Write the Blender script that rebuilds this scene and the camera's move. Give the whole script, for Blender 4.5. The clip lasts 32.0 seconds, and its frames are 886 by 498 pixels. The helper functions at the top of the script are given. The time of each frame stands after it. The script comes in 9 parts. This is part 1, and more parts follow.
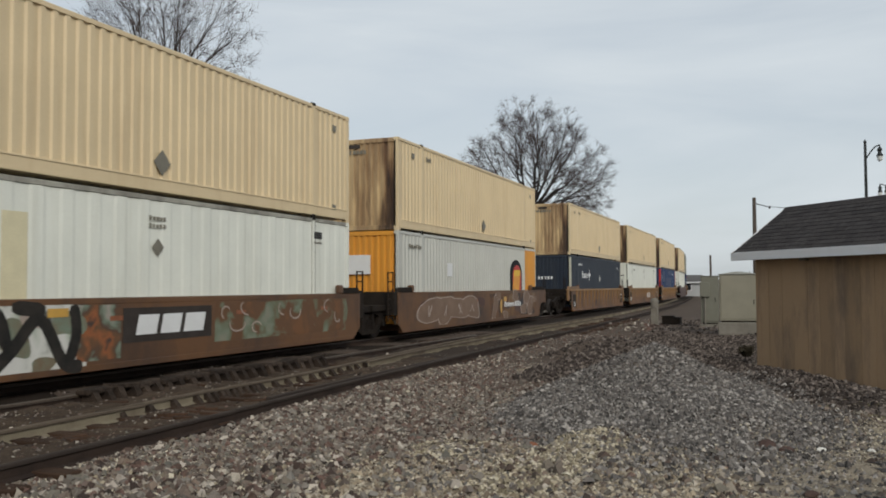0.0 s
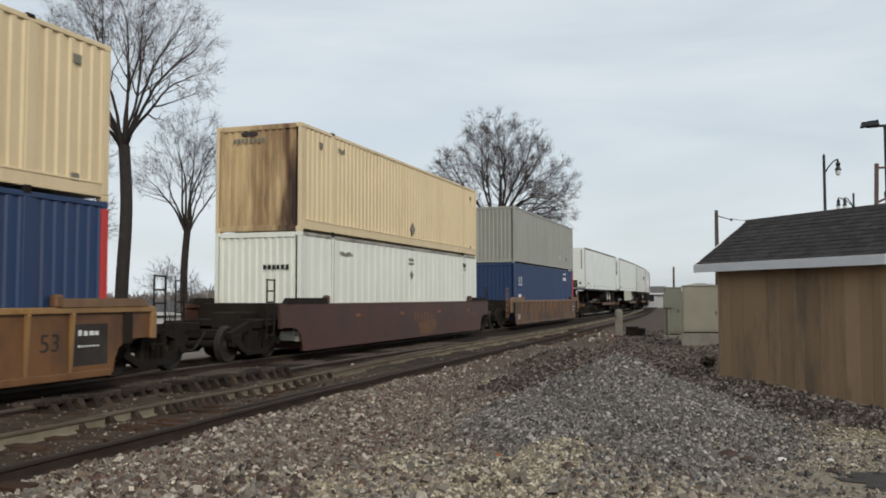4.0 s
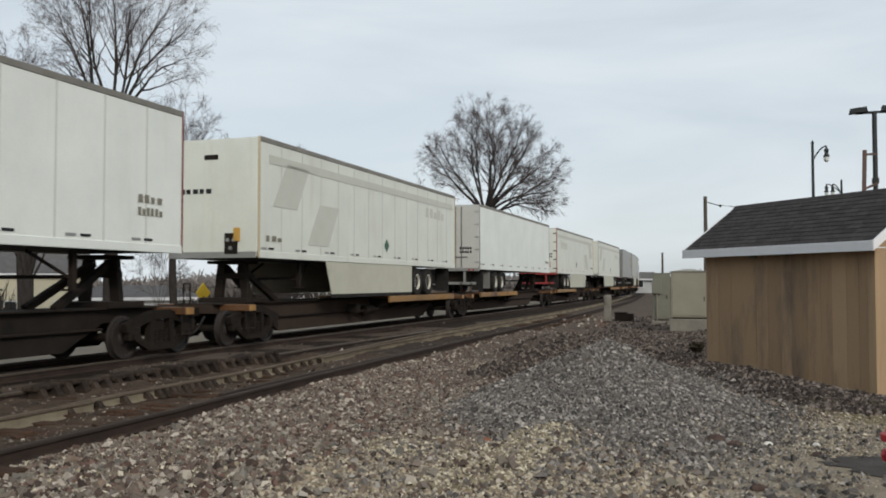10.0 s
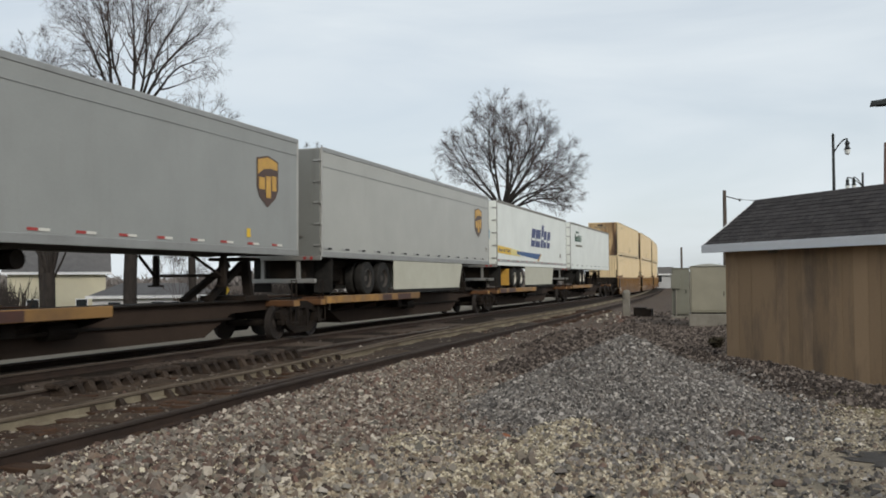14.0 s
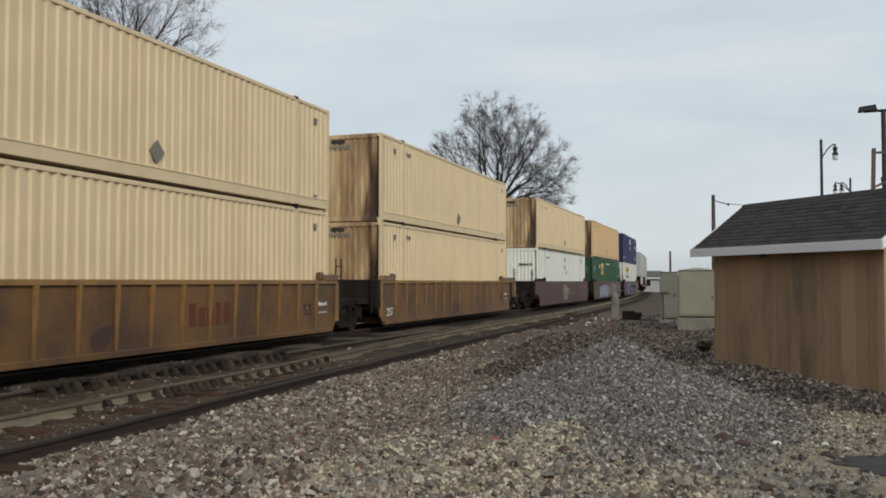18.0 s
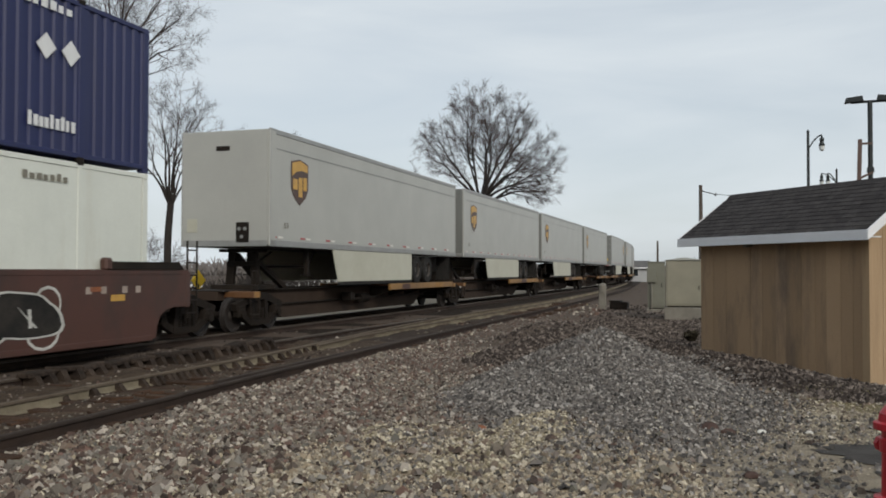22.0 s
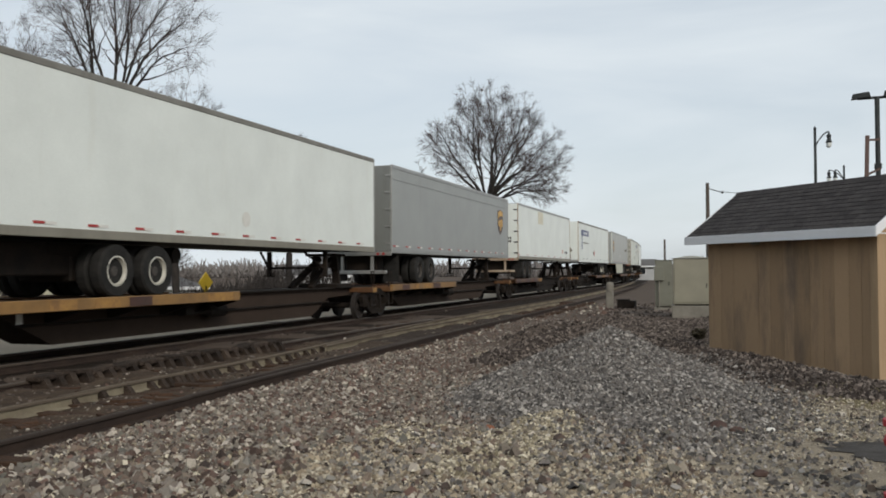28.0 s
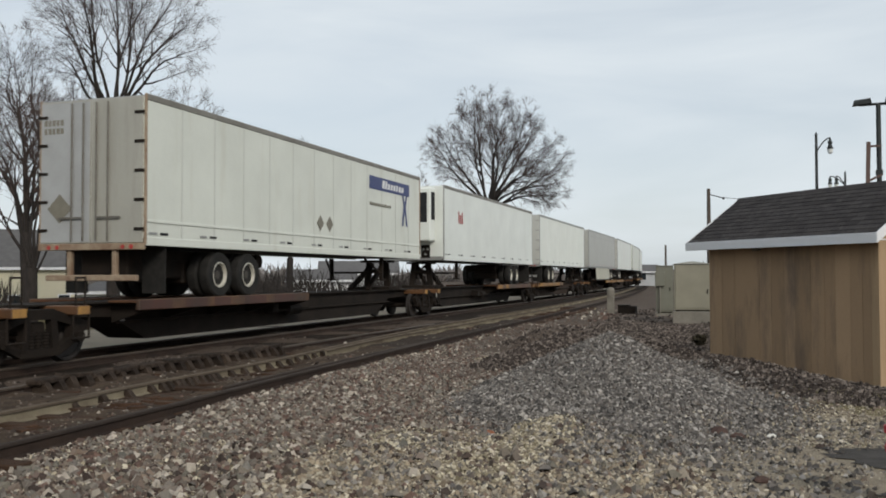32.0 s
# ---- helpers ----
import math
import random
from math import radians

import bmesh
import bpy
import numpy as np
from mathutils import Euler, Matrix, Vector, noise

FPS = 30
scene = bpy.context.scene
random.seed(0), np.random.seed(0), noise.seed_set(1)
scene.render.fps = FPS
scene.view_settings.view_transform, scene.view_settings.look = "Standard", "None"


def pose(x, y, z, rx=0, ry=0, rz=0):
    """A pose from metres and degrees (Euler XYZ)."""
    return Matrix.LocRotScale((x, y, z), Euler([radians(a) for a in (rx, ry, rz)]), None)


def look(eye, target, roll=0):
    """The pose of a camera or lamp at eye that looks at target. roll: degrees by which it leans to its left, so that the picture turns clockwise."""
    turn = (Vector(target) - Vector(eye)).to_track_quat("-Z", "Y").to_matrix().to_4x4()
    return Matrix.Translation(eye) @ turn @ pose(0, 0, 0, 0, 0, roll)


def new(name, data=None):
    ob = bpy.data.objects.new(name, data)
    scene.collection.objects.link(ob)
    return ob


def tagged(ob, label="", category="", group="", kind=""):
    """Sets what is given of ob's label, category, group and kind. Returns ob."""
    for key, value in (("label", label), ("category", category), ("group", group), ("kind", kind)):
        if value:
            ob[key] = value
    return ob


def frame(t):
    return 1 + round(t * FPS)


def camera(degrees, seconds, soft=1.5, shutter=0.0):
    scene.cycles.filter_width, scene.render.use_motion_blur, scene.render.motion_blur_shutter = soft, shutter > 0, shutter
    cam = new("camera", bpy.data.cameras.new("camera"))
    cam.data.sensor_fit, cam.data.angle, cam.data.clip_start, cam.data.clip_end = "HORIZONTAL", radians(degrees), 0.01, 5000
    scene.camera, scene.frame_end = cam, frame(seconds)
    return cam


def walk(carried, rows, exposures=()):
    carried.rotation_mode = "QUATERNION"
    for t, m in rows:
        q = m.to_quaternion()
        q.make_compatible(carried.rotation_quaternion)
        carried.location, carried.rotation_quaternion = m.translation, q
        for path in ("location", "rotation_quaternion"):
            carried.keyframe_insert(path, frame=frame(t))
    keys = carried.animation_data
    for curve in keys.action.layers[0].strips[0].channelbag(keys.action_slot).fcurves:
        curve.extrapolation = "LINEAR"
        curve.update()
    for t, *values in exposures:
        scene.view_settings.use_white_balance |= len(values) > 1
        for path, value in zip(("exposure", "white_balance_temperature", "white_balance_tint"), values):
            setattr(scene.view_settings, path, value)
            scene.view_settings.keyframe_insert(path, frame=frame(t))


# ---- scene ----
EYE = 1.68
cam = camera(53.0, 32.0, soft=1.8, shutter=0.06)
# the hand-held camera stays in one spot and only turns
PATH = [
    (0, pose(0, 0, EYE, 92.437, 0.266, 25.224)),
    (0.5, pose(0, 0, EYE, 92.464, 0.245, 23.871)),
    (1, pose(0, 0, EYE, 92.592, -0.196, 22.951)),
    (1.5, pose(0, 0, EYE, 92.582, 0.132, 22.725)),
    (2, pose(0, 0, EYE, 92.688, 0.177, 22.409)),
    (2.5, pose(0, 0, EYE, 92.909, 0.128, 22.289)),
    (3, pose(0, 0, EYE, 93.211, 0.222, 22.495)),
    (3.5, pose(0, 0, EYE, 93.398, 0.076, 22.691)),
    (5.5, pose(0, 0, EYE, 91.659, 0.683, 23.897)),
    (6, pose(0, 0, EYE, 91.773, 0.786, 23.432)),
    (6.5, pose(0, 0, EYE, 91.877, 0.998, 23.143)),
    (7, pose(0, 0, EYE, 91.896, 1.026, 22.626)),
    (7.5, pose(0, 0, EYE, 91.948, 0.797, 22.453)),
    (8, pose(0, 0, EYE, 91.874, 0.598, 22.328)),
    (8.5, pose(0, 0, EYE, 92.042, 0.642, 22.255)),
    (9, pose(0, 0, EYE, 92.261, 0.572, 22.394)),
    (9.5, pose(0, 0, EYE, 92.253, 0.225, 22.256)),
    (10, pose(0, 0, EYE, 92.172, 0.017, 22.335)),
    (10.5, pose(0, 0, EYE, 92.045, -0.009, 22.648)),
    (11, pose(0, 0, EYE, 92.019, 0.078, 23.317)),
    (11.5, pose(0, 0, EYE, 92.177, 0.163, 23.371)),
    (12, pose(0, 0, EYE, 92.175, 0.204, 23.304)),
    (12.5, pose(0, 0, EYE, 92.190, 0.296, 23.361)),
    (13, pose(0, 0, EYE, 92.088, 0.332, 23.300)),
    (13.5, pose(0, 0, EYE, 91.980, 0.339, 23.402)),
    (14, pose(0, 0, EYE, 91.932, 0.344, 23.494)),
    (14.5, pose(0, 0, EYE, 91.877, 0.379, 23.236)),
    (15, pose(0, 0, EYE, 91.763, 0.226, 23.015)),
    (15.5, pose(0, 0, EYE, 91.776, 0.223, 22.835)),
    (17.5, pose(0, 0, EYE, 92.136, 0.074, 22.658)),
    (18, pose(0, 0, EYE, 92.093, 0.017, 22.808)),
    (18.5, pose(0, 0, EYE, 91.984, 0.150, 22.993)),
    (19, pose(0, 0, EYE, 91.794, -0.030, 22.844)),
    (19.5, pose(0, 0, EYE, 91.797, -0.043, 22.774)),
    (20, pose(0, 0, EYE, 91.856, -0.154, 22.719)),
    (20.5, pose(0, 0, EYE, 91.867, -0.232, 22.460)),
    (21, pose(0, 0, EYE, 91.733, -0.196, 22.134)),
    (21.5, pose(0, 0, EYE, 91.544, -0.118, 21.951)),
    (22, pose(0, 0, EYE, 91.401, -0.127, 22.035)),
    (22.5, pose(0, 0, EYE, 91.352, -0.290, 22.242)),
    (23, pose(0, 0, EYE, 91.235, -0.540, 22.229)),
    (23.5, pose(0, 0, EYE, 91.083, -0.549, 22.062)),
    (24, pose(0, 0, EYE, 91.076, -0.354, 22.034)),
    (24.5, pose(0, 0, EYE, 91.233, -0.280, 22.099)),
    (25, pose(0, 0, EYE, 91.478, -0.046, 22.243)),
    (25.5, pose(0, 0, EYE, 91.544, 0.024, 22.323)),
    (27.5, pose(0, 0, EYE, 91.343, 0.114, 22.599)),
    (28, pose(0, 0, EYE, 91.408, 0.334, 22.478)),
    (28.5, pose(0, 0, EYE, 91.581, 0.504, 22.352)),
    (29, pose(0, 0, EYE, 91.730, 0.418, 22.662)),
    (29.5, pose(0, 0, EYE, 91.780, 0.203, 22.777)),
    (30, pose(0, 0, EYE, 91.639, 0.035, 22.608)),
    (30.5, pose(0, 0, EYE, 91.540, -0.104, 22.171)),
    (31, pose(0, 0, EYE, 91.516, -0.296, 21.912)),
    (31.5, pose(0, 0, EYE, 91.682, -0.437, 21.902)),
    (32, pose(0, 0, EYE, 91.720, 0.133, 22.532)),
]
walk(cam, PATH, [(0, -0.20), (1, -0.21), (2, -0.15), (3, -0.10), (5.5, -0.02), (10, -0.03), (11, -0.05), (12, -0.06), (13, 0.0), (14, 0.0), (15.5, -0.03), (17.5, -0.12), (18.5, -0.15), (20, -0.11), (21, -0.14), (22, -0.11), (23, -0.09), (24, -0.13), (25.5, -0.12), (27.5, -0.03), (28.5, -0.03), (30, -0.10), (31, -0.08), (32, -0.04)])

# ---------------------------------------------------------------- light
SUN_AZ, SUN_EL = radians(135), radians(29)
world = bpy.data.worlds.new("sky")
scene.world = world
world.use_nodes = True
wn, wl = world.node_tree.nodes, world.node_tree.links
wn.clear()
sky = wn.new("ShaderNodeTexSky")
sky.sky_type, sky.sun_disc = 'NISHITA', False
sky.sun_elevation, sky.sun_rotation = SUN_EL, SUN_AZ
sky.air_density, sky.dust_density = 1.0, 2.0
dim = wn.new("ShaderNodeMix")
dim.data_type, dim.blend_type = 'RGBA', 'MULTIPLY'
dim.inputs[0].default_value = 1.0
dim.inputs[7].default_value = (0.10, 0.10, 0.10, 1)
coord = wn.new("ShaderNodeTexCoord")
squash = wn.new("ShaderNodeMapping")
squash.inputs["Scale"].default_value = (1.3, 1.3, 7.0)
squash.inputs["Rotation"].default_value = (0.0, 0.10, 0.5)
cloud = wn.new("ShaderNodeTexNoise")
cloud.inputs["Scale"].default_value, cloud.inputs["Detail"].default_value = 1.6, 5.0
cloud.inputs["Distortion"].default_value = 0.4
ramp = wn.new("ShaderNodeValToRGB")
ramp.color_ramp.elements[0].position, ramp.color_ramp.elements[0].color = 0.34, (0.68, 0.68, 0.68, 1)
ramp.color_ramp.elements[1].position, ramp.color_ramp.elements[1].color = 0.66, (0.97, 0.97, 0.97, 1)
veil = wn.new("ShaderNodeMix")
veil.data_type = 'RGBA'
veil.inputs[7].default_value = (0.775, 0.84, 0.885, 1)
back = wn.new("ShaderNodeBackground")
back.inputs["Strength"].default_value = 1.0
out = wn.new("ShaderNodeOutputWorld")
wl.new(sky.outputs[0], dim.inputs[6])
wl.new(coord.outputs["Generated"], squash.inputs[0])
wl.new(squash.outputs[0], cloud.inputs["Vector"])
wl.new(cloud.outputs["Fac"], ramp.inputs[0])
wl.new(ramp.outputs[0], veil.inputs[0])
wl.new(dim.outputs[2], veil.inputs[6])
wl.new(veil.outputs[2], back.inputs[0])
wl.new(back.outputs[0], out.inputs[0])
lamp = new("sun", bpy.data.lights.new("sun", 'SUN'))
lamp.data.energy, lamp.data.angle, lamp.data.color = 1.95, radians(14), (1.0, 0.94, 0.84)
sx, sy, sz = math.sin(SUN_AZ) * math.cos(SUN_EL), math.cos(SUN_AZ) * math.cos(SUN_EL), math.sin(SUN_EL)
lamp.matrix_world = look((sx * 50, sy * 50, sz * 50), (0, 0, 0))

# ---------------------------------------------------------------- materials
MATS = {}


def mat(name, colour, rough=0.6, metal=0.0, second=None, amount=0.5, scale=3.0, grain=0.15, bump=0.15, bump_scale=40.0,
        stretch=(1, 1, 1), island=False, third=None, each=0.0, hues=()):
    """A surface with a broad drift between two colours, a fine grain, relief, and a small change from object to object."""
    if name in MATS:
        return MATS[name]
    m = bpy.data.materials.new(name)
    m.use_nodes = True
    n, l = m.node_tree.nodes, m.node_tree.links
    b = n["Principled BSDF"]
    b.inputs["Roughness"].default_value, b.inputs["Metallic"].default_value = rough, metal
    b.inputs["Specular IOR Level"].default_value = 0.15 if rough >= 0.8 else 0.5
    tc, mp = n.new("ShaderNodeTexCoord"), n.new("ShaderNodeMapping")
    mp.inputs["Scale"].default_value = stretch
    l.new(tc.outputs["Object"], mp.inputs[0])
    broad = n.new("ShaderNodeTexNoise")
    broad.inputs["Scale"].default_value, broad.inputs["Detail"].default_value, broad.inputs["Roughness"].default_value = scale, 8, 0.62
    l.new(mp.outputs[0], broad.inputs["Vector"])
    second = second or tuple(c * 0.72 for c in colour)
    r = n.new("ShaderNodeValToRGB")
    r.color_ramp.elements[0].position = 0.5 - 0.22
    r.color_ramp.elements[1].position = 0.5 + 0.22
    r.color_ramp.elements[0].color = (*colour, 1)
    mixed = tuple(a * (1 - amount) + c * amount for a, c in zip(colour, second))
    r.color_ramp.elements[1].color = (*mixed, 1)
    src = broad.outputs["Fac"]
    if island:
        g = n.new("ShaderNodeNewGeometry")
        src = g.outputs["Random Per Island"]
        r.color_ramp.elements[0].position, r.color_ramp.elements[1].position = 0.0, 1.0
        r.color_ramp.elements[0].color, r.color_ramp.elements[1].color = (*colour, 1), (*second, 1)
        if third:
            e = r.color_ramp.elements.new(0.55)
            e.color = (*third, 1)
        for k, c in enumerate(hues):
            r.color_ramp.elements.new((k + 1) / (len(hues) + 1)).color = (*c, 1)
    l.new(src, r.inputs[0])
    fine = n.new("ShaderNodeTexNoise")
    fine.inputs["Scale"].default_value, fine.inputs["Detail"].default_value = bump_scale, 4
    l.new(mp.outputs[0], fine.inputs["Vector"])
    gr = n.new("ShaderNodeMapRange")
    gr.inputs["To Min"].default_value, gr.inputs["To Max"].default_value = 1 - grain, 1 + grain
    l.new(fine.outputs["Fac"], gr.inputs["Value"])
    val = n.new("ShaderNodeHueSaturation")
    l.new(r.outputs[0], val.inputs["Color"])
    if each:
        oi, er, mu = n.new("ShaderNodeObjectInfo"), n.new("ShaderNodeMapRange"), n.new("ShaderNodeMath")
        er.inputs["To Min"].default_value, er.inputs["To Max"].default_value = 1 - each, 1 + each
        mu.operation = 'MULTIPLY'
        l.new(oi.outputs["Random"], er.inputs["Value"])
        l.new(er.outputs[0], mu.inputs[0])
        l.new(gr.outputs[0], mu.inputs[1])
        l.new(mu.outputs[0], val.inputs["Value"])
    else:
        l.new(gr.outputs[0], val.inputs["Value"])
    l.new(val.outputs[0], b.inputs["Base Color"])
    bp = n.new("ShaderNodeBump")
    bp.inputs["Strength"].default_value, bp.inputs["Distance"].default_value = bump, 0.02
    l.new(fine.outputs["Fac"], bp.inputs["Height"])
    l.new(bp.outputs[0], b.inputs["Normal"])
    MATS[name] = m
    return m


def streaked(name, colour, stain, amount=0.8, rough=0.55, cover=0.46, wide=2.2, tall=0.22, each=0.0):
    """Painted steel with stains that run down it: thin vertical streaks of the stain's colour, and a broad dirtier drift."""
    if name in MATS:
        return MATS[name]
    m = mat(name, colour, rough, 0.0, tuple(c * 0.84 for c in colour), 0.8, 0.7, 0.06, 0.08, 30, each=each)
    n, l = m.node_tree.nodes, m.node_tree.links
    b = n["Principled BSDF"]
    old = b.inputs["Base Color"].links[0].from_socket
    tc, mp = n.new("ShaderNodeTexCoord"), n.new("ShaderNodeMapping")
    mp.inputs["Scale"].default_value = (wide, wide, tall)
    s = n.new("ShaderNodeTexNoise")
    s.inputs["Scale"].default_value, s.inputs["Detail"].default_value, s.inputs["Roughness"].default_value = 1.0, 7, 0.68
    l.new(tc.outputs["Object"], mp.inputs[0])
    l.new(mp.outputs[0], s.inputs["Vector"])
    r = n.new("ShaderNodeMapRange")
    r.inputs["From Min"].default_value, r.inputs["From Max"].default_value = cover, cover + 0.22
    r.inputs["To Max"].default_value = amount
    l.new(s.outputs["Fac"], r.inputs["Value"])
    mx = n.new("ShaderNodeMix")
    mx.data_type = 'RGBA'
    mx.inputs[7].default_value = (*stain, 1)
    l.new(r.outputs[0], mx.inputs[0])
    l.new(old, mx.inputs[6])
    l.new(mx.outputs[2], b.inputs["Base Color"])
    return m


def sprayed(name, colours, scale):
    """Old layers of spray paint: loose patches of several colours that run into one another."""
    if name in MATS:
        return MATS[name]
    m = mat(name, colours[0], 0.65, 0.0, None, 0.5, scale, 0.1, 0.05, 40)
    n, l = m.node_tree.nodes, m.node_tree.links
    tc, s, r = n.new("ShaderNodeTexCoord"), n.new("ShaderNodeTexNoise"), n.new("ShaderNodeValToRGB")
    s.inputs["Scale"].default_value, s.inputs["Detail"].default_value, s.inputs["Distortion"].default_value = scale, 3, 0.35
    l.new(tc.outputs["Object"], s.inputs["Vector"])
    l.new(s.outputs["Fac"], r.inputs[0])
    ramp_at = [0.32 + 0.36 * k / (len(colours) - 1) for k in range(len(colours))]
    r.color_ramp.elements[0].position, r.color_ramp.elements[1].position = ramp_at[0], ramp_at[-1]
    r.color_ramp.elements[0].color, r.color_ramp.elements[1].color = (*colours[0], 1), (*colours[-1], 1)
    for k in range(1, len(colours) - 1):
        r.color_ramp.elements.new(ramp_at[k]).color = (*colours[k], 1)
    l.new(r.outputs[0], n["Principled BSDF"].inputs["Base Color"])
    MATS[name] = m
    return m


# ---------------------------------------------------------------- mesh code
class Geo:
    """Collects corners and faces of one mesh."""

    def __init__(self):
        self.v, self.f = [], []

    def add(self, verts, faces):
        k = len(self.v)
        self.v += [tuple(p) for p in verts]
        self.f += [tuple(i + k for i in face) for face in faces]
        return self

    def box(self, x0, x1, y0, y1, z0, z1, c=0.0):
        """A box; c: the width of its chamfered edges."""
        if c <= 0:
            v = [(x, y, z) for x in (x0, x1) for y in (y0, y1) for z in (z0, z1)]
            return self.add(v, [(0, 1, 3, 2), (4, 6, 7, 5), (0, 4, 5, 1), (2, 3, 7, 6), (0, 2, 6, 4), (1, 5, 7, 3)])
        xs, ys, zs = (x0, x1), (y0, y1), (z0, z1)
        v, idx = [], {}
        for i in (0, 1):
            for j in (0, 1):
                for k in (0, 1):
                    p = (xs[i], ys[j], zs[k])
                    q = (c if i == 0 else -c, c if j == 0 else -c, c if k == 0 else -c)
                    for a in range(3):
                        idx[i, j, k, a] = len(v)
                        v.append(tuple(p[d] if d == a else p[d] + q[d] for d in range(3)))
        f = []
        for i in (0, 1):
            f.append([idx[i, j, k, 0] for j, k in ((0, 0), (0, 1), (1, 1), (1, 0))][::1 if i == 0 else -1])
            f.append([idx[j, i, k, 1] for j, k in ((0, 0), (1, 0), (1, 1), (0, 1))][::1 if i == 0 else -1])
            f.append([idx[j, k, i, 2] for j, k in ((0, 0), (0, 1), (1, 1), (1, 0))][::1 if i == 0 else -1])
        for i in (0, 1):
            for j in (0, 1):
                f.append((idx[i, j, 0, 0], idx[i, j, 1, 0], idx[i, j, 1, 1], idx[i, j, 0, 1]))
                f.append((idx[i, 0, j, 0], idx[i, 1, j, 0], idx[i, 1, j, 2], idx[i, 0, j, 2]))
                f.append((idx[0, i, j, 1], idx[1, i, j, 1], idx[1, i, j, 2], idx[0, i, j, 2]))
                f += [(idx[i, j, k, 0], idx[i, j, k, 1], idx[i, j, k, 2]) for k in (0, 1)]
        return self.add(v, f)

    def tube(self, p, q, r0, r1=None, n=12, caps=True):
        """A round bar from p to q."""
        r1 = r0 if r1 is None else r1
        p, q = Vector(p), Vector(q)
        d = (q - p).normalized()
        a = d.orthogonal().normalized()
        b = d.cross(a)
        ring = [(math.cos(t * 2 * math.pi / n), math.sin(t * 2 * math.pi / n)) for t in range(n)]
        v = [p + (a * c + b * s) * r0 for c, s in ring] + [q + (a * c + b * s) * r1 for c, s in ring]
        f = [(i, (i + 1) % n, n + (i + 1) % n, n + i) for i in range(n)]
        if caps:
            f += [tuple(range(n))[::-1], tuple(range(n, 2 * n))]
        return self.add(v, f)

    def lathe(self, prof, origin, axis='x', n=20):
        """A body of revolution; prof: (along, radius) pairs."""
        o = Vector(origin)
        v = []
        for a, r in prof:
            for i in range(n):
                t = i * 2 * math.pi / n
                c, s = r * math.cos(t), r * math.sin(t)
                v.append(o + Vector({'x': (a, c, s), 'y': (c, a, s), 'z': (c, s, a)}[axis]))
        f = []
        for k in range(len(prof) - 1):
            for i in range(n):
                j = (i + 1) % n
                f.append((k * n + i, k * n + j, (k + 1) * n + j, (k + 1) * n + i))
        f += [tuple(range(n))[::-1], tuple(range((len(prof) - 1) * n, len(prof) * n))]
        return self.add(v, f)

    def prism(self, pts, axis, a0, a1):
        """A flat outline drawn out from a0 to a1 along an axis; pts are the other two coordinates in x, y, z order."""
        def place(u, w, a):
            return {'x': (a, u, w), 'y': (u, a, w), 'z': (u, w, a)}[axis]
        n = len(pts)
        v = [place(u, w, a0) for u, w in pts] + [place(u, w, a1) for u, w in pts]
        f = [tuple(range(n))[::-1], tuple(range(n, 2 * n))] + [(i, (i + 1) % n, n + (i + 1) % n, n + i) for i in range(n)]
        return self.add(v, f)

    def bar(self, p, q, w, h):
        """A square bar from p to q, w wide across and h high."""
        p, q = Vector(p), Vector(q)
        d = (q - p).normalized()
        up = Vector((0, 0, 1)) if abs(d.z) < 0.95 else Vector((1, 0, 0))
        a = d.cross(up).normalized() * w / 2
        b = a.cross(d).normalized() * h / 2
        v = [e + s * a + t * b for e in (p, q) for s, t in ((-1, -1), (1, -1), (1, 1), (-1, 1))]
        return self.add(v, [(0, 3, 2, 1), (4, 5, 6, 7), (0, 1, 5, 4), (1, 2, 6, 5), (2, 3, 7, 6), (3, 0, 4, 7)])

    def mesh(self, name, material, smooth=False):
        me = bpy.data.meshes.new(name)
        me.from_pydata(self.v, [], self.f)
        me.validate()
        bm = bmesh.new()
        bm.from_mesh(me)
        bmesh.ops.recalc_face_normals(bm, faces=bm.faces)
        bm.to_mesh(me)
        bm.free()
        me.materials.append(material)
        if smooth:
            for p in me.polygons:
                p.use_smooth = True
        return me


def part(name, geo, material, parent, label="", smooth=False):
    me = geo if isinstance(geo, bpy.types.Mesh) else geo.mesh(name, material, smooth)
    ob = new(name, me)
    ob.parent = parent
    if label:
        ob["label"] = label
    return ob


def thing(name, label, category, group="", kind="", m=None):
    ob = tagged(new(name), label, category, group, kind)
    if m is not None:
        ob.matrix_basis = m
    return ob


def solid(name, geo, material, label, category="", group="", kind="", smooth=False, m=None):
    ob = tagged(new(name, geo.mesh(name, material, smooth)), label, category, group, kind)
    if m is not None:
        ob.matrix_basis = m
    return ob


# ---------------------------------------------------------------- the railway line
RAIL = 0.16            # height of the rail heads
SPEED = 22.64          # metres a second
BEND, BEND_END, KAPPA = 74.8, 225.0, 0.00139


def line(s, off=0.0):
    """Point and heading (left of +y) of the main line at arc length s; off: metres to its right-hand side."""
    h0 = radians(4.235)
    x, y, h = -11.075, 0.0, h0
    a = min(s, BEND)
    x, y = x - math.sin(h) * a, y + math.cos(h) * a
    if s > BEND:
        b = min(s, BEND_END) - BEND
        h1 = h0 + KAPPA * b
        x += (math.cos(h1) - math.cos(h0)) / KAPPA
        y += (math.sin(h1) - math.sin(h0)) / KAPPA
        h = h1
        if s > BEND_END:
            c = s - BEND_END
            x, y = x - math.sin(h) * c, y + math.cos(h) * c
    o = off - 1.3
    return x + o * math.cos(h), y + o * math.sin(h), h


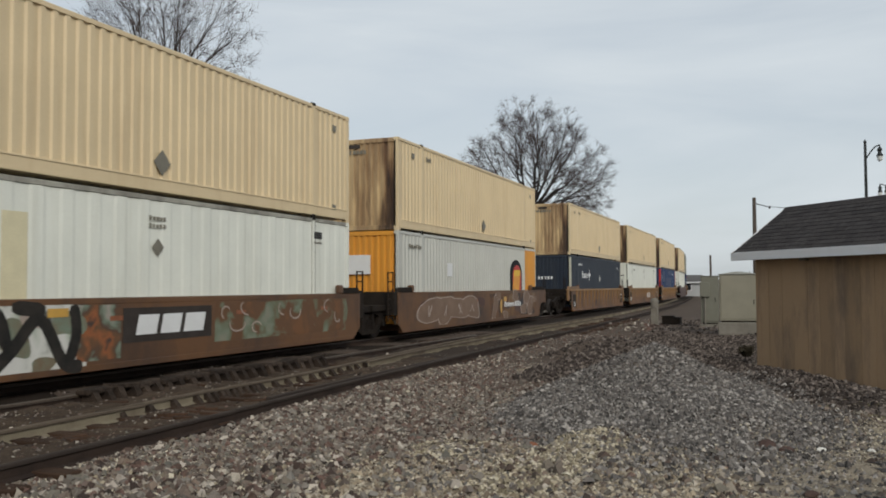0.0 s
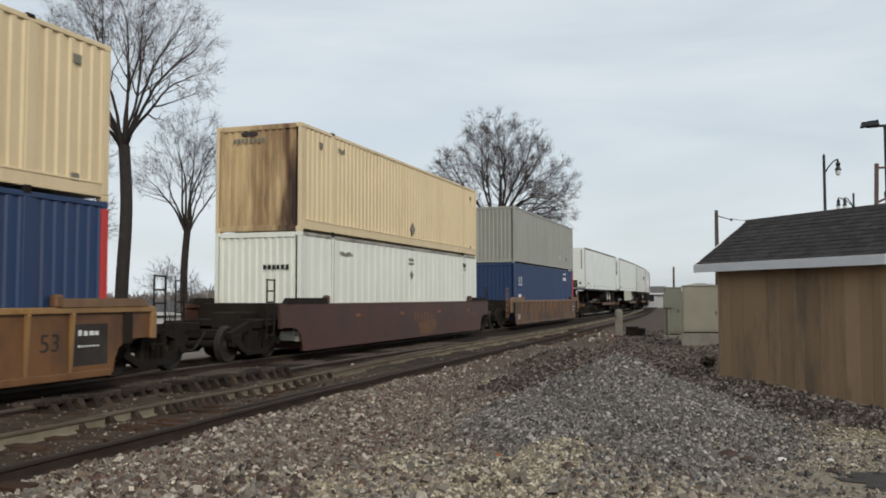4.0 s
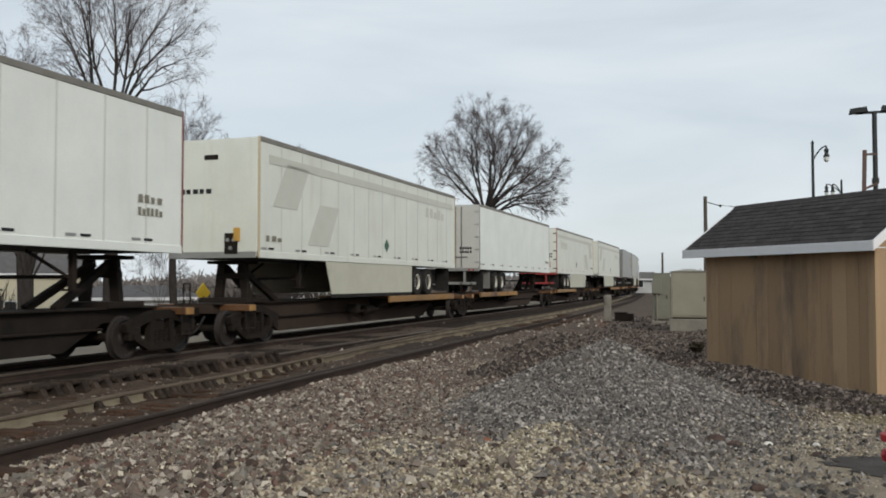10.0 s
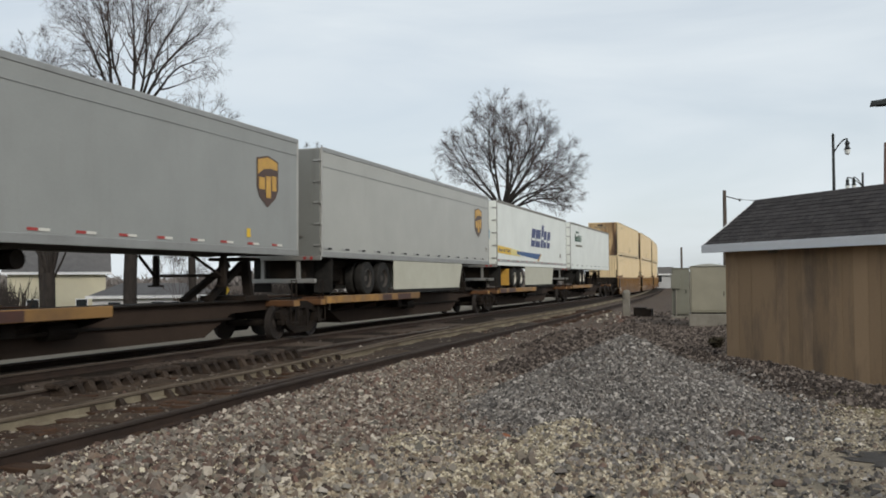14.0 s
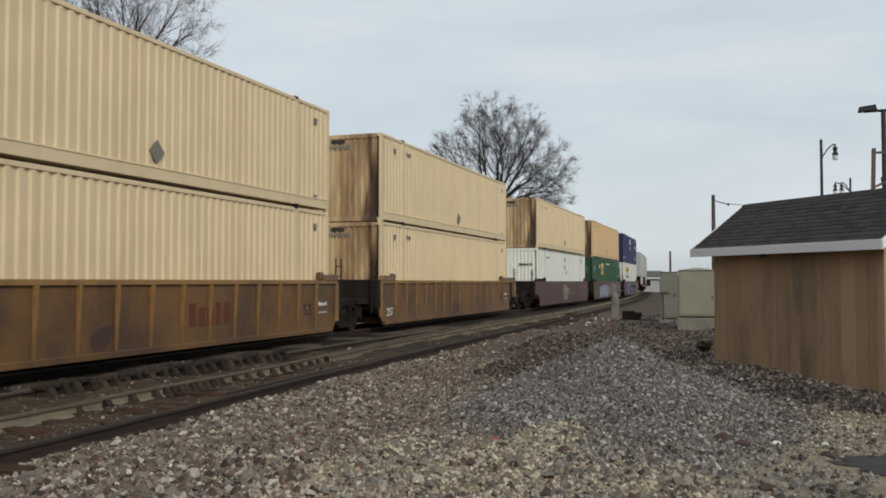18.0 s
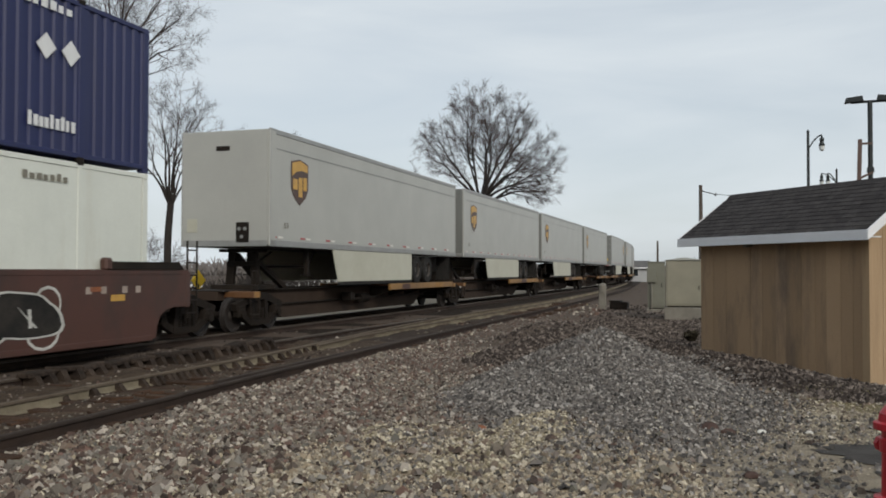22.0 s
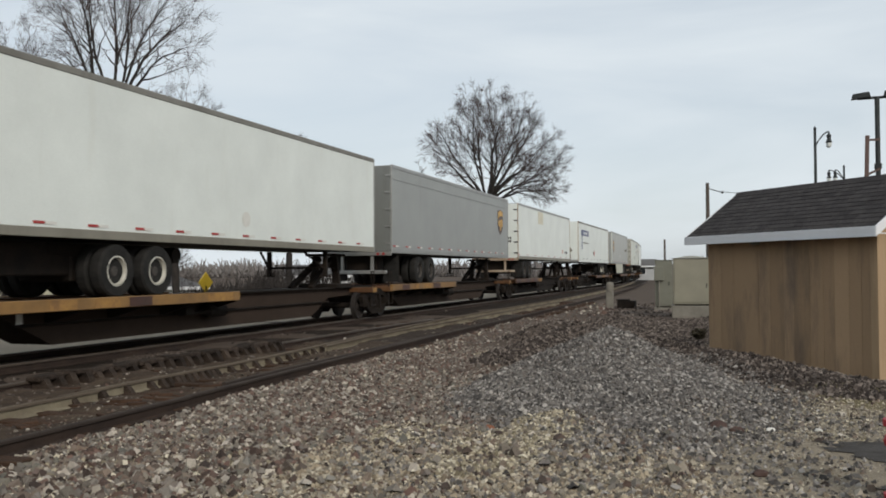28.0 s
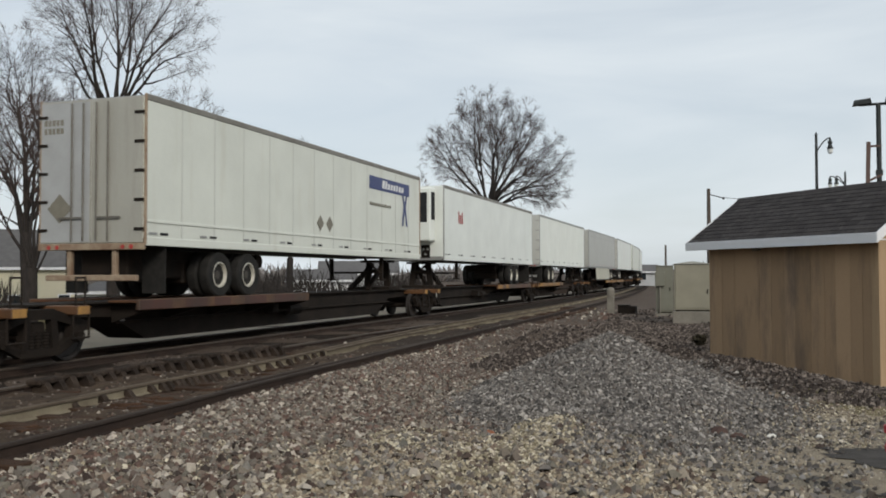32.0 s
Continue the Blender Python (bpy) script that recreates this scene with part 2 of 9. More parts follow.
def on_line(s, wheelbase):
    """Pose of a vehicle whose middle stands at s on the main line."""
    x0, y0, _ = line(s - wheelbase / 2)
    x1, y1, _ = line(s + wheelbase / 2)
    return pose((x0 + x1) / 2, (y0 + y1) / 2, RAIL, 0, 0, math.degrees(math.atan2(-(x1 - x0), y1 - y0)))


TRAIN = []             # (object, place in the train, wheelbase)

# ---------------------------------------------------------------- surfaces used outdoors
STEEL_DARK = mat("dark_steel", (0.010, 0.009, 0.008), 0.8, 0.0, (0.026, 0.018, 0.013), 0.9, 2.5, 0.2, 0.3, 30)
RAIL_TOP = mat("worn_rail", (0.085, 0.064, 0.048), 0.55, 0.2, (0.042, 0.030, 0.022), 0.8, 1.2, 0.1, 0.1, 30)
RAIL_SIDE = mat("rusty_rail", (0.022, 0.016, 0.014), 0.85, 0.0, (0.048, 0.032, 0.024), 0.9, 2.0, 0.25, 0.4, 50)
RAIL_DULL = mat("dull_rail", (0.030, 0.023, 0.020), 0.85, 0.0, (0.055, 0.042, 0.034), 0.9, 1.6, 0.2, 0.3, 40)
RAIL_TAN = mat("dusty_rail_head", (0.130, 0.104, 0.077), 0.88, 0.0, (0.070, 0.052, 0.040), 0.9, 1.6, 0.2, 0.3, 40)
RAIL_PALE = mat("dusty_rail", (0.265, 0.232, 0.165), 0.9, 0.0, (0.080, 0.060, 0.044), 0.95, 0.9, 0.2, 0.4, 50)
TIE = mat("creosoted_timber", (0.030, 0.018, 0.012), 0.9, 0.0, (0.068, 0.040, 0.026), 0.9, 3.0, 0.3, 0.6, 24, (1, 6, 6), each=0.25)
EARTH = mat("gravelly_ground", (0.10, 0.074, 0.056), 0.95, 0.0, (0.055, 0.043, 0.036), 0.9, 0.9, 0.55, 0.9, 22)
# Track dirt, its colour lowered to carry the shade beneath the train.
DIRT = mat("oily_shaded_track_dirt", (0.012, 0.0085, 0.006), 0.95, 0.0, (0.031, 0.021, 0.014), 0.9, 1.4, 0.5, 0.9, 26)
DUST = mat("pale_track_dust", (0.080, 0.056, 0.038), 0.95, 0.0, (0.022, 0.015, 0.011), 0.9, 2.2, 0.4, 0.9, 26)
STONES = mat("ballast_stone", (0.040, 0.032, 0.028), 0.9, 0.0, (0.46, 0.415, 0.35), 1.0, 3, 0.3, 0.4, 60, island=True, hues=((0.090, 0.066, 0.055), (0.140, 0.131, 0.108), (0.190, 0.142, 0.110), (0.130, 0.117, 0.106), (0.230, 0.200, 0.160)))
PINK = mat("pinkish_ballast", (0.042, 0.032, 0.028), 0.9, 0.0, (0.42, 0.37, 0.315), 1.0, 3, 0.3, 0.4, 60, island=True, hues=((0.080, 0.055, 0.045), (0.145, 0.092, 0.075), (0.108, 0.104, 0.090), (0.160, 0.122, 0.100), (0.185, 0.172, 0.150)))
GREY = mat("grey_crushed_stone", (0.052, 0.048, 0.045), 0.9, 0.0, (0.36, 0.335, 0.305), 1.0, 3, 0.3, 0.4, 60, island=True, hues=((0.072, 0.066, 0.062), (0.122, 0.113, 0.106), (0.148, 0.131, 0.117), (0.185, 0.172, 0.160)))
BROWN = mat("brown_dirty_stone", (0.026, 0.021, 0.018), 0.95, 0.0, (0.22, 0.185, 0.16), 1.0, 3, 0.3, 0.4, 60, island=True, third=(0.060, 0.048, 0.042))
LIME = mat("pale_limestone", (0.15, 0.126, 0.086), 0.95, 0.0, (0.58, 0.525, 0.41), 1.0, 3, 0.3, 0.3, 60, island=True, third=(0.31, 0.268, 0.19))
DARK_SOIL = mat("dark_track_soil", (0.046, 0.033, 0.024), 0.95, 0.0, (0.020, 0.014, 0.011), 0.9, 2.0, 0.4, 0.9, 26)
GRIT = mat("tan_grit_stone", (0.125, 0.100, 0.074), 0.95, 0.0, (0.56, 0.50, 0.39), 1.0, 3, 0.3, 0.3, 60, island=True, hues=((0.225, 0.180, 0.130), (0.34, 0.285, 0.205), (0.28, 0.250, 0.20)))
PALE_DUST = mat("pale_gravel_dust", (0.30, 0.255, 0.19), 0.95, 0.0, (0.165, 0.138, 0.105), 0.95, 4.0, 0.55, 1.0, 60)
ASPHALT = mat("old_asphalt", (0.034, 0.030, 0.028), 0.9, 0.0, (0.075, 0.070, 0.065), 0.9, 3.0, 0.3, 0.5, 60)
PALE_ROAD = mat("pale_concrete_road", (0.29, 0.245, 0.185), 0.9, 0.0, (0.20, 0.17, 0.135), 0.9, 0.8, 0.15, 0.2, 30)
GRASS = mat("dry_grass", (0.105, 0.092, 0.048), 0.95, 0.0, (0.14, 0.112, 0.064), 0.9, 0.4, 0.4, 0.6, 20)
BARK = mat("grey_bark", (0.024, 0.021, 0.020), 0.95, 0.0, (0.046, 0.039, 0.035), 0.9, 6.0, 0.3, 0.6, 20, (1, 1, 0.3))
TWIG = mat("bare_twigs", (0.052, 0.038, 0.034), 0.95, 0.0, (0.085, 0.064, 0.056), 0.9, 2.0, 0.2, 0.1, 20)
CONCRETE = mat("weathered_concrete", (0.22, 0.205, 0.175), 0.9, 0.0, (0.14, 0.128, 0.108), 0.9, 3.0, 0.2, 0.4, 40)
BOARD = streaked("weathered_board", (0.345, 0.236, 0.145), (0.125, 0.098, 0.080), 0.85, cover=0.48, wide=1.5, tall=0.34, rough=0.85, each=0.16)
BOARD_FRESH = mat("fresh_board", (0.40, 0.285, 0.175), 0.8, 0.0, (0.30, 0.21, 0.13), 0.9, 1.1, 0.15, 0.3, 26, (9, 9, 0.7), each=0.08)
SHINGLE = mat("charcoal_shingle", (0.030, 0.028, 0.029), 0.95, 0.0, (0.058, 0.052, 0.050), 0.9, 9, 0.5, 0.6, 60, each=0.22)
WHITE_TRIM = mat("white_trim", (0.70, 0.71, 0.73), 0.55, 0.0, (0.60, 0.60, 0.60), 0.6, 2.0, 0.05, 0.05, 30)
CABINET = mat("sage_cabinet", (0.165, 0.165, 0.130), 0.55, 0.1, (0.125, 0.122, 0.095), 0.8, 1.5, 0.08, 0.1, 40)
CABINET_TAN = mat("tan_cabinet", (0.25, 0.235, 0.178), 0.55, 0.1, (0.20, 0.185, 0.14), 0.8, 1.5, 0.08, 0.1, 40)
BLACK_IRON = mat("dark_lamp_iron", (0.022, 0.026, 0.027), 0.5, 0.5, (0.035, 0.038, 0.038), 0.8, 4, 0.1, 0.1, 40)
GLASS_DULL = mat("frosted_lamp_glass", (0.62, 0.64, 0.62), 0.35, 0.0, (0.55, 0.56, 0.55), 0.5, 4, 0.05, 0.05, 40)
POLE_WOOD = mat("grey_pole_wood", (0.11, 0.09, 0.075), 0.9, 0.0, (0.065, 0.055, 0.048), 0.9, 2.0, 0.25, 0.4, 30, (4, 4, 0.4))
RED_PAINT = mat("red_hydrant_paint", (0.42, 0.012, 0.025), 0.42, 0.0, (0.30, 0.010, 0.018), 0.8, 4.0, 0.1, 0.15, 60)
CREAM_SIDING = mat("cream_siding", (0.58, 0.54, 0.40), 0.7, 0.0, (0.52, 0.48, 0.36), 0.7, 1.0, 0.05, 0.1, 30)
GREY_SIDING = mat("grey_siding", (0.42, 0.43, 0.44), 0.7, 0.0, (0.36, 0.37, 0.38), 0.7, 1.0, 0.05, 0.1, 30)
ROOF_GREY = mat("grey_roof", (0.13, 0.125, 0.125), 0.9, 0.0, (0.09, 0.088, 0.088), 0.8, 2.0, 0.2, 0.3, 30)
DARK_GLASS = mat("dark_window", (0.02, 0.025, 0.03), 0.12, 0.0, (0.03, 0.035, 0.04), 0.5, 1.0, 0.02, 0.0, 10)


# ---------------------------------------------------------------- ground
def smooth(a, b, t):
    u = np.clip((t - a) / (b - a), 0, 1)
    return u * u * (3 - 2 * u)


def seg(x, y, x0, y0, x1, y1):
    """Distance to a stretch, and the share of the way along it."""
    dx, dy = x1 - x0, y1 - y0
    k = np.clip(((x - x0) * dx + (y - y0) * dy) / (dx * dx + dy * dy), 0, 1)
    return np.hypot(x - x0 - k * dx, y - y0 - k * dy), k


NEAR_RAIL = [(-4.0, -24), (-6.83, 6.0), (-7.15, 9.0), (-7.6, 13.0), (-8.4, 21.0), (-9.35, 32.0), (-9.95, 38.0), (-11.4, 52), (-14.6, 80), (-20, 118)]
PALE_RAIL = [(-5.9, -24), (-8.36, 6.2), (-8.60, 8.2), (-8.75, 9.4), (-8.87, 10.7), (-8.96, 12.2), (-9.12, 13.9), (-9.38, 15.7), (-9.72, 17.8), (-10.2, 21.0), (-10.68, 25.0), (-11.05, 29.0),
             (-11.55, 35), (-12.9, 52), (-16.1, 80), (-21.5, 118)]
BRACED_RAIL = [(-9.0, -24), (-10.22, 8.8), (-10.36, 11), (-10.44, 13.5), (-10.55, 16.0), (-10.82, 19.4), (-10.98, 22.9), (-11.1, 26.0)]


def across(pts, y):
    """Where a rail lies, across the line, at y."""
    return np.interp(y, [p[1] for p in pts], [p[0] for p in pts])


def pile(x, y):
    """0 at the top of the crushed stone, 1 at its foot: a fan that spreads to the front from a peak near its back."""
    a, top, mid, ru, rv = radians(11.9), 15.9, 12.95, 3.85, 2.15
    u, v = -math.sin(a) * x + math.cos(a) * y - top, math.cos(a) * x + math.sin(a) * y
    du, dv, c = u / ru, v / rv, (top - mid) / ru
    # share of the way from the peak to the rim of the ellipse, along the ray through the point
    qa, qb, qc = du * du + dv * dv + 1e-9, 2 * du * c, c * c - 1
    k = (-qb + np.sqrt(qb * qb - 4 * qa * qc)) / (2 * qa)
    return 1 / k


def heap(x, y):
    g = pile(x, y)
    return 0.72 * np.clip(1 - g, 0, 1) ** 1.03 * (1 + 0.04 * np.sin(2.6 * x + 1.1 * y)) + 0.03 * np.clip(1.2 - g, 0, 0.4) * np.sin(3.6 * x - 2.1 * y)


def ridge(x, y):
    """The low bank of dirty stone that runs round the back of the pile and past the shed."""
    d, k = seg(x, y, -5.6, 20.8, 0.4, 13.7)
    e, q = seg(x, y, -5.15, 15.4, -5.0, 20.2)
    return np.maximum((0.52 - 0.36 * k) * np.exp(-(d / 1.05) ** 2), (0.16 + 0.36 * q) * np.exp(-(e / 0.72) ** 2))


def off_line(x, y):
    """Metres to the right of the main line's middle."""
    return x + 12.37 + 0.0741 * y + 0.0007 * np.clip(y - 75, 0, 150) ** 2


def ground_z(x, y):
    z = np.maximum(heap(x, y), ridge(x, y) * 0.9) + 0.10 * ridge(x, y)
    wob = 0.018 * np.sin(1.7 * x + 0.6 * y) + 0.016 * np.sin(0.9 * x - 1.9 * y + 1) + 0.012 * np.sin(3.1 * x + 2.3 * y)
    near = smooth(60, 25, np.hypot(x, y))
    z = z * near + wob * near
    # ballast heaped against the near rail; dirt packed high between the siding's rails
    a, b, c = across(NEAR_RAIL, y), across(PALE_RAIL, y), across(BRACED_RAIL, y)
    z = z + 0.05 * smooth(a + 1.6, a + 0.1, x) * near
    inner = smooth(a + 0.02, a - 0.10, x) * smooth(c - 0.75, c - 0.05, x) * smooth(33, 24, y)
    z = z + inner * (0.022 + 0.030 * smooth(b + 0.25, b + 1.0, x) + 0.02 * smooth(b + 0.1, b - 0.3, x) - 0.035 * np.exp(-((x - b - 0.12) / 0.14) ** 2) + 0.010 * np.sin(9 * y + 3 * x) + 0.012 * np.sin(4.1 * x + 13 * y))
    # the land beyond the lane lies lower than the railway
    z = z - 1.9 * smooth(-8.5, -15, off_line(x, y)) * smooth(260, 150, np.hypot(x, y))
    return z - 0.05


def sheet():
    fine_x, fine_y = np.arange(-12.5, 5.01, 0.16), np.arange(2.0, 32.01, 0.16)
    far = np.array([14, 16, 18, 20, 22, 24, 28, 32, 38, 45, 52, 60, 75, 90, 115, 140, 180, 220, 400, 800, 1600, 2600])
    xs = np.concatenate([-far[::-1], fine_x, [6, 8, 10], far])
    ys = np.concatenate([-far[::-1], [-9, -5, -2, 0], fine_y, [34, 37, 41], far[far > 44]])
    gx, gy = np.meshgrid(xs, ys, indexing='ij')
    gz = ground_z(gx, gy)
    nx, ny = len(xs), len(ys)
    me = bpy.data.meshes.new("ground")
    idx = np.arange(nx * ny).reshape(nx, ny)
    quads = np.stack([idx[:-1, :-1], idx[1:, :-1], idx[1:, 1:], idx[:-1, 1:]], -1).reshape(-1, 4)
    me.vertices.add(nx * ny)
    me.vertices.foreach_set("co", np.stack([gx, gy, gz], -1).ravel().astype(np.float32))
    me.loops.add(quads.size)
    me.loops.foreach_set("vertex_index", quads.ravel().astype(np.int32))
    me.polygons.add(len(quads))
    me.polygons.foreach_set("loop_start", np.arange(0, quads.size, 4, dtype=np.int32))
    me.polygons.foreach_set("loop_total", np.full(len(quads), 4, dtype=np.int32))
    me.update()
    me.validate()
    for m in (EARTH, PALE_DUST, GRASS):
        me.materials.append(m)
    cx, cy = (gx[:-1, :-1] + 0.08).ravel(), (gy[:-1, :-1] + 0.08).ravel()
    wv = wander(cx * 1.6, cy * 1.6)
    pale = (np.hypot((cx - 1.5) / 2.9, (cy - 9.0) / 4.2) < 0.95 + 0.25 * wv) | (np.hypot((cx + 2.85) / 2.0, (cy - 8.5) / 1.3) < 0.9 + 0.45 * wv) | ((cx > -4.4) & (cy < 8.9 + 0.4 * wv + 0.12 * (cx + 3)) & (cy > 4.4 + 1.2 * wv) & (cx < 4.2 + 0.6 * wv))
    weeds = (np.hypot((cx - 1.2) / 1.5, (cy - 13.0) / 0.8) < 1 + 0.4 * wv)
    me.polygons.foreach_set("material_index", np.where(weeds, 2, np.where(pale, 1, 0)).astype(np.int32))
    me.polygons.foreach_set("use_smooth", np.ones(len(quads), dtype=bool))
    return tagged(new("ground", me), "gravelly brown-grey ground beside the railway", "ground", kind="structure")


def stones(name, xy, size, material, label, sink=0.25):
    """Many small broken stones lying on the ground, as one mesh."""
    n = len(xy)
    rng = np.random.default_rng(len(xy) + 7)
    base = np.array([(-1, -1, -1), (1, -1, -1), (1, 1, -1), (-1, 1, -1), (-0.55, 0, 1), (0.55, 0, 1)], float)
    face = np.array([0, 1, 5, 4, 1, 2, 5, 2, 3, 4, 5, 3, 0, 4])
    p = base[None] * (1 + rng.uniform(-0.45, 0.25, (n, 6, 3)))
    p[:, 4:, :2] += rng.uniform(-0.3, 0.3, (n, 2, 2))
    p *= (size[:, None] * rng.uniform(0.55, 1.0, (n, 3)) * np.array([1, 1, 0.72]))[:, None, :] * 0.5
    ang = rng.uniform(-0.42, 0.42, (n, 3))
    ang[:, 2] = rng.uniform(0, 6.28, n)
    c, s = np.cos(ang), np.sin(ang)
    for a, b, k in ((1, 2, 0), (0, 2, 1), (0, 1, 2)):
        u, w = p[:, :, a].copy(), p[:, :, b].copy()
        p[:, :, a], p[:, :, b] = u * c[:, k, None] - w * s[:, k, None], u * s[:, k, None] + w * c[:, k, None]
    z = ground_z(xy[:, 0], xy[:, 1]) + size * (0.36 - sink) + rng.uniform(-0.2, 0.25, n) * size
    p += np.stack([xy[:, 0], xy[:, 1], z], -1)[:, None, :]
    f = (face[None] + (np.arange(n) * 6)[:, None]).ravel()
    me = bpy.data.meshes.new(name)
    me.vertices.add(n * 6)
    me.vertices.foreach_set("co", p.ravel().astype(np.float32))
    me.loops.add(f.size)
    me.loops.foreach_set("vertex_index", f.astype(np.int32))
    me.polygons.add(n * 4)
    first = (np.array([0, 4, 7, 11])[None] + (np.arange(n) * 14)[:, None]).ravel()
    me.polygons.foreach_set("loop_start", first.astype(np.int32))
    me.polygons.foreach_set("loop_total", np.tile([4, 3, 4, 3], n).astype(np.int32))
    me.polygons.foreach_set("use_smooth", np.zeros(n * 4, dtype=bool))
    me.update()
    me.validate()
    me.materials.append(material)
    return tagged(new(name, me), label, "gravel", kind="stuff")


def wander(x, y):
    """A slow uneven value from -1 to 1 over the ground."""
    return (np.sin(0.9 * x + 1.3 * y) + np.sin(1.7 * x - 0.8 * y + 2) + np.sin(2.9 * x + 2.1 * y + 1)) / 3


def gravel():
    rng = np.random.default_rng(5)
    got = []
    for r0, r1, n, s in ((4.4, 8.5, 42000, 0.064), (8.5, 13, 112000, 0.052), (13, 20, 118000, 0.054), (20, 32, 56000, 0.072), (32, 46, 8000, 0.13)):
        r = np.sqrt(rng.uniform(r0 * r0, r1 * r1, n))
        a = np.radians(rng.uniform(-8, 53, n))
        got.append(np.stack([-np.sin(a) * r, np.cos(a) * r, np.clip(rng.lognormal(-0.10, 0.38, n), 0.4, 2.2) * s], -1))
    # thinner gravel all round, behind the path and beside it
    n = 22000
    gx, gy = rng.uniform(-10, 5, n), rng.uniform(-10, 14, n)
    a = np.degrees(np.arctan2(-gx, gy))
    out = (np.hypot(gx, gy) < 4.4) | (a < -8) | (a > 53)
    got.append(np.stack([gx, gy, np.clip(rng.lognormal(-0.10, 0.38, n), 0.4, 2.2) * 0.07], -1)[out])
    q = np.concatenate(got)
    x, y, size = q.T
    w = wander(x, y)
    fine = wander(x * 3.7 + 5, y * 3.7)
    bed, braced = across(NEAR_RAIL, y), across(BRACED_RAIL, y)
    chance = rng.random((6, len(x)))
    keep = x > bed - 5.1
    inside = x < bed + 0.07
    keep &= ~inside | (chance[0] < 0.10 + 0.10 * w + 0.10 * fine)
    keep &= ~(np.abs(x - bed) < 0.06)
    keep &= (x > braced - 0.5) | (chance[1] < 0.35)
    back = (x - 0.93) * 0.719 + (y - 14.92) * 0.695      # behind the line of the shed's long wall
    keep &= ~((back > 0.06) & (y < 19.5 + 0.3 * x) & (x > -2.2))
    g, b = pile(x, y), ridge(x, y)
    grey = g + (chance[1] - 0.5) * np.where(x > -2.6, 0.42, 0.16) + 0.07 * w < 1.0
    grey |= (g < 1.5) & (y < 11.5) & (x > -4.2) & (chance[1] < 0.10)
    tongue = (seg(x, y, -2.75, 7.3, -2.68, 9.5)[0] < 0.40 + 0.22 * w + 0.12 * fine) & (chance[2] < 0.86)
    grey &= ~tongue
    bank = (b > 0.075 + 0.04 * w) | ((y > 20.5 + w) & (x > bed + 2.2))
    brown = ~grey & (bank | (x < braced - 0.2))
    brown |= inside & (chance[2] < 0.55)
    path = ~grey & ~brown & (seg(x, y, -5.6, 15.5, -8.0, 33.0)[0] < 1.5 + 0.35 * w)
    lime = ~grey & ~brown & (tongue | ((np.hypot((x + 2.85) / 1.7, (y - 8.7) / 0.95) < 0.85 + 0.45 * w) & (chance[2] < 0.86)) | ((x > -1.7 + 0.9 * w) & (y < 12.5) & (chance[2] < 0.72))
                             | ((y < 8.6 + 0.6 * w) & (chance[2] < 0.36)) | (np.hypot((x + 6.0) / 0.55, (y - 17.3) / 1.5) < 0.8 + 0.5 * w) | (chance[2] < 0.05))
    sandy = ~grey & ~brown & (x > -4.4 + 0.8 * w) & (y < 9.0 + 0.5 * w + 0.12 * (x + 3)) & (chance[2] < 0.86)
    sandy &= ~tongue
    lime &= ~sandy
    keep &= ~(sandy & (chance[3] < 0.25))
    thin = (x > -0.9 + 0.4 * w) & (y < 14) & ~grey & ~brown
    keep &= ~thin | (chance[3] < 0.60 + 0.15 * fine)
    size = np.where(thin, size * np.where(chance[5] < 0.85, 0.50, 1.0), size)
    keep &= ~(lime & ~thin & (chance[3] < 0.40))
    keep &= ~(path & (chance[3] < 0.35))
    asphalt = (chance[4] < 0.84) & ((seg(x, y, 0.3, 9.35, 2.2, 9.3)[0] < 0.38 + 0.1 * w) | (seg(x, y, 1.1, 8.15, 3, 8.1)[0] < 0.7 + 0.12 * w))
    keep &= ~asphalt
    pink = ~grey & ~brown & ~lime & ~sandy & (path | (chance[5] < 0.10 + 0.50 * smooth(-2.5, -5.0, x + 0.6 * w)))
    rest = ~grey & ~brown & ~lime & ~sandy & ~pink
    size = np.where(grey, size * 0.82, size)
    size = np.where(brown & (y > 18), size * 0.8, size)
    size = np.where(path, size * 0.7, size)
    size = np.where(lime, size * 0.62, size)
    size = np.where(sandy, size * 0.58, size)
    size = np.where(inside, size * 0.72, size)
    for name, sel, m, label in (
            ("ballast", pink, PINK, "pinkish-grey broken ballast stones beside the rails"),
            ("gravel", rest, STONES, "mixed grey gravel stones on the ground"),
            ("tan_grit", sandy, GRIT, "fine tan grit and small stones on the trodden ground"),
            ("stone_pile", grey, GREY, "pile of grey crushed stone"),
            ("dirty_gravel", brown, BROWN, "dark brown dirty gravel bank beside the shed"),
            ("limestone_gravel", lime, LIME, "pale limestone chips scattered on the ground")):
        k = keep & sel
        stones(name, np.stack([x, y], -1)[k], size[k], m, label)
    # a few larger pieces that catch the eye
    rust = mat("rusty_scrap", (0.24, 0.10, 0.055), 0.9, 0.0, (0.15, 0.065, 0.04), 0.9, 6, 0.3, 0.4, 40)
    dark = mat("dark_clod", (0.055, 0.035, 0.03), 0.95, 0.0, (0.09, 0.06, 0.05), 0.9, 6, 0.3, 0.4, 40)
    white = mat("white_stone", (0.62, 0.60, 0.55), 0.9, 0.0, (0.5, 0.48, 0.44), 0.9, 6, 0.2, 0.3, 40)
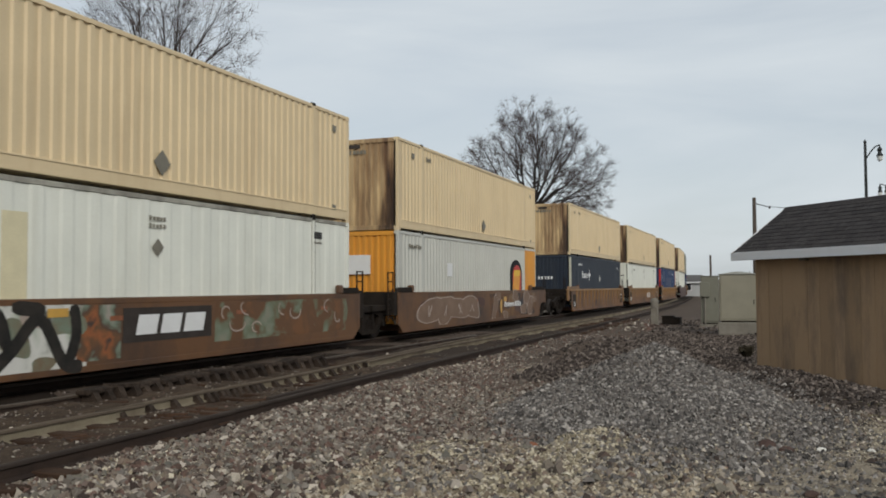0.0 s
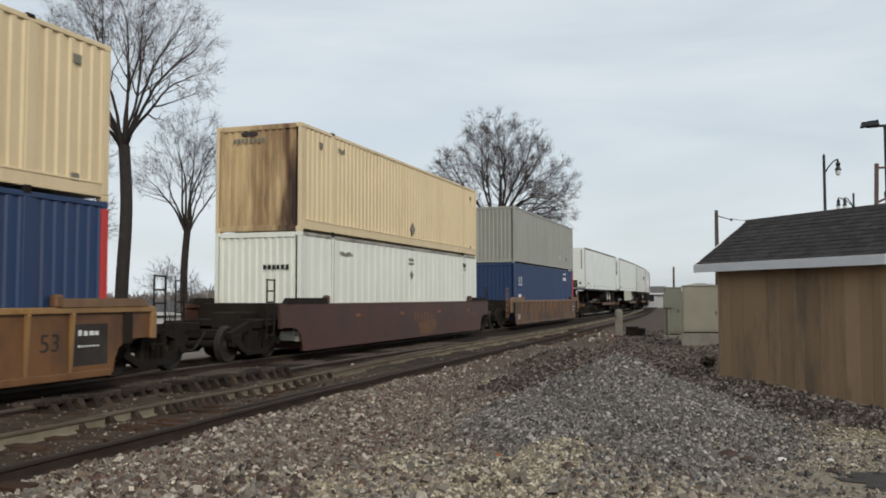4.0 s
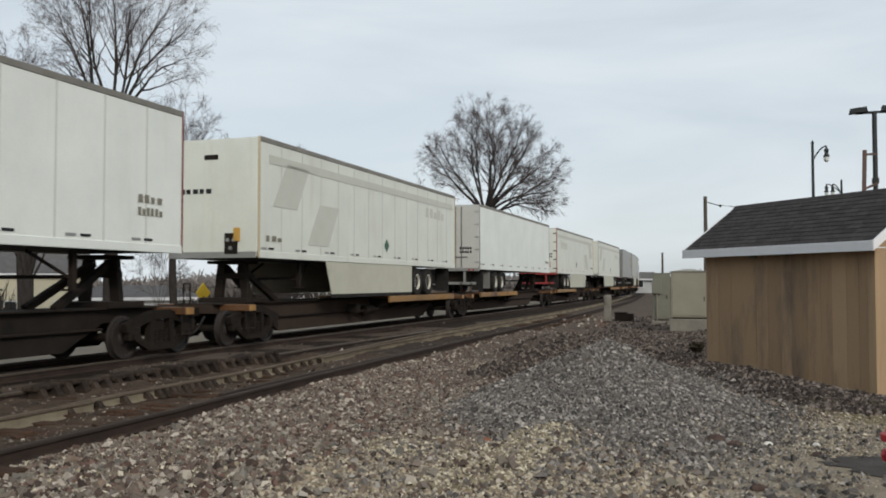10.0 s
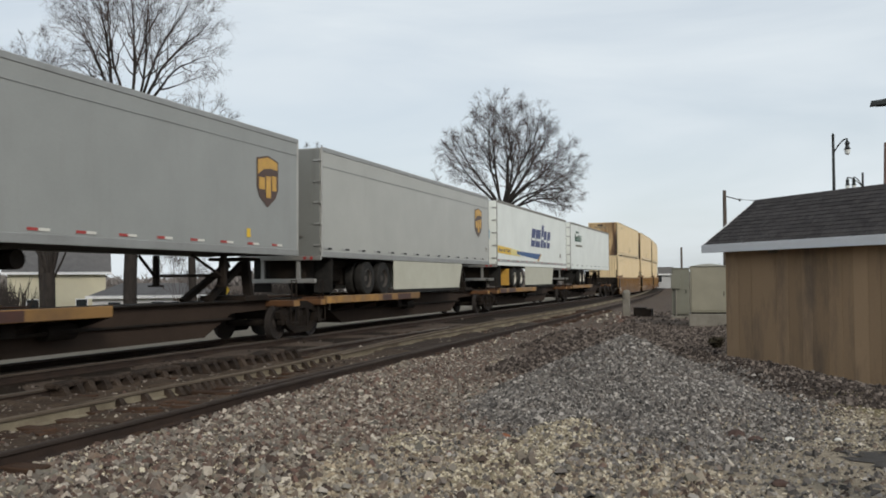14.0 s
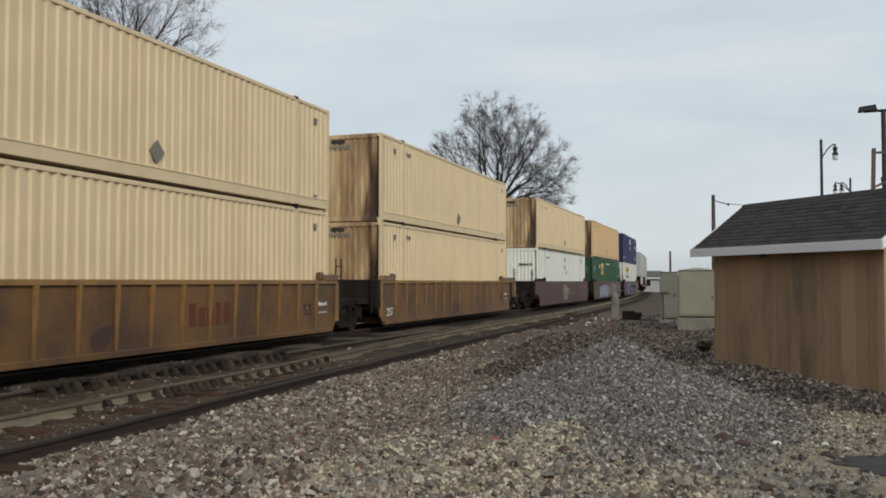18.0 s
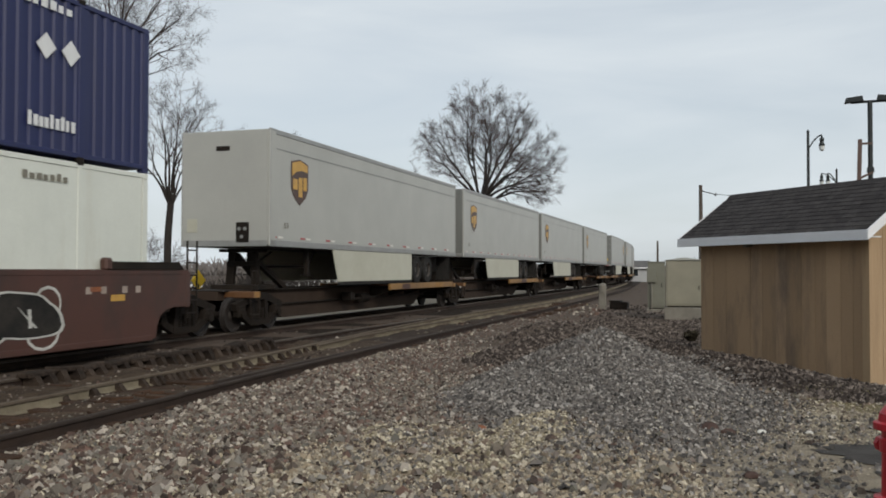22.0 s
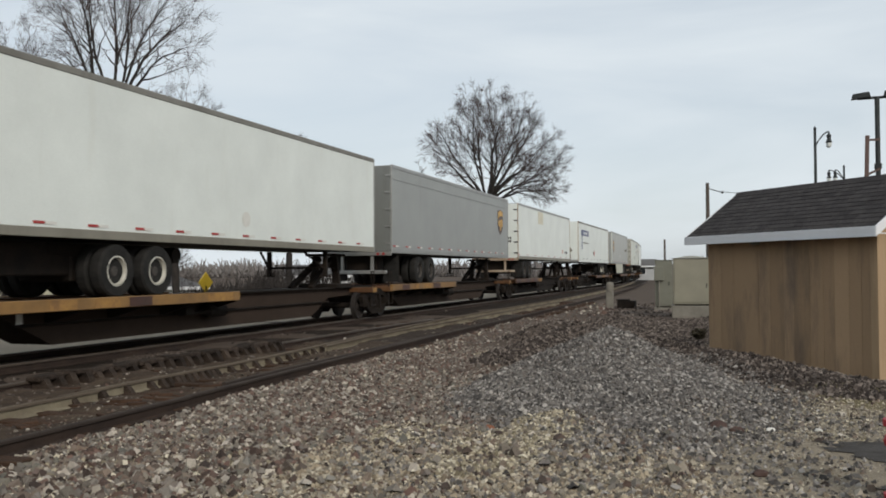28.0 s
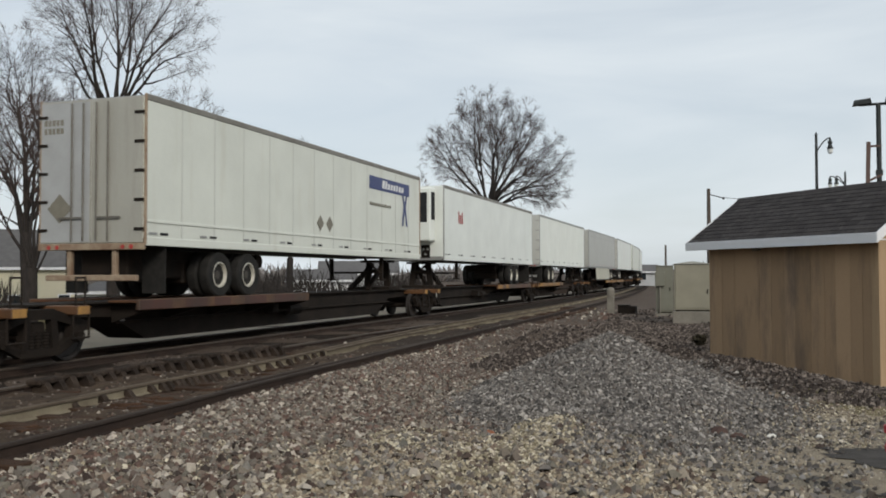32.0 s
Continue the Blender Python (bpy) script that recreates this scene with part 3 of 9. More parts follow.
    for name, px, py, r, m, label in (("stone", -3.32, 9.32, 0.062, rust, "rust-coloured stone lying in the gravel"), ("clod", -0.95, 10.05, 0.11, dark, "dark brown clod on the gravel"),
                                      ("clod", -0.75, 9.95, 0.075, dark, "dark brown clod on the gravel"), ("brick", -0.42, 8.12, 0.075, dark, "broken dark red brick on the ground"),
                                      ("stone", -0.42, 10.15, 0.06, white, "white stone lying on the gravel"), ("stone", 0.05, 10.3, 0.04, white, "white stone lying on the gravel")):
        rr, g = random.Random(int(px * 100) + 900), Geo()
        g.lathe([(-0.5 * r, 0.55 * r), (-0.15 * r, 0.95 * r), (0.2 * r, 0.8 * r), (0.42 * r, 0.35 * r)], (0, 0, 0), 'z', 8)
        low, turn = float(ground_z(np.array(px), np.array(py))) + 0.02, rr.uniform(0, 3)
        v = [(a * rr.uniform(0.75, 1.3) * 1.25, b * rr.uniform(0.75, 1.2), c * rr.uniform(0.8, 1.2)) for a, b, c in g.v]
        g.v = [(px + a * math.cos(turn) - b * math.sin(turn), py + a * math.sin(turn) + b * math.cos(turn), low + c) for a, b, c in v]
        solid(name, g, m, label, "stone")


# ---------------------------------------------------------------- track
def sweep(profile, pts):
    """A closed outline (across, up) drawn along a line of points."""
    g = Geo()
    n = len(profile)
    for i, (x, y, z) in enumerate(pts):
        a, b = pts[max(i - 1, 0)], pts[min(i + 1, len(pts) - 1)]
        d = Vector((b[0] - a[0], b[1] - a[1], 0)).normalized()
        r = Vector((d.y, -d.x, 0))
        g.v += [(x + r.x * u, y + r.y * u, z + w) for u, w in profile]
    for i in range(len(pts) - 1):
        for j in range(n):
            k = (j + 1) % n
            g.f.append((i * n + j, i * n + k, (i + 1) * n + k, (i + 1) * n + j))
    g.f += [tuple(range(n)), tuple(range((len(pts) - 1) * n, len(pts) * n))[::-1]]
    return g


BASE = [(-0.07, -0.16), (0.07, -0.16), (0.07, -0.148), (0.012, -0.128), (0.010, -0.045), (-0.010, -0.045), (-0.012, -0.128), (-0.07, -0.148)]
HEAD = [(-0.010, -0.046), (0.010, -0.046), (0.036, -0.036), (0.036, -0.008), (0.026, 0.0), (-0.026, 0.0), (-0.036, -0.008), (-0.036, -0.036)]


def rail(pts, parent, pale=False, unused=False):
    r = part("rail", sweep(BASE, pts), RAIL_PALE if pale else RAIL_SIDE, parent, "dusty pale rail" if pale else "")
    part("rail_head", sweep(HEAD, pts), RAIL_DULL if unused else RAIL_TAN if pale else RAIL_TOP, r, "dull dark rail head" if unused else "dusty rail head" if pale else "worn shiny rail head")
    return r


def spread(pts, step=1.0):
    """Evenly spaced points of a smooth line through the given ones."""
    out = []
    for i in range(len(pts) - 1):
        p0, p1, p2, p3 = (Vector((*pts[min(max(k, 0), len(pts) - 1)], 0)) for k in (i - 1, i, i + 1, i + 2))
        n = max(1, int((p2 - p1).length / step))
        for k in range(n):
            t = k / n
            q = 0.5 * (2 * p1 + (p2 - p0) * t + (2 * p0 - 5 * p1 + 4 * p2 - p3) * t * t + (3 * p1 - p0 - 3 * p2 + p3) * t ** 3)
            out.append((q.x, q.y, RAIL))
    out.append((*pts[-1], RAIL))
    return out


def tracks():
    main = thing("main_track", "main line of rusty rails on dark timber ties", "railway track", kind="structure")
    for off in (0.755, -0.755):
        rail([(*line(s, off)[:2], RAIL) for s in np.arange(-120, 330, 3.0)], main)
    yard = thing("turnout", "siding turnout with worn rails on timber ties", "railway track", kind="structure")
    rail(spread(NEAR_RAIL), yard, unused=True)
    rail(spread(PALE_RAIL), yard, True)
    rail(spread(BRACED_RAIL), yard)
    rail(spread([(-9.25, 16.0), (-9.75, 19.6), (-10.05, 24.0), (-10.6, 32.0), (-11.3, 42.0)]), yard, True)
    rail(spread([(-7.50, 10.2), (-7.72, 12.2), (-8.02, 15.6), (-8.35, 19.4)]), yard, unused=True)
    ties = [Geo().box(-1.32, 1.32, -0.11, 0.11, -0.17, 0.0, 0.012).mesh("tie", TIE), Geo().box(-1.78, 1.78, -0.11, 0.11, -0.17, 0.0, 0.012).mesh("tie", TIE)]
    rng = random.Random(3)
    for s in np.arange(-6, 62, 0.54):
        x, y, h = line(s)
        t = part("tie", ties[0], None, main)
        t.matrix_basis = pose(x + rng.uniform(-.03, .03), y, -0.012 + rng.uniform(-.012, .008), 0, 0, math.degrees(h) + rng.uniform(-1, 1))
    for y in np.arange(-1, 46, 0.56):
        wide = 6.5 < y < 28
        x = float(across(NEAR_RAIL, y)) - (1.70 if wide else 0.9)
        t = part("tie", ties[1 if wide else 0], None, yard)
        t.matrix_basis = pose(x + rng.uniform(-.05, .05), y + rng.uniform(-.03, .03), 0.020 + rng.uniform(-.02, .022), 0, 0, 6 + rng.uniform(-1.2, 1.2))
    # iron braces caked with dirt along the switch rail: two gussets, a head bar and a dark pocket between them
    caked = mat("caked_iron", (0.013, 0.0095, 0.008), 0.95, 0.0, (0.066, 0.048, 0.036), 0.9, 6, 0.45, 0.9, 30, each=0.35)
    brace = Geo()
    for u in (-0.20, 0.10):
        brace.prism([(0.0, -0.06), (0.30, -0.06), (0.28, 0.08), (0.22, 0.17), (0.17, 0.235), (0.0, 0.25)], 'y', u, u + 0.11)
    brace.box(-0.05, 0.19, -0.285, 0.285, 0.165, 0.25, 0.022).box(0.02, 0.33, -0.26, 0.26, -0.06, 0.0, 0.02)
    brace = brace.mesh("rail_brace", caked)
    for y in np.arange(9.6, 16.1, 0.56):
        b = part("rail_brace", brace, None, yard, "dirt-caked iron rail brace")
        b.matrix_basis = pose(float(across(BRACED_RAIL, y)) + 0.05 + rng.uniform(-.03, .03), y + rng.uniform(-.04, .04), rng.uniform(-0.03, 0.012), rng.uniform(-5, 5), rng.uniform(-6, 6), 3 + rng.uniform(-7, 7))
    # lugs along the pale rail, close together at its joint
    clip = Geo().prism([(-0.02, 0.0), (0.13, 0.0), (0.11, 0.03), (0.035, 0.115), (-0.02, 0.115)], 'y', -0.045, 0.045).mesh("rail_lug", caked)
    for y in list(np.arange(8.6, 10.4, 0.55)) + list(np.arange(10.5, 11.8, 0.16)) + list(np.arange(11.9, 16.4, 0.42)):
        b = part("rail_lug", clip, None, yard)
        b.matrix_basis = pose(float(across(PALE_RAIL, y)) + 0.03, y + rng.uniform(-.03, .03), 0.0, 0, 0, 5 + rng.uniform(-6, 6))
    # rotten bits of timber and rusty scrap lying in the dirt
    scrap = mat("rotten_timber", (0.030, 0.018, 0.012), 0.95, 0.0, (0.070, 0.040, 0.026), 0.9, 8, 0.3, 0.5, 40, each=0.3)
    for k in range(34):
        y = rng.uniform(6.8, 12.5)
        x = rng.uniform(float(across(PALE_RAIL, y)) + 0.2, float(across(NEAR_RAIL, y)) - 0.2) if k % 4 else rng.uniform(float(across(BRACED_RAIL, y)) + 0.25, float(across(PALE_RAIL, y)) - 0.15)
        a, c = rng.uniform(0.06, 0.24), rng.uniform(0.025, 0.06)
        b = part("timber_scrap", Geo().box(-a, a, -c, c, -0.03, rng.uniform(0.01, 0.04), 0.008), scrap, yard)
        b.matrix_basis = pose(x, y, float(ground_z(np.array(x), np.array(y))) + 0.012, rng.uniform(-8, 8), rng.uniform(-8, 8), rng.uniform(-40, 60))


def grounds():
    sheet()
    pts = [line(s)[:3] for s in np.arange(-120, 240, 6.0)]

    def strip(name, o0, o1, z, material, label, category):
        g = Geo()
        for x, y, h in pts:
            for o in (o0, o1):
                g.v.append((x + o * math.cos(h), y + o * math.sin(h), z))
        g.f = [(2 * i, 2 * i + 2, 2 * i + 3, 2 * i + 1) for i in range(len(pts) - 1)]
        solid(name, g, material, label, category, kind="structure")

    strip("track_bed", 2.35, -1.40, -0.006, DIRT, "oily dark dirt between the rails, darkened for the train's shade", "track bed")
    us = np.linspace(0, 1, 26)
    for d, ys, soil, label in ((Geo(), np.arange(-6, 18.1, 0.15), DUST, "dusty dirt between the siding rails"), (Geo(), np.arange(18, 46, 0.25), DARK_SOIL, "dark brown dirt between the far siding rails")):
        for y in ys:
            a, c = across(NEAR_RAIL, y) - 0.03, across(BRACED_RAIL, y) - 0.55
            d.v += [(x, y, z) for x, z in zip(a + (c - a) * us, ground_z(a + (c - a) * us, np.full(26, y)) + 0.012)]
        d.f = [(26 * i + j, 26 * i + 26 + j, 26 * i + 27 + j, 26 * i + j + 1) for i in range(len(ys) - 1) for j in range(25)]
        solid("track_bed", d, soil, label, "track bed", kind="structure", smooth=True)
    road = Geo()
    for i, (x, y, h) in enumerate(pts):
        for o in (-1.42, -6.8):
            road.v.append((x + o * math.cos(h), y + o * math.sin(h), 0.02))
    for i in range(len(pts) - 1):
        road.f.append((2 * i, 2 * i + 2, 2 * i + 3, 2 * i + 1))
    solid("road", road, PALE_ROAD, "pale concrete lane behind the railway line", "road", kind="structure")
    lawn, prof = Geo(), ((-6.8, 0.02), (-8.4, 0.0), (-15.2, -1.88), (-120.0, -1.88))
    for i, (x, y, h) in enumerate(pts):
        for o, z in prof:
            lawn.v.append((x + o * math.cos(h), y + o * math.sin(h), z))
    for i in range(len(pts) - 1):
        for k in range(3):
            lawn.f.append((4 * i + k, 4 * i + 4 + k, 4 * i + 5 + k, 4 * i + k + 1))
    solid("lawn", lawn, GRASS, "dull winter grass falling away beyond the lane", "lawn", kind="structure")
    tar = Geo()
    for cx, cy, rx, ry in ((1.15, 9.35, 1.15, 0.42), (1.85, 8.15, 1.35, 0.85), (1.6, 10.9, 0.9, 0.3)):
        edge, n = [], 96
        for k in range(n):
            a = k / n * 2 * math.pi
            q = 1 + 0.14 * math.sin(3 * a + cx) + 0.10 * math.sin(7 * a + cy) + 0.05 * math.sin(17 * a + cx * 3) + 0.04 * math.sin(31 * a + cy)
            edge.append((cx + rx * q * math.cos(a), cy + ry * q * math.sin(a)))
        tar.add([(cx, cy, float(ground_z(np.array(cx), np.array(cy))) + 0.016)] + [(x, y, float(ground_z(np.array(x), np.array(y))) + 0.010) for x, y in edge], [(0, k + 1, (k + 1) % n + 1) for k in range(n)])
    solid("asphalt_patch", tar, ASPHALT, "worn patches of old black asphalt in the gravel", "asphalt", kind="structure")


# ---------------------------------------------------------------- shed
def shed():
    """Built along local x (the long wall faces -y), placed by its right-hand front corner."""
    L, D, H = 3.95, 1.95, 2.27
    m = pose(0.93, 14.92, -0.02, 0, 0, 90 + 44 + 180)
    # local x runs from the corner near the camera's right (x = 0) back along the wall (x = -L)
    ob = thing("shed", "small board shed with charcoal shingle roof and white fascia", "shed", m=m)
    part("wall", Geo().box(-L + 0.03, -0.03, 0.03, D - 0.03, -0.1, H, 0.0), BOARD, ob, "wood core of the walls")
    rng = random.Random(11)
    x = -L
    while x < -0.16:
        w = min(rng.choice((0.24, 0.29, 0.33, 0.36)), -0.12 - x)
        if -0.12 - (x + w) < 0.12:
            w = -0.12 - x
        g = Geo().box(x + 0.002, x + w - 0.002, -0.002 - rng.uniform(0, 0.008), 0.032, -0.1, H - 0.01, 0.0015)
        part("board", g, BOARD, ob)
        x += w
    part("corner_board", Geo().box(-0.115, 0.026, -0.02, 0.032, -0.1, H - 0.01, 0.003), BOARD_FRESH, ob, "fresh pale corner board")
    y = 0.034
    while y < D - 0.1:
        w = min(0.24, D - y)
        part("board", Geo().box(-0.032, 0.006 + rng.uniform(0, 0.006), y + 0.004, y + w - 0.004, -0.1, H + (0.4 if y > 0.3 else 0.12), 0.003), BOARD_FRESH, ob)
        y += w
    y = 0.0
    while y < D - 0.1:
        part("board", Geo().box(-L - 0.012, -L + 0.032, y + 0.004, y + 0.236, -0.1, H, 0.003), BOARD, ob)
        y += 0.24
    ov, rise, half = 0.28, 0.88, D / 2
    slope = rise / (half + ov)
    for side in (0, 1):
        prof = [(-ov, H - 0.02), (half, H - 0.02 + rise), (half, H + 0.05 + rise), (-ov, H + 0.05)]
        if side:
            prof = [(D - u, w) for u, w in prof]
        part("roof_deck", Geo().prism(prof, 'x', -L - 0.30, 0.24), SHINGLE, ob, "roof deck under the shingles")
    # courses of shingles on the side that faces the track
    n = 12
    run = math.hypot(half + ov, rise)
    for c in range(n):
        a0, a1 = c / n, (c + 1) / n + 0.02
        x = -L - 0.31 - (0.15 if c % 2 else 0.0)
        while x < 0.25:
            w = rng.uniform(0.15, 0.32)
            x0, x1 = max(x, -L - 0.31), min(x + w - 0.006, 0.25)
            if x1 > x0 + 0.03:
                ya, yb = -ov + a0 * (half + ov), -ov + min(a1, 1) * (half + ov)
                za, zb = H + 0.05 + a0 * rise, H + 0.05 + min(a1, 1) * rise
                t = 0.006 + rng.uniform(0, 0.005)
                g = Geo().add([(x0, ya - 0.01, za + t), (x1, ya - 0.01, za + t), (x1, yb, zb + 0.003), (x0, yb, zb + 0.003),
                               (x0, ya - 0.01, za - 0.004), (x1, ya - 0.01, za - 0.004)],
                              [(0, 1, 2, 3), (0, 4, 5, 1), (0, 3, 4), (1, 5, 2)])
                part("shingle", g, SHINGLE, ob)
            x += w
    part("ridge_cap", Geo().prism([(half - 0.13, H + 0.05 + rise - 0.10), (half, H + 0.085 + rise), (half + 0.13, H + 0.05 + rise - 0.10)], 'x', -L - 0.32, 0.26), SHINGLE, ob)
    part("fascia", Geo().box(-L - 0.32, 0.26, -ov - 0.035, -ov - 0.002, H - 0.10, H + 0.055, 0.004), WHITE_TRIM, ob, "white painted fascia board")
    part("soffit", Geo().box(-L - 0.30, 0.24, -ov, -0.012, H - 0.055, H - 0.04), WHITE_TRIM, ob)
    for x0 in (-L - 0.33, 0.245):
        prof = [(-ov - 0.03, H - 0.10), (half, H - 0.10 + rise), (D + ov + 0.03, H - 0.10), (D + ov + 0.03, H + 0.05), (half, H + 0.06 + rise), (-ov - 0.03, H + 0.05)]
        part("rake_board", Geo().prism(prof, 'x', x0, x0 + 0.03), WHITE_TRIM, ob, "white painted rake board")
    for x0, x1 in ((-L + 0.0, -L + 0.03), (-0.03, 0.0)):
        part("gable_wall", Geo().prism([(0.03, H), (D - 0.03, H), (half, H + rise - 0.1)], 'x', x0, x1), BOARD_FRESH if x0 > -1 else BOARD, ob)
    lampb = part("flood_light", Geo().box(-2.62, -2.50, -0.15, -0.02, H - 0.14, H - 0.05, 0.012), CABINET, ob, "small grey flood light under the eave")
    return ob


# ---------------------------------------------------------------- signal gear
def cabinet(name, x, y, turn, w, d, h, base, material, label, roof=False):
    ob = thing(name, label, "signal cabinet", m=pose(x, y, -0.04, 0, 0, turn))
    part("plinth", Geo().box(-w / 2 - 0.05, w / 2 + 0.05, -d / 2 - 0.05, d / 2 + 0.05, -0.1, base, 0.02), CONCRETE, ob, "concrete plinth")
    part("body", Geo().box(-w / 2, w / 2, -d / 2, d / 2, base + 0.05, h, 0.012), material, ob)
    part("skid", Geo().box(-w / 2 + 0.06, w / 2 - 0.06, -d / 2 + 0.06, d / 2 - 0.06, base - 0.02, base + 0.055), STEEL_DARK, ob)
    if roof:
        part("roof", Geo().add([(-w / 2 - .05, -d / 2 - .05, h), (w / 2 + .05, -d / 2 - .05, h), (w / 2 + .05, d / 2 + .05, h), (-w / 2 - .05, d / 2 + .05, h),
                                (-.1, -.1, h + .10), (.1, -.1, h + .10), (.1, .1, h + .10), (-.1, .1, h + .10)],
                               [(0, 1, 5, 4), (1, 2, 6, 5), (2, 3, 7, 6), (3, 0, 4, 7), (4, 5, 6, 7), (3, 2, 1, 0)]), material, ob)
    else:
        part("roof", Geo().box(-w / 2 - 0.03, w / 2 + 0.03, -d / 2 - 0.03, d / 2 + 0.03, h, h + 0.035, 0.008), material, ob)
    dr = part("door", Geo().box(-w / 2 + 0.05, w / 2 - 0.05, -d / 2 - 0.022, -d / 2 - 0.003, base + 0.12, h - 0.08, 0.006), material, ob)
    part("handle", Geo().box(w / 2 - 0.16, w / 2 - 0.13, -d / 2 - 0.055, -d / 2 - 0.022, h * 0.5, h * 0.5 + 0.16, 0.006), STEEL_DARK, dr, "dark door handle")
    return ob


def signal_gear():
    cabinet("signal_bungalow", -4.05, 33.6, 8, 1.30, 1.5, 2.12, 0.42, CABINET_TAN, "tan steel signal bungalow on a concrete plinth", True)
    c = cabinet("relay_cabinet", -5.85, 39.0, 8, 0.72, 0.72, 2.10, 0.10, CABINET, "sage green steel relay cabinet standing in the gravel")
    b = part("meter_box", Geo().box(-0.40, 0.0, -0.52, -0.36, 1.25, 1.85, 0.01), CABINET, c, "small box on the cabinet's face")
    part("conduit", Geo().tube((-0.2, -0.44, 0.1), (-0.2, -0.44, 1.25), 0.03), CONCRETE, c)
    p = thing("signal_post", "short weathered concrete marker post by the track", "post", m=pose(-8.41, 40.06, -0.03))
    part("post", Geo().box(-0.15, 0.15, -0.13, 0.13, -0.1, 0.74, 0.02), CONCRETE, p)
    part("cap", Geo().lathe([(0.72, 0.10), (0.74, 0.17), (1.05, 0.18), (1.14, 0.13), (1.17, 0.04)], (0, 0, 0), 'z', 12), CONCRETE, p, "rounded pale cap")
    s = thing("switch_machine", "low dark switch machine beside the rails", "switch machine", m=pose(-7.7, 40.3, -0.03))
    part("case", Geo().box(-0.4, 0.4, -0.25, 0.25, 0, 0.32, 0.03), STEEL_DARK, s)
    part("cover", Geo().box(-0.42, 0.1, -0.27, 0.27, 0.32, 0.38, 0.015), STEEL_DARK, s)
    bush = Geo()
    rng = random.Random(8)
    for k in range(220):
        a, r = rng.uniform(0, 6.28), rng.uniform(0, 0.10)
        p0 = Vector((-2.55 + r * math.cos(a), 22.6 + r * math.sin(a), -0.03))
        p1 = p0 + Vector((rng.uniform(-.12, .12), rng.uniform(-.12, .12), rng.uniform(.08, .24)))
        bush.tube(p0, p1, 0.006, 0.003, 3, False)
        bush.add([p1 + Vector((rng.uniform(-.05, .05), rng.uniform(-.05, .05), rng.uniform(-.05, .05))) for _ in range(3)], [(0, 1, 2)])
    solid("shrub", bush, mat("dark_foliage", (0.040, 0.034, 0.022), 0.9), "small dark dead bush against the shed corner", "shrub")


def hydrant():
    ob = thing("fire_hydrant", "red painted iron fire hydrant beside the gravel", "fire hydrant", m=pose(0.655, 7.53, -0.05))
    part("barrel", Geo().lathe([(0, 0.17), (0.03, 0.17), (0.04, 0.115), (0.36, 0.11), (0.37, 0.125), (0.47, 0.125), (0.48, 0.11), (0.53, 0.11)], (0, 0, 0), 'z', 24), RED_PAINT, ob)
    part("bonnet", Geo().lathe([(0.53, 0.11), (0.54, 0.168), (0.59, 0.168), (0.60, 0.135), (0.66, 0.125), (0.715, 0.085), (0.74, 0.035), (0.80, 0.03)], (0, 0, 0), 'z', 24), RED_PAINT, ob, smooth=False)
    for a in (-90, 0, 90):
        d = Vector((math.cos(radians(a + 30)), math.sin(radians(a + 30)), 0))
        q = Vector((0, 0, 0.40))
        n = part("nozzle", Geo().tube(q + d * 0.09, q + d * 0.17, 0.055, n=16), RED_PAINT, ob)
        part("nozzle_cap", Geo().tube(q + d * 0.165, q + d * 0.205, 0.064, n=8).tube(q + d * 0.2, q + d * 0.235, 0.02, n=5), RED_PAINT, n)


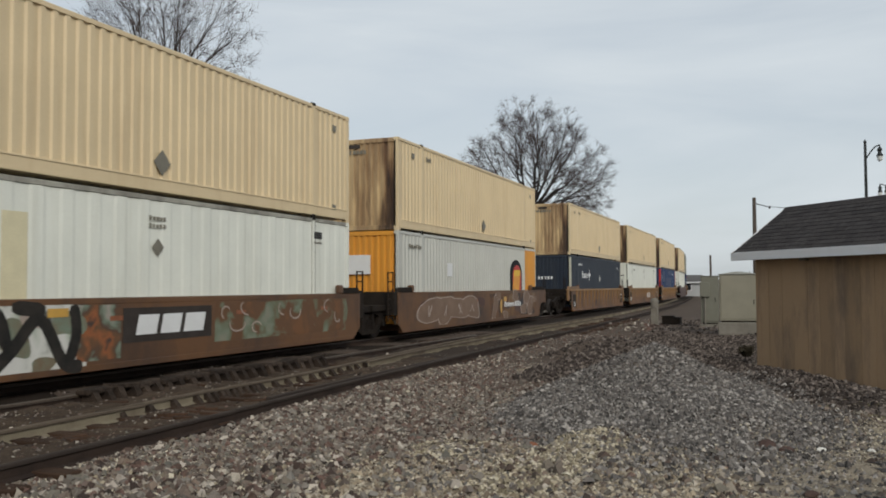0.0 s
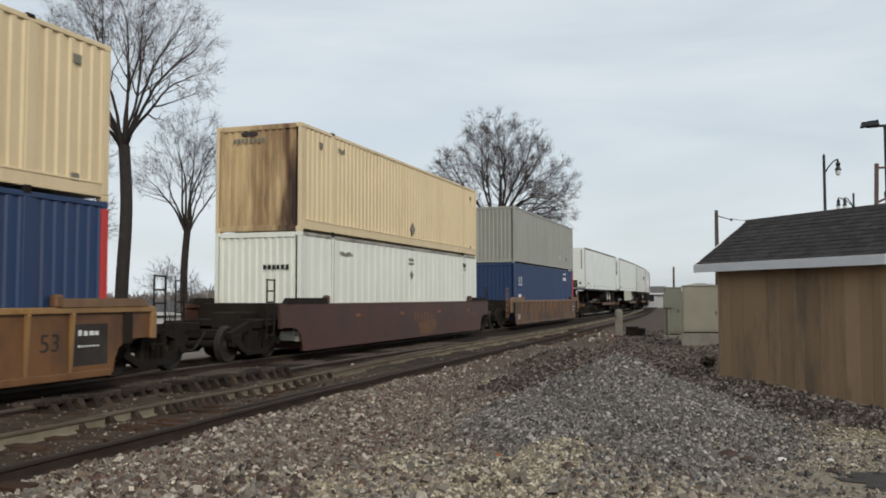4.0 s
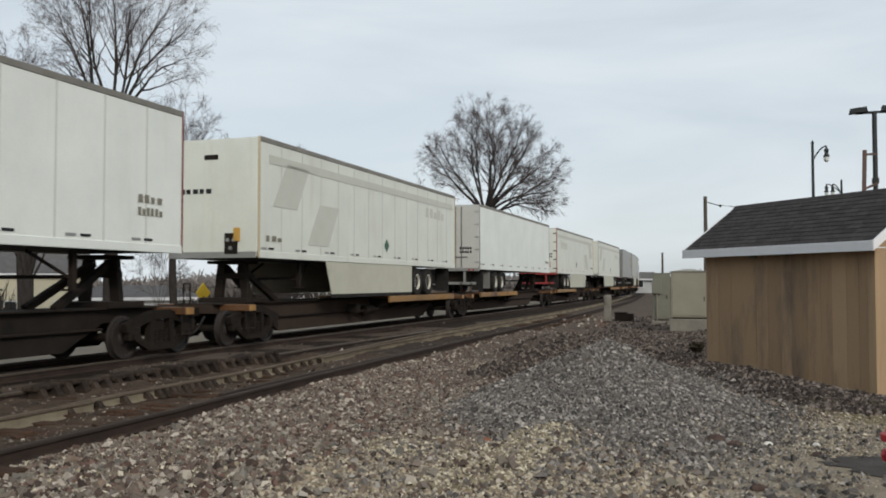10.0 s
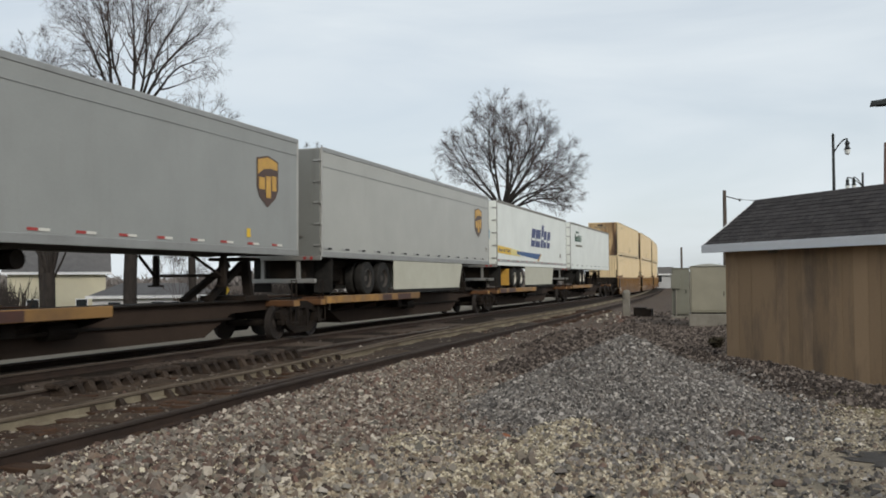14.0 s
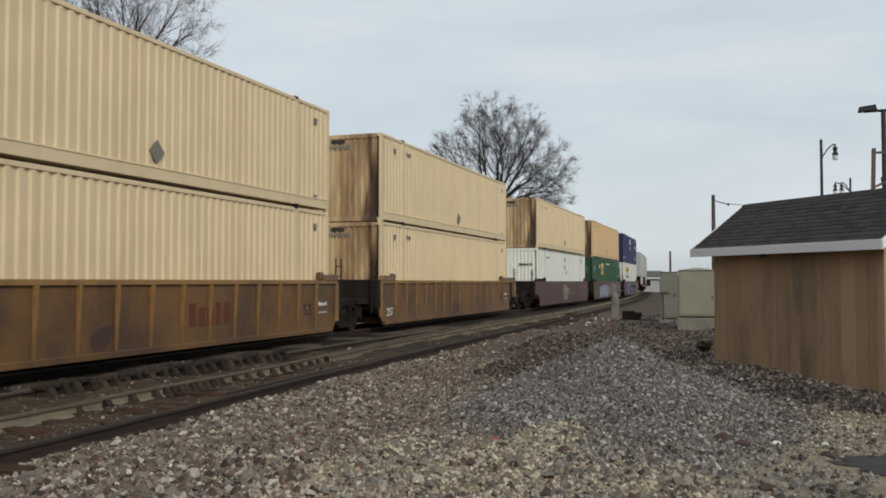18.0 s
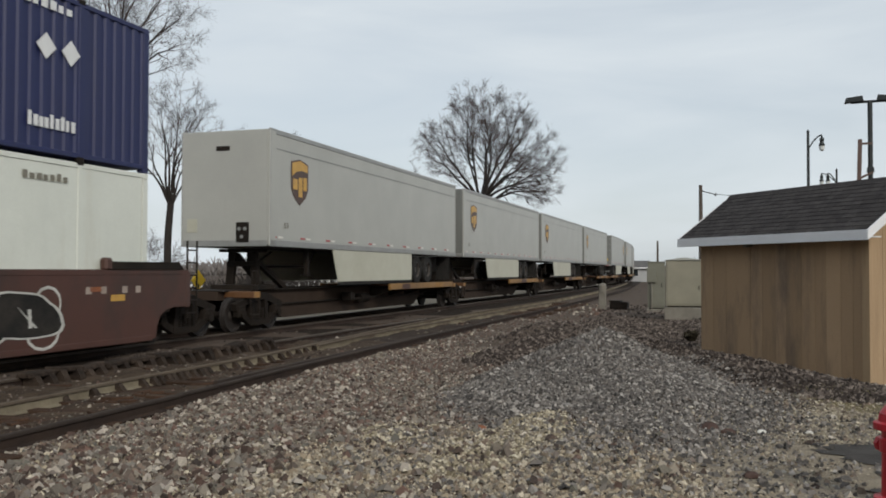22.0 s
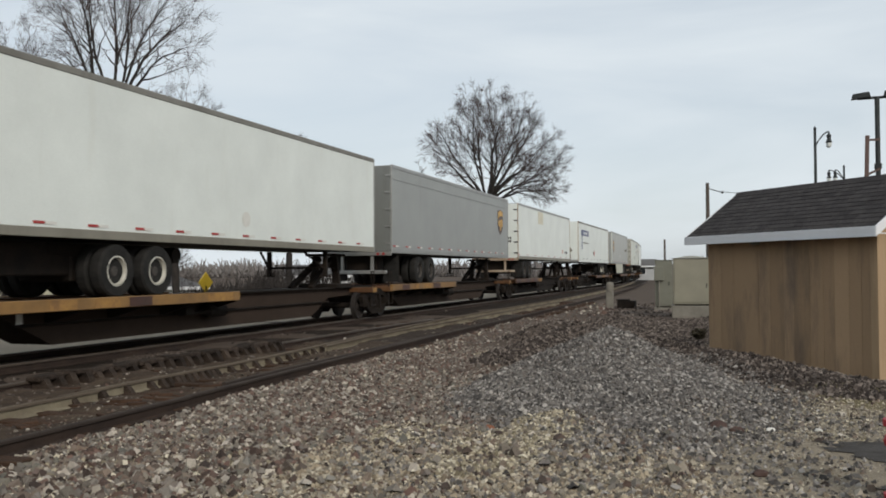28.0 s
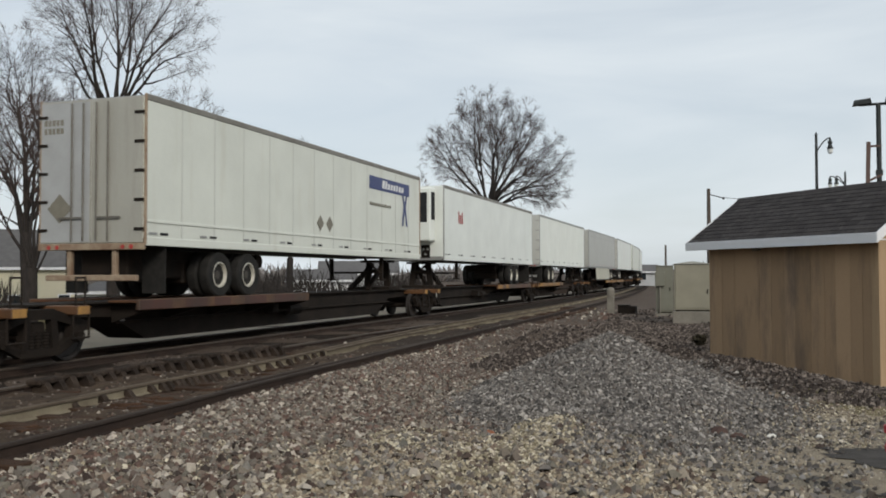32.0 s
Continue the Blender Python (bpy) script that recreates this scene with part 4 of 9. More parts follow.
# ---------------------------------------------------------------- poles and lamps
def poles():
    p = thing("utility_pole", "grey wooden utility pole with a small arm", "utility pole", m=pose(-7.25, 70.8, 0))
    part("pole", Geo().tube((0, 0, -0.5), (0, 0, 8.32), 0.19, 0.13, 10), POLE_WOOD, p)
    part("arm", Geo().tube((0, 0, 7.9), (1.1, 0, 7.55), 0.035, n=6), STEEL_DARK, p)
    part("insulator", Geo().lathe([(0, .05), (.1, .09), (.2, .05)], (1.1, 0, 7.45), 'z', 8), STEEL_DARK, p)
    a, b = Vector((-6.2, 70.8, 7.6)), Vector((22, 76, 6.9))
    run = [a.lerp(b, k / 16) - Vector((0, 0, 2.8 * k / 16 * (1 - k / 16))) for k in range(17)]
    solid("wire", sweep([(-0.018, -0.018), (0.018, -0.018), (0.018, 0.018), (-0.018, 0.018)], run), STEEL_DARK, "thin overhead wire from the pole", "wire")
    f = thing("utility_pole", "distant slender wooden utility pole", "utility pole", m=pose(-17.1, 115, 0))
    part("pole", Geo().tube((0, 0, -0.5), (0, 0, 5.5), 0.16, 0.12, 8), POLE_WOOD, f)

    def lantern(ob, x, y, z):
        n = part("lantern", Geo().lathe([(0, 0.075), (0.03, 0.10), (0.06, 0.075), (0.14, 0.05), (0.20, 0.075), (0.24, 0.06), (0.28, 0.03), (0.36, 0.015)], (x, y, z), 'z', 12), BLACK_IRON, ob, "dark iron lantern hood")
        part("globe", Geo().lathe([(-0.15, 0.03), (-0.11, 0.07), (0.0, 0.085)], (x, y, z), 'z', 12), GLASS_DULL, n, "frosted glass globe")

    for x, y, top, sides, label in ((0.18, 29.5, 5.96, (1,), "tall dark iron street lamp with one hanging lantern"),
                                    (1.34, 40.5, 5.90, (-0.86, -1.48), "dark iron street lamp with hanging lanterns")):
        ob = thing("street_lamp", label, "street lamp", "street lamps", m=pose(x, y, 0))
        part("pole", Geo().tube((0, 0, 0), (0, 0, 0.5), 0.14, 0.09, 12).tube((0, 0, 0.5), (0, 0, top), 0.055, 0.040, 10), BLACK_IRON, ob)
        part("finial", Geo().lathe([(0, 0.042), (0.03, 0.05), (0.06, 0.025), (0.10, 0.01)], (0, 0, top), 'z', 10), BLACK_IRON, ob)
        for s in sides:
            g, prev = Geo(), None
            for k in range(9):
                t = k / 8
                q = Vector((s * 0.39 * t, 0, top - 0.52 + 0.42 * math.sin(t * math.pi * 0.5)))
                if prev is not None:
                    g.tube(prev, q, 0.022, n=6, caps=False)
                prev = q
            part("arm", g, BLACK_IRON, ob)
            lantern(ob, prev.x, 0, prev.z - 0.34)
    big = thing("area_light", "tall dark pole with flat shoebox light heads", "street lamp", m=pose(2.72, 42.0, 0))
    part("pole", Geo().tube((0, 0, 0), (0, 0, 9.0), 0.11, 0.10, 10), BLACK_IRON, big)
    part("bracket", Geo().box(-0.75, 0.75, -0.05, 0.05, 8.92, 9.02), BLACK_IRON, big)
    for s in (-1, 1):
        part("light_head", Geo().prism([(s * 0.25, 9.0), (s * 1.0, 8.95), (s * 0.95, 9.15), (s * 0.3, 9.22)], 'y', -0.2, 0.2), BLACK_IRON, big)
    part("bracket", Geo().box(-0.14, 0.14, -0.14, 0.14, 5.9, 6.15, 0.03), BLACK_IRON, big)
    fr = thing("sign_frame", "leaning brown steel post tied to the light pole", "post", m=pose(2.30, 41.6, 0))
    steel = mat("brown_steel", (0.12, 0.075, 0.062), 0.7, 0.1, (0.08, 0.05, 0.042), 0.8, 3, 0.1, 0.1, 30)
    part("upright", Geo().bar((-0.22, 0, 0), (0.0, 0, 7.3), 0.26, 0.16), steel, fr)
    for z in (7.12, 5.9):
        part("crossbar", Geo().bar((-0.02, 0, z - 0.25 * (z < 7)), (0.5, 0, z), 0.05, 0.09), steel, fr)


# ---------------------------------------------------------------- bare trees
def tree(x, y, base, fork, limbs, trunk_r, seed, label, spread_out=0.5, twig=0.013, dense=1.0, least=0.55, fuzz=0.0):
    """A leafless tree. Its trunk rises from base to fork; limbs are where its main limbs end, from the fork: (right, back, up).
    Each branch bears shorter ones on alternate sides, down to fine twigs that point outwards."""
    rng = random.Random(seed)
    ob = thing("tree", label, "tree", m=pose(x, y, 0))
    wood, crown = Geo(), Geo()
    heart = Vector((sum(g[0] for g in limbs) / len(limbs), 0, fork + max(g[2] for g in limbs) * 0.25))

    def wild(k):
        return Vector((rng.gauss(0, k), rng.gauss(0, k), rng.gauss(0, k)))

    def branch(p, d, length, r, goal, level):
        step = max(0.15, min(0.5, length / 6))
        n = max(2, int(length / step))
        turn = rng.uniform(0, 6.28)
        for i in range(n):
            t = i / n
            aim = (goal - p).normalized() * 0.28 if goal is not None and t < 0.85 else Vector((0, 0, 0))
            out = (p - heart).normalized() * (0.06 if level else 0.0)
            d = (d + aim + out + wild(0.12 if level < 2 else 0.17) + Vector((0, 0, 0.04 if level < 2 else 0.0))).normalized()
            q = p + d * step * rng.uniform(0.85, 1.15)
            r0, r1 = max(r * (1 - 0.8 * t), twig * 0.4), max(r * (1 - 0.8 * (t + 1 / n)), twig * 0.4)
            big = r0 > 0.035
            (wood if big else crown).tube(p, q, r0, r1, 6 if big else 3, False)
            p = q
            left = length * (1 - t)
            if level == 4 and fuzz and rng.random() < fuzz:
                crown.tube(p, p + (d + wild(0.6)).normalized() * rng.uniform(0.18, 0.42), twig * 0.45, twig * 0.25, 3, False)
            if level < 4 and i == n - 1:
                for _ in range(4):
                    branch(p, (d + wild(0.55)).normalized(), rng.uniform(0.45, 0.9) * (1.0 if level < 2 else 0.7), twig * 0.75, None, 3 if level < 2 else 4)
            if level < 4 and t >= (0.30, 0.25, 0.15, 0.08)[level]:
                times = dense * (1.5, 1.25, 1.15, 1.0)[level]
                for _ in range(int(times) + (rng.random() < times - int(times))):
                    turn += 2.4 + rng.uniform(-0.5, 0.5)
                    a = d.orthogonal().normalized()
                    side = a * math.cos(turn) + d.cross(a) * math.sin(turn)
                    lean = rng.uniform(0.5, 1.0)
                    e = (d * math.cos(lean) + side * math.sin(lean) + (p - heart).normalized() * spread_out * 0.5).normalized()
                    size = (left * 0.40 + length * 0.17) * rng.uniform(0.55, 1.05)
                    if level == 3 or size < least:
                        size = min(size, least) if size > 0.25 else rng.uniform(0.25, 0.5)
                        branch(p, e, size, twig * 0.8, None, 4)
                    else:
                        branch(p, e, size, min(r1 * 0.7, twig * 0.6 + 0.016 * size), None, level + 1)

    n, p = max(3, int((fork - base) / 0.8)), Vector((0, 0, base))
    for i in range(n):
        q = Vector((0.10 * math.sin(i * 0.5 + seed), 0.08 * math.cos(i * 0.6), base + (fork - base) * (i + 1) / n))
        wood.tube(p, q, trunk_r * (1.25 - 0.25 * i / n), trunk_r * (1.25 - 0.25 * (i + 1) / n), 9, False)
        p = q
    for gx, gy, gz in limbs:
        goal = p + Vector((gx, gy, gz))
        length = (goal - p).length * 1.06
        d = Vector((gx * 0.55, gy * 0.55, max(abs(gz), 0.5 * abs(gx)))).normalized()
        branch(p - Vector((0, 0, rng.uniform(0, 0.5))), d, length, trunk_r * rng.uniform(0.30, 0.44) * min(1.0, length / 7 + 0.25), goal, 0)
    part("trunk", wood, BARK, ob, smooth=True)
    part("crown", crown, TWIG, ob, "bare leafless twigs")
    return ob


def ring(count, wide, tall, seed):
    """Ends of limbs spread evenly round a crown."""
    rng = random.Random(seed)
    return [(wide * u * math.cos(k * 2.4), wide * u * math.sin(k * 2.4), tall * rng.uniform(0.8, 1.05) * (1.12 - 0.62 * u)) for k, u in ((k, math.sqrt((k + 0.6) / count)) for k in range(count))]


def trees():
    tree(-24.3, 68.0, -2.2, 7.0, [(-1.8, 0.5, 7.8), (0.1, -1.0, 7.9), (-3.3, 1.0, 7.1), (1.5, 1.2, 7.4), (2.9, -1.2, 6.5), (-4.0, -0.6, 5.7), (-3.6, -1.8, 4.2), (0.1, 2.6, 5.9), (4.1, 0.4, 5.4),
                                  (4.9, -0.8, 4.2), (3.1, -0.9, 4.0), (5.4, 0.8, 2.9), (2.1, 1.6, 4.3), (4.1, -1.4, 2.4), (5.9, 0.6, 1.5), (4.5, 1.8, 0.6), (-1.8, 0.4, 2.4)], 0.36, 41,
         "large bare deciduous tree with a spreading crown", 0.6, 0.0132, 1.02, fuzz=0.45)
    tree(-31.5, 34.0, -2.2, 9.2, [(-1.6, 0.6, 7.6), (0.0, -0.8, 8.2), (1.6, 0.6, 7.2), (4.4, 0.3, 4.4), (5.6, -0.6, 2.4), (-2.8, -1.0, 6.2), (-4.4, 0.5, 3.6), (3.2, 2.0, 6.0), (0.2, 2.6, 6.4), (0.8, -2.8, 5.8)], 0.28, 4,
         "tall bare deciduous tree behind the lane", 0.5, 0.0085, 0.94, 0.5, 0.3)
    tree(-34.6, 42.5, -2.2, 5.6, ring(9, 3.4, 7.6, 9), 0.20, 9, "slender bare tree beside the taller one", 0.5, 0.010, 0.8)
    tree(-45.0, 41.0, -2.2, 4.4, ring(10, 5.0, 12.6, 13), 0.30, 13, "bushy bare tree in the row behind the lane", 0.5, 0.012, 0.73)
    tree(-58.0, 44.0, -2.2, 4.4, ring(8, 5.4, 11.0, 15), 0.34, 15, "bushy bare tree in the row behind the lane", 0.5, 0.014, 0.64, 0.7)
    tree(-45.5, 72.0, -2.2, 3.4, ring(8, 2.9, 10.4, 17), 0.30, 17, "bare tree with steep limbs", 0.3, 0.016, 0.85)
    tree(-53.0, 118.0, -2.2, 7.6, ring(7, 4.2, 8.8, 19), 0.30, 19, "distant bare tree beyond the houses", 0.5, 0.02, 0.6, 0.9)
    tree(-37.6, 44.6, -2.2, 0.2, ring(7, 1.9, 3.6, 27), 0.12, 27, "low bushy bare tree beyond the lane", 0.5, 0.010, 0.9)
    tree(-26.0, 24.0, -2.2, 2.0, ring(9, 2.4, 5.8, 23), 0.20, 23, "low bare shrubby tree beyond the lane", 0.5, 0.009, 1.1, 0.5)


# ---------------------------------------------------------------- far background
def house(x, y, turn, w, d, h, wall, roof, label, rise=2.2, base=-1.95, hip=0.0):
    """h: height of the eaves over its own ground; hip: how far the ridge stops short of the ends."""
    ob = thing("house", label, "house", m=pose(x, y, base, 0, 0, turn))
    part("wall", Geo().box(-w / 2, w / 2, -d / 2, d / 2, -0.2, h), wall, ob)
    a, b, r = w / 2 + .45, d / 2 + .45, max(w / 2 + .45 - hip, 0.3)
    part("roof", Geo().add([(-a, -b, h), (a, -b, h), (a, b, h), (-a, b, h), (-r, 0, h + rise), (r, 0, h + rise)], [(0, 1, 5, 4), (2, 3, 4, 5), (1, 2, 5), (3, 0, 4), (3, 2, 1, 0)]), roof, ob)
    part("eave", Geo().box(-a - .03, a + .03, -b - .04, -b, h - 0.16, h + 0.06).box(a, a + .04, -b, b, h - 0.16, h + 0.06), WHITE_TRIM, ob, "white eave board")
    n = max(2, int(w / 2.6))
    for storey in range(max(1, int(h / 2.6))):
        for k in range(n):
            cx = -w / 2 + (k + 0.5) * w / n
            z0 = 0.9 + storey * 2.6
            win = part("window", Geo().box(cx - 0.5, cx + 0.5, -d / 2 - 0.06, -d / 2 - 0.005, z0, z0 + 1.25), WHITE_TRIM, ob, "white window frame")
            part("pane", Geo().box(cx - 0.42, cx + 0.42, -d / 2 - 0.075, -d / 2 - 0.061, z0 + 0.08, z0 + 1.17), DARK_GLASS, win, "dark window pane")
    return ob


def background():
    house(-62.6, 58.6, 46, 7.6, 8, 4.35, CREAM_SIDING, ROOF_GREY, "cream house with a steep grey roof behind the lane", 3.4)
    house(-47.9, 54.4, 43, 9.0, 6, 2.5, WHITE_TRIM, ROOF_GREY, "low white house with a hipped grey roof", 0.95, hip=2.4)
    house(-80, 50, 55, 10, 8, 4.6, WHITE_TRIM, ROOF_GREY, "white house with a grey roof")
    house(-52, 98, 28, 9, 8, 3.9, GREY_SIDING, ROOF_GREY, "grey house with a grey roof", 1.6)
    house(-45, 77, 30, 6, 5, 3.2, WHITE_TRIM, ROOF_GREY, "small white outbuilding beyond the lane", 1.1)
    house(-27.6, 150, 8, 7, 8, 2.3, GREY_SIDING, ROOF_GREY, "low grey building far along the line", 1.2, -0.05)
    sign = thing("warning_marker", "yellow diamond warning sign on a short post beyond the track", "sign", m=pose(-19.9, 26.0, 0, 0, 0, 85))
    part("post", Geo().tube((0, 0, -0.2), (0, 0, 1.2), 0.04, n=8), STEEL_DARK, sign)
    part("board", Geo().prism([(-0.36, 1.32), (0, 0.96), (0.36, 1.32), (0, 1.68)], 'y', -0.02, 0.02), mat("yellow_board", (0.62, 0.42, 0.03), 0.5), sign, "yellow board")
    rng = random.Random(77)
    hedge = Geo()
    for k in range(620):
        a = radians(rng.uniform(24, 39.5) if k % 5 < 2 else rng.uniform(48.5, 66))
        r = rng.uniform(62, 92)
        x, y, top = -math.sin(a) * r, math.cos(a) * r, rng.uniform(0.6, 2.0) + 1.2 * math.sin(a * 31) * math.sin(a * 17 + 1)
        for j in range(18):
            q = Vector((x + rng.uniform(-1.1, 1.1), y + rng.uniform(-1.1, 1.1), rng.uniform(-1.9, max(top - 1.2, -0.6))))
            hedge.tube(q, q + Vector((rng.uniform(-.7, .7), rng.uniform(-.7, .7), rng.uniform(.5, 1.7))), 0.045, 0.008, 3, False)
    solid("hedge", hedge, BARK, "bare brown shrubs in front of the houses", "shrubs", kind="stuff")
    wood = Geo()
    # Pale tone with the haze of distance mixed into the colour.
    haze = mat("hazy_woods", (0.165, 0.15, 0.14), 0.95, 0.0, (0.21, 0.19, 0.18), 0.9, 0.1, 0.1, 0.0, 10)
    for k in range(1500):
        a = radians(rng.uniform(-14, 70))
        r = rng.uniform(260, 340)
        x, y, h = -math.sin(a) * r, math.cos(a) * r, rng.uniform(3.0, 6.0) + 1.5 * math.sin(a * 23)
        for j in range(7):
            q = Vector((x + rng.uniform(-2, 2), y + rng.uniform(-2, 2), rng.uniform(-0.5, h * 0.4)))
            wood.tube(q, q + Vector((rng.uniform(-2.2, 2.2), rng.uniform(-1.6, 1.6), rng.uniform(1.0, h * 0.6))), 0.4, 0.08, 3, False)
    solid("distant_wood", wood, haze, "hazy line of bare woods on the horizon", "woods", kind="stuff")

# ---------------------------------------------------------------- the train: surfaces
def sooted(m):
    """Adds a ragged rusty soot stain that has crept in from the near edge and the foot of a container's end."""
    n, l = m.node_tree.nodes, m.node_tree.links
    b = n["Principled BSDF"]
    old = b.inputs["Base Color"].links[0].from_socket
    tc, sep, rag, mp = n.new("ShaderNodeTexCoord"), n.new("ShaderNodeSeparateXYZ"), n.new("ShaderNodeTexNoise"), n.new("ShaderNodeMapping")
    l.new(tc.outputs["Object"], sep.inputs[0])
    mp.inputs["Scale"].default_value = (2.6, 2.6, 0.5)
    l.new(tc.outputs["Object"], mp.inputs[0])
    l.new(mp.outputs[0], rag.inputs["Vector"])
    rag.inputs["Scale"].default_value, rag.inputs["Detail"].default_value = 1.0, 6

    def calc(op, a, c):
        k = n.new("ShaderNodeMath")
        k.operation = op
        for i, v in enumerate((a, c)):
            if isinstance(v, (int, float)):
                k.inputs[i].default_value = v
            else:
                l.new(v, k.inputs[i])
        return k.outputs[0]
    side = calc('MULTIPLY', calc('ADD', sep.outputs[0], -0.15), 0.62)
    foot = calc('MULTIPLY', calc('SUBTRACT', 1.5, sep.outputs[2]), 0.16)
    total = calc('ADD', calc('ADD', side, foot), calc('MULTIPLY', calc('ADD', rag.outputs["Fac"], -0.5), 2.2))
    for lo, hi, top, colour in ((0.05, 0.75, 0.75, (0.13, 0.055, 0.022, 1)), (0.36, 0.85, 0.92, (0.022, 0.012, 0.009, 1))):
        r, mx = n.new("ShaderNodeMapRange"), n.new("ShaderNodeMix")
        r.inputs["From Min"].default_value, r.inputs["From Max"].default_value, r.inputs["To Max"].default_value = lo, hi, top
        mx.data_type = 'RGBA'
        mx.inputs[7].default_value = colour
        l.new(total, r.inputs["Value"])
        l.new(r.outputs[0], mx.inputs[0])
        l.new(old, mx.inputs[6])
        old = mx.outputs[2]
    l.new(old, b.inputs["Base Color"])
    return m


TAN = streaked("tan_container_paint", (0.66, 0.53, 0.33), (0.36, 0.22, 0.10), 0.30, cover=0.52)
TAN_WARM = streaked("warm_tan_container_paint", (0.60, 0.415, 0.215), (0.33, 0.19, 0.085), 0.4, cover=0.50)
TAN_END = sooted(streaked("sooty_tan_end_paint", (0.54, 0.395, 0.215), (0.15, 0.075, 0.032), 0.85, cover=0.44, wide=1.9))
WHITE_BOX = streaked("white_container_paint", (0.735, 0.75, 0.675), (0.44, 0.42, 0.33), 0.34, cover=0.53)
DULL_WHITE = streaked("dull_white_container_paint", (0.50, 0.505, 0.465), (0.36, 0.345, 0.29), 0.4, cover=0.53)
NAVY = streaked("navy_container_paint", (0.011, 0.019, 0.034), (0.04, 0.043, 0.046), 0.35)
BLUE = streaked("blue_container_paint", (0.011, 0.035, 0.105), (0.04, 0.047, 0.075), 0.4)
DEEP_BLUE = streaked("deep_blue_container_paint", (0.011, 0.017, 0.08), (0.03, 0.03, 0.06), 0.3)
GREEN = streaked("green_container_paint", (0.007, 0.066, 0.022), (0.02, 0.045, 0.024), 0.4)
GREY_BOX = streaked("grey_container_paint", (0.295, 0.30, 0.265), (0.20, 0.19, 0.16), 0.4)
ORANGE = streaked("orange_container_paint", (0.68, 0.30, 0.035), (0.35, 0.15, 0.03), 0.4)
YELLOW_TOP = streaked("pale_worn_chord_paint", (0.29, 0.165, 0.062), (0.14, 0.075, 0.035), 0.6, cover=0.46, wide=1.0, tall=0.75)
YELLOW_CAR = streaked("yellow_rail_car_paint", (0.165, 0.074, 0.025), (0.058, 0.028, 0.016), 0.85, cover=0.42, wide=1.0, tall=0.75)
GRIMY_CAR = streaked("grimy_yellow_rail_car_paint", (0.150, 0.075, 0.023), (0.052, 0.027, 0.014), 0.85, cover=0.42, wide=1.0, tall=0.75)
GRIMY_TOP = streaked("worn_yellow_chord_paint", (0.25, 0.135, 0.040), (0.09, 0.05, 0.026), 0.7, cover=0.46, wide=1.0, tall=0.75)
DULL_RUST = streaked("dull_rusty_car_paint", (0.125, 0.060, 0.027), (0.034, 0.021, 0.015), 0.9, cover=0.41, wide=1.0, tall=0.75)
DULL_TOP = streaked("worn_tan_chord_paint", (0.20, 0.112, 0.055), (0.09, 0.052, 0.03), 0.7, cover=0.48, wide=1.0, tall=0.75)
BROWN_CAR = streaked("brown_rail_car_paint", (0.072, 0.028, 0.019), (0.034, 0.020, 0.015), 0.7, cover=0.44, wide=1.0, tall=0.75)
RUST_CAR = streaked("rusty_rail_car_paint", (0.128, 0.058, 0.021), (0.052, 0.027, 0.015), 0.85, cover=0.44, wide=1.0, tall=0.75)
SILL_BROWN = mat("grimy_brown_sill_paint", (0.030, 0.021, 0.016), 0.85, 0.0, (0.050, 0.034, 0.025), 0.8, 1.2, 0.2, 0.2, 30)
BLACK_CAR = mat("black_rail_car_paint", (0.010, 0.0085, 0.0075), 0.85, 0.0, (0.028, 0.021, 0.016), 0.8, 1.5, 0.2, 0.2, 30)
TRUCK_IRON = mat("grimy_truck_iron", (0.009, 0.0075, 0.0065), 0.9, 0.0, (0.022, 0.016, 0.012), 0.9, 3, 0.25, 0.4, 30)
WHEEL = mat("worn_wheel_steel", (0.014, 0.011, 0.010), 0.75, 0.1, (0.028, 0.021, 0.017), 0.8, 4, 0.15, 0.2, 40)
WHITE_TR = streaked("white_trailer_skin", (0.725, 0.755, 0.715), (0.52, 0.50, 0.42), 0.28, cover=0.56, rough=0.4)
CREAM_TR = streaked("off_white_trailer_skin", (0.65, 0.672, 0.61), (0.47, 0.445, 0.36), 0.42, cover=0.53, rough=0.45)
GREY_TR = streaked("grey_trailer_skin", (0.385, 0.386, 0.358), (0.31, 0.30, 0.272), 0.35, cover=0.56, rough=0.4)
PALE_TR = streaked("pale_grey_trailer_skin", (0.56, 0.585, 0.575), (0.44, 0.445, 0.42), 0.3, cover=0.55, rough=0.4)
# Closed ends: shade painted into the tone; roller doors: their own dark grey.
NOSE_TR = streaked("dark_shaded_trailer_end", (0.17, 0.175, 0.165), (0.09, 0.085, 0.075), 0.6, cover=0.5, rough=0.5)
DARK_TR = streaked("dull_grey_trailer_skin", (0.285, 0.295, 0.285), (0.21, 0.205, 0.19), 0.35, cover=0.54, rough=0.45)
DOOR_TR = mat("trailer_door_skin", (0.47, 0.475, 0.45), 0.5, 0.0, (0.40, 0.395, 0.36), 0.8, 1.0, 0.06, 0.06, 30)
ALU = mat("dull_aluminium", (0.36, 0.36, 0.345), 0.45, 0.6, (0.27, 0.265, 0.25), 0.8, 2, 0.1, 0.1, 40)
SKIRT = mat("cream_side_skirt", (0.47, 0.465, 0.385), 0.5, 0.0, (0.37, 0.355, 0.28), 0.8, 1.0, 0.06, 0.05, 30)
TYRE = mat("black_tyre_rubber", (0.012, 0.012, 0.012), 0.85, 0.0, (0.035, 0.033, 0.03), 0.8, 4, 0.2, 0.3, 60)
HUB = mat("grimy_wheel_hub", (0.035, 0.030, 0.027), 0.7, 0.2, (0.080, 0.068, 0.058), 0.8, 6, 0.2, 0.2, 40)
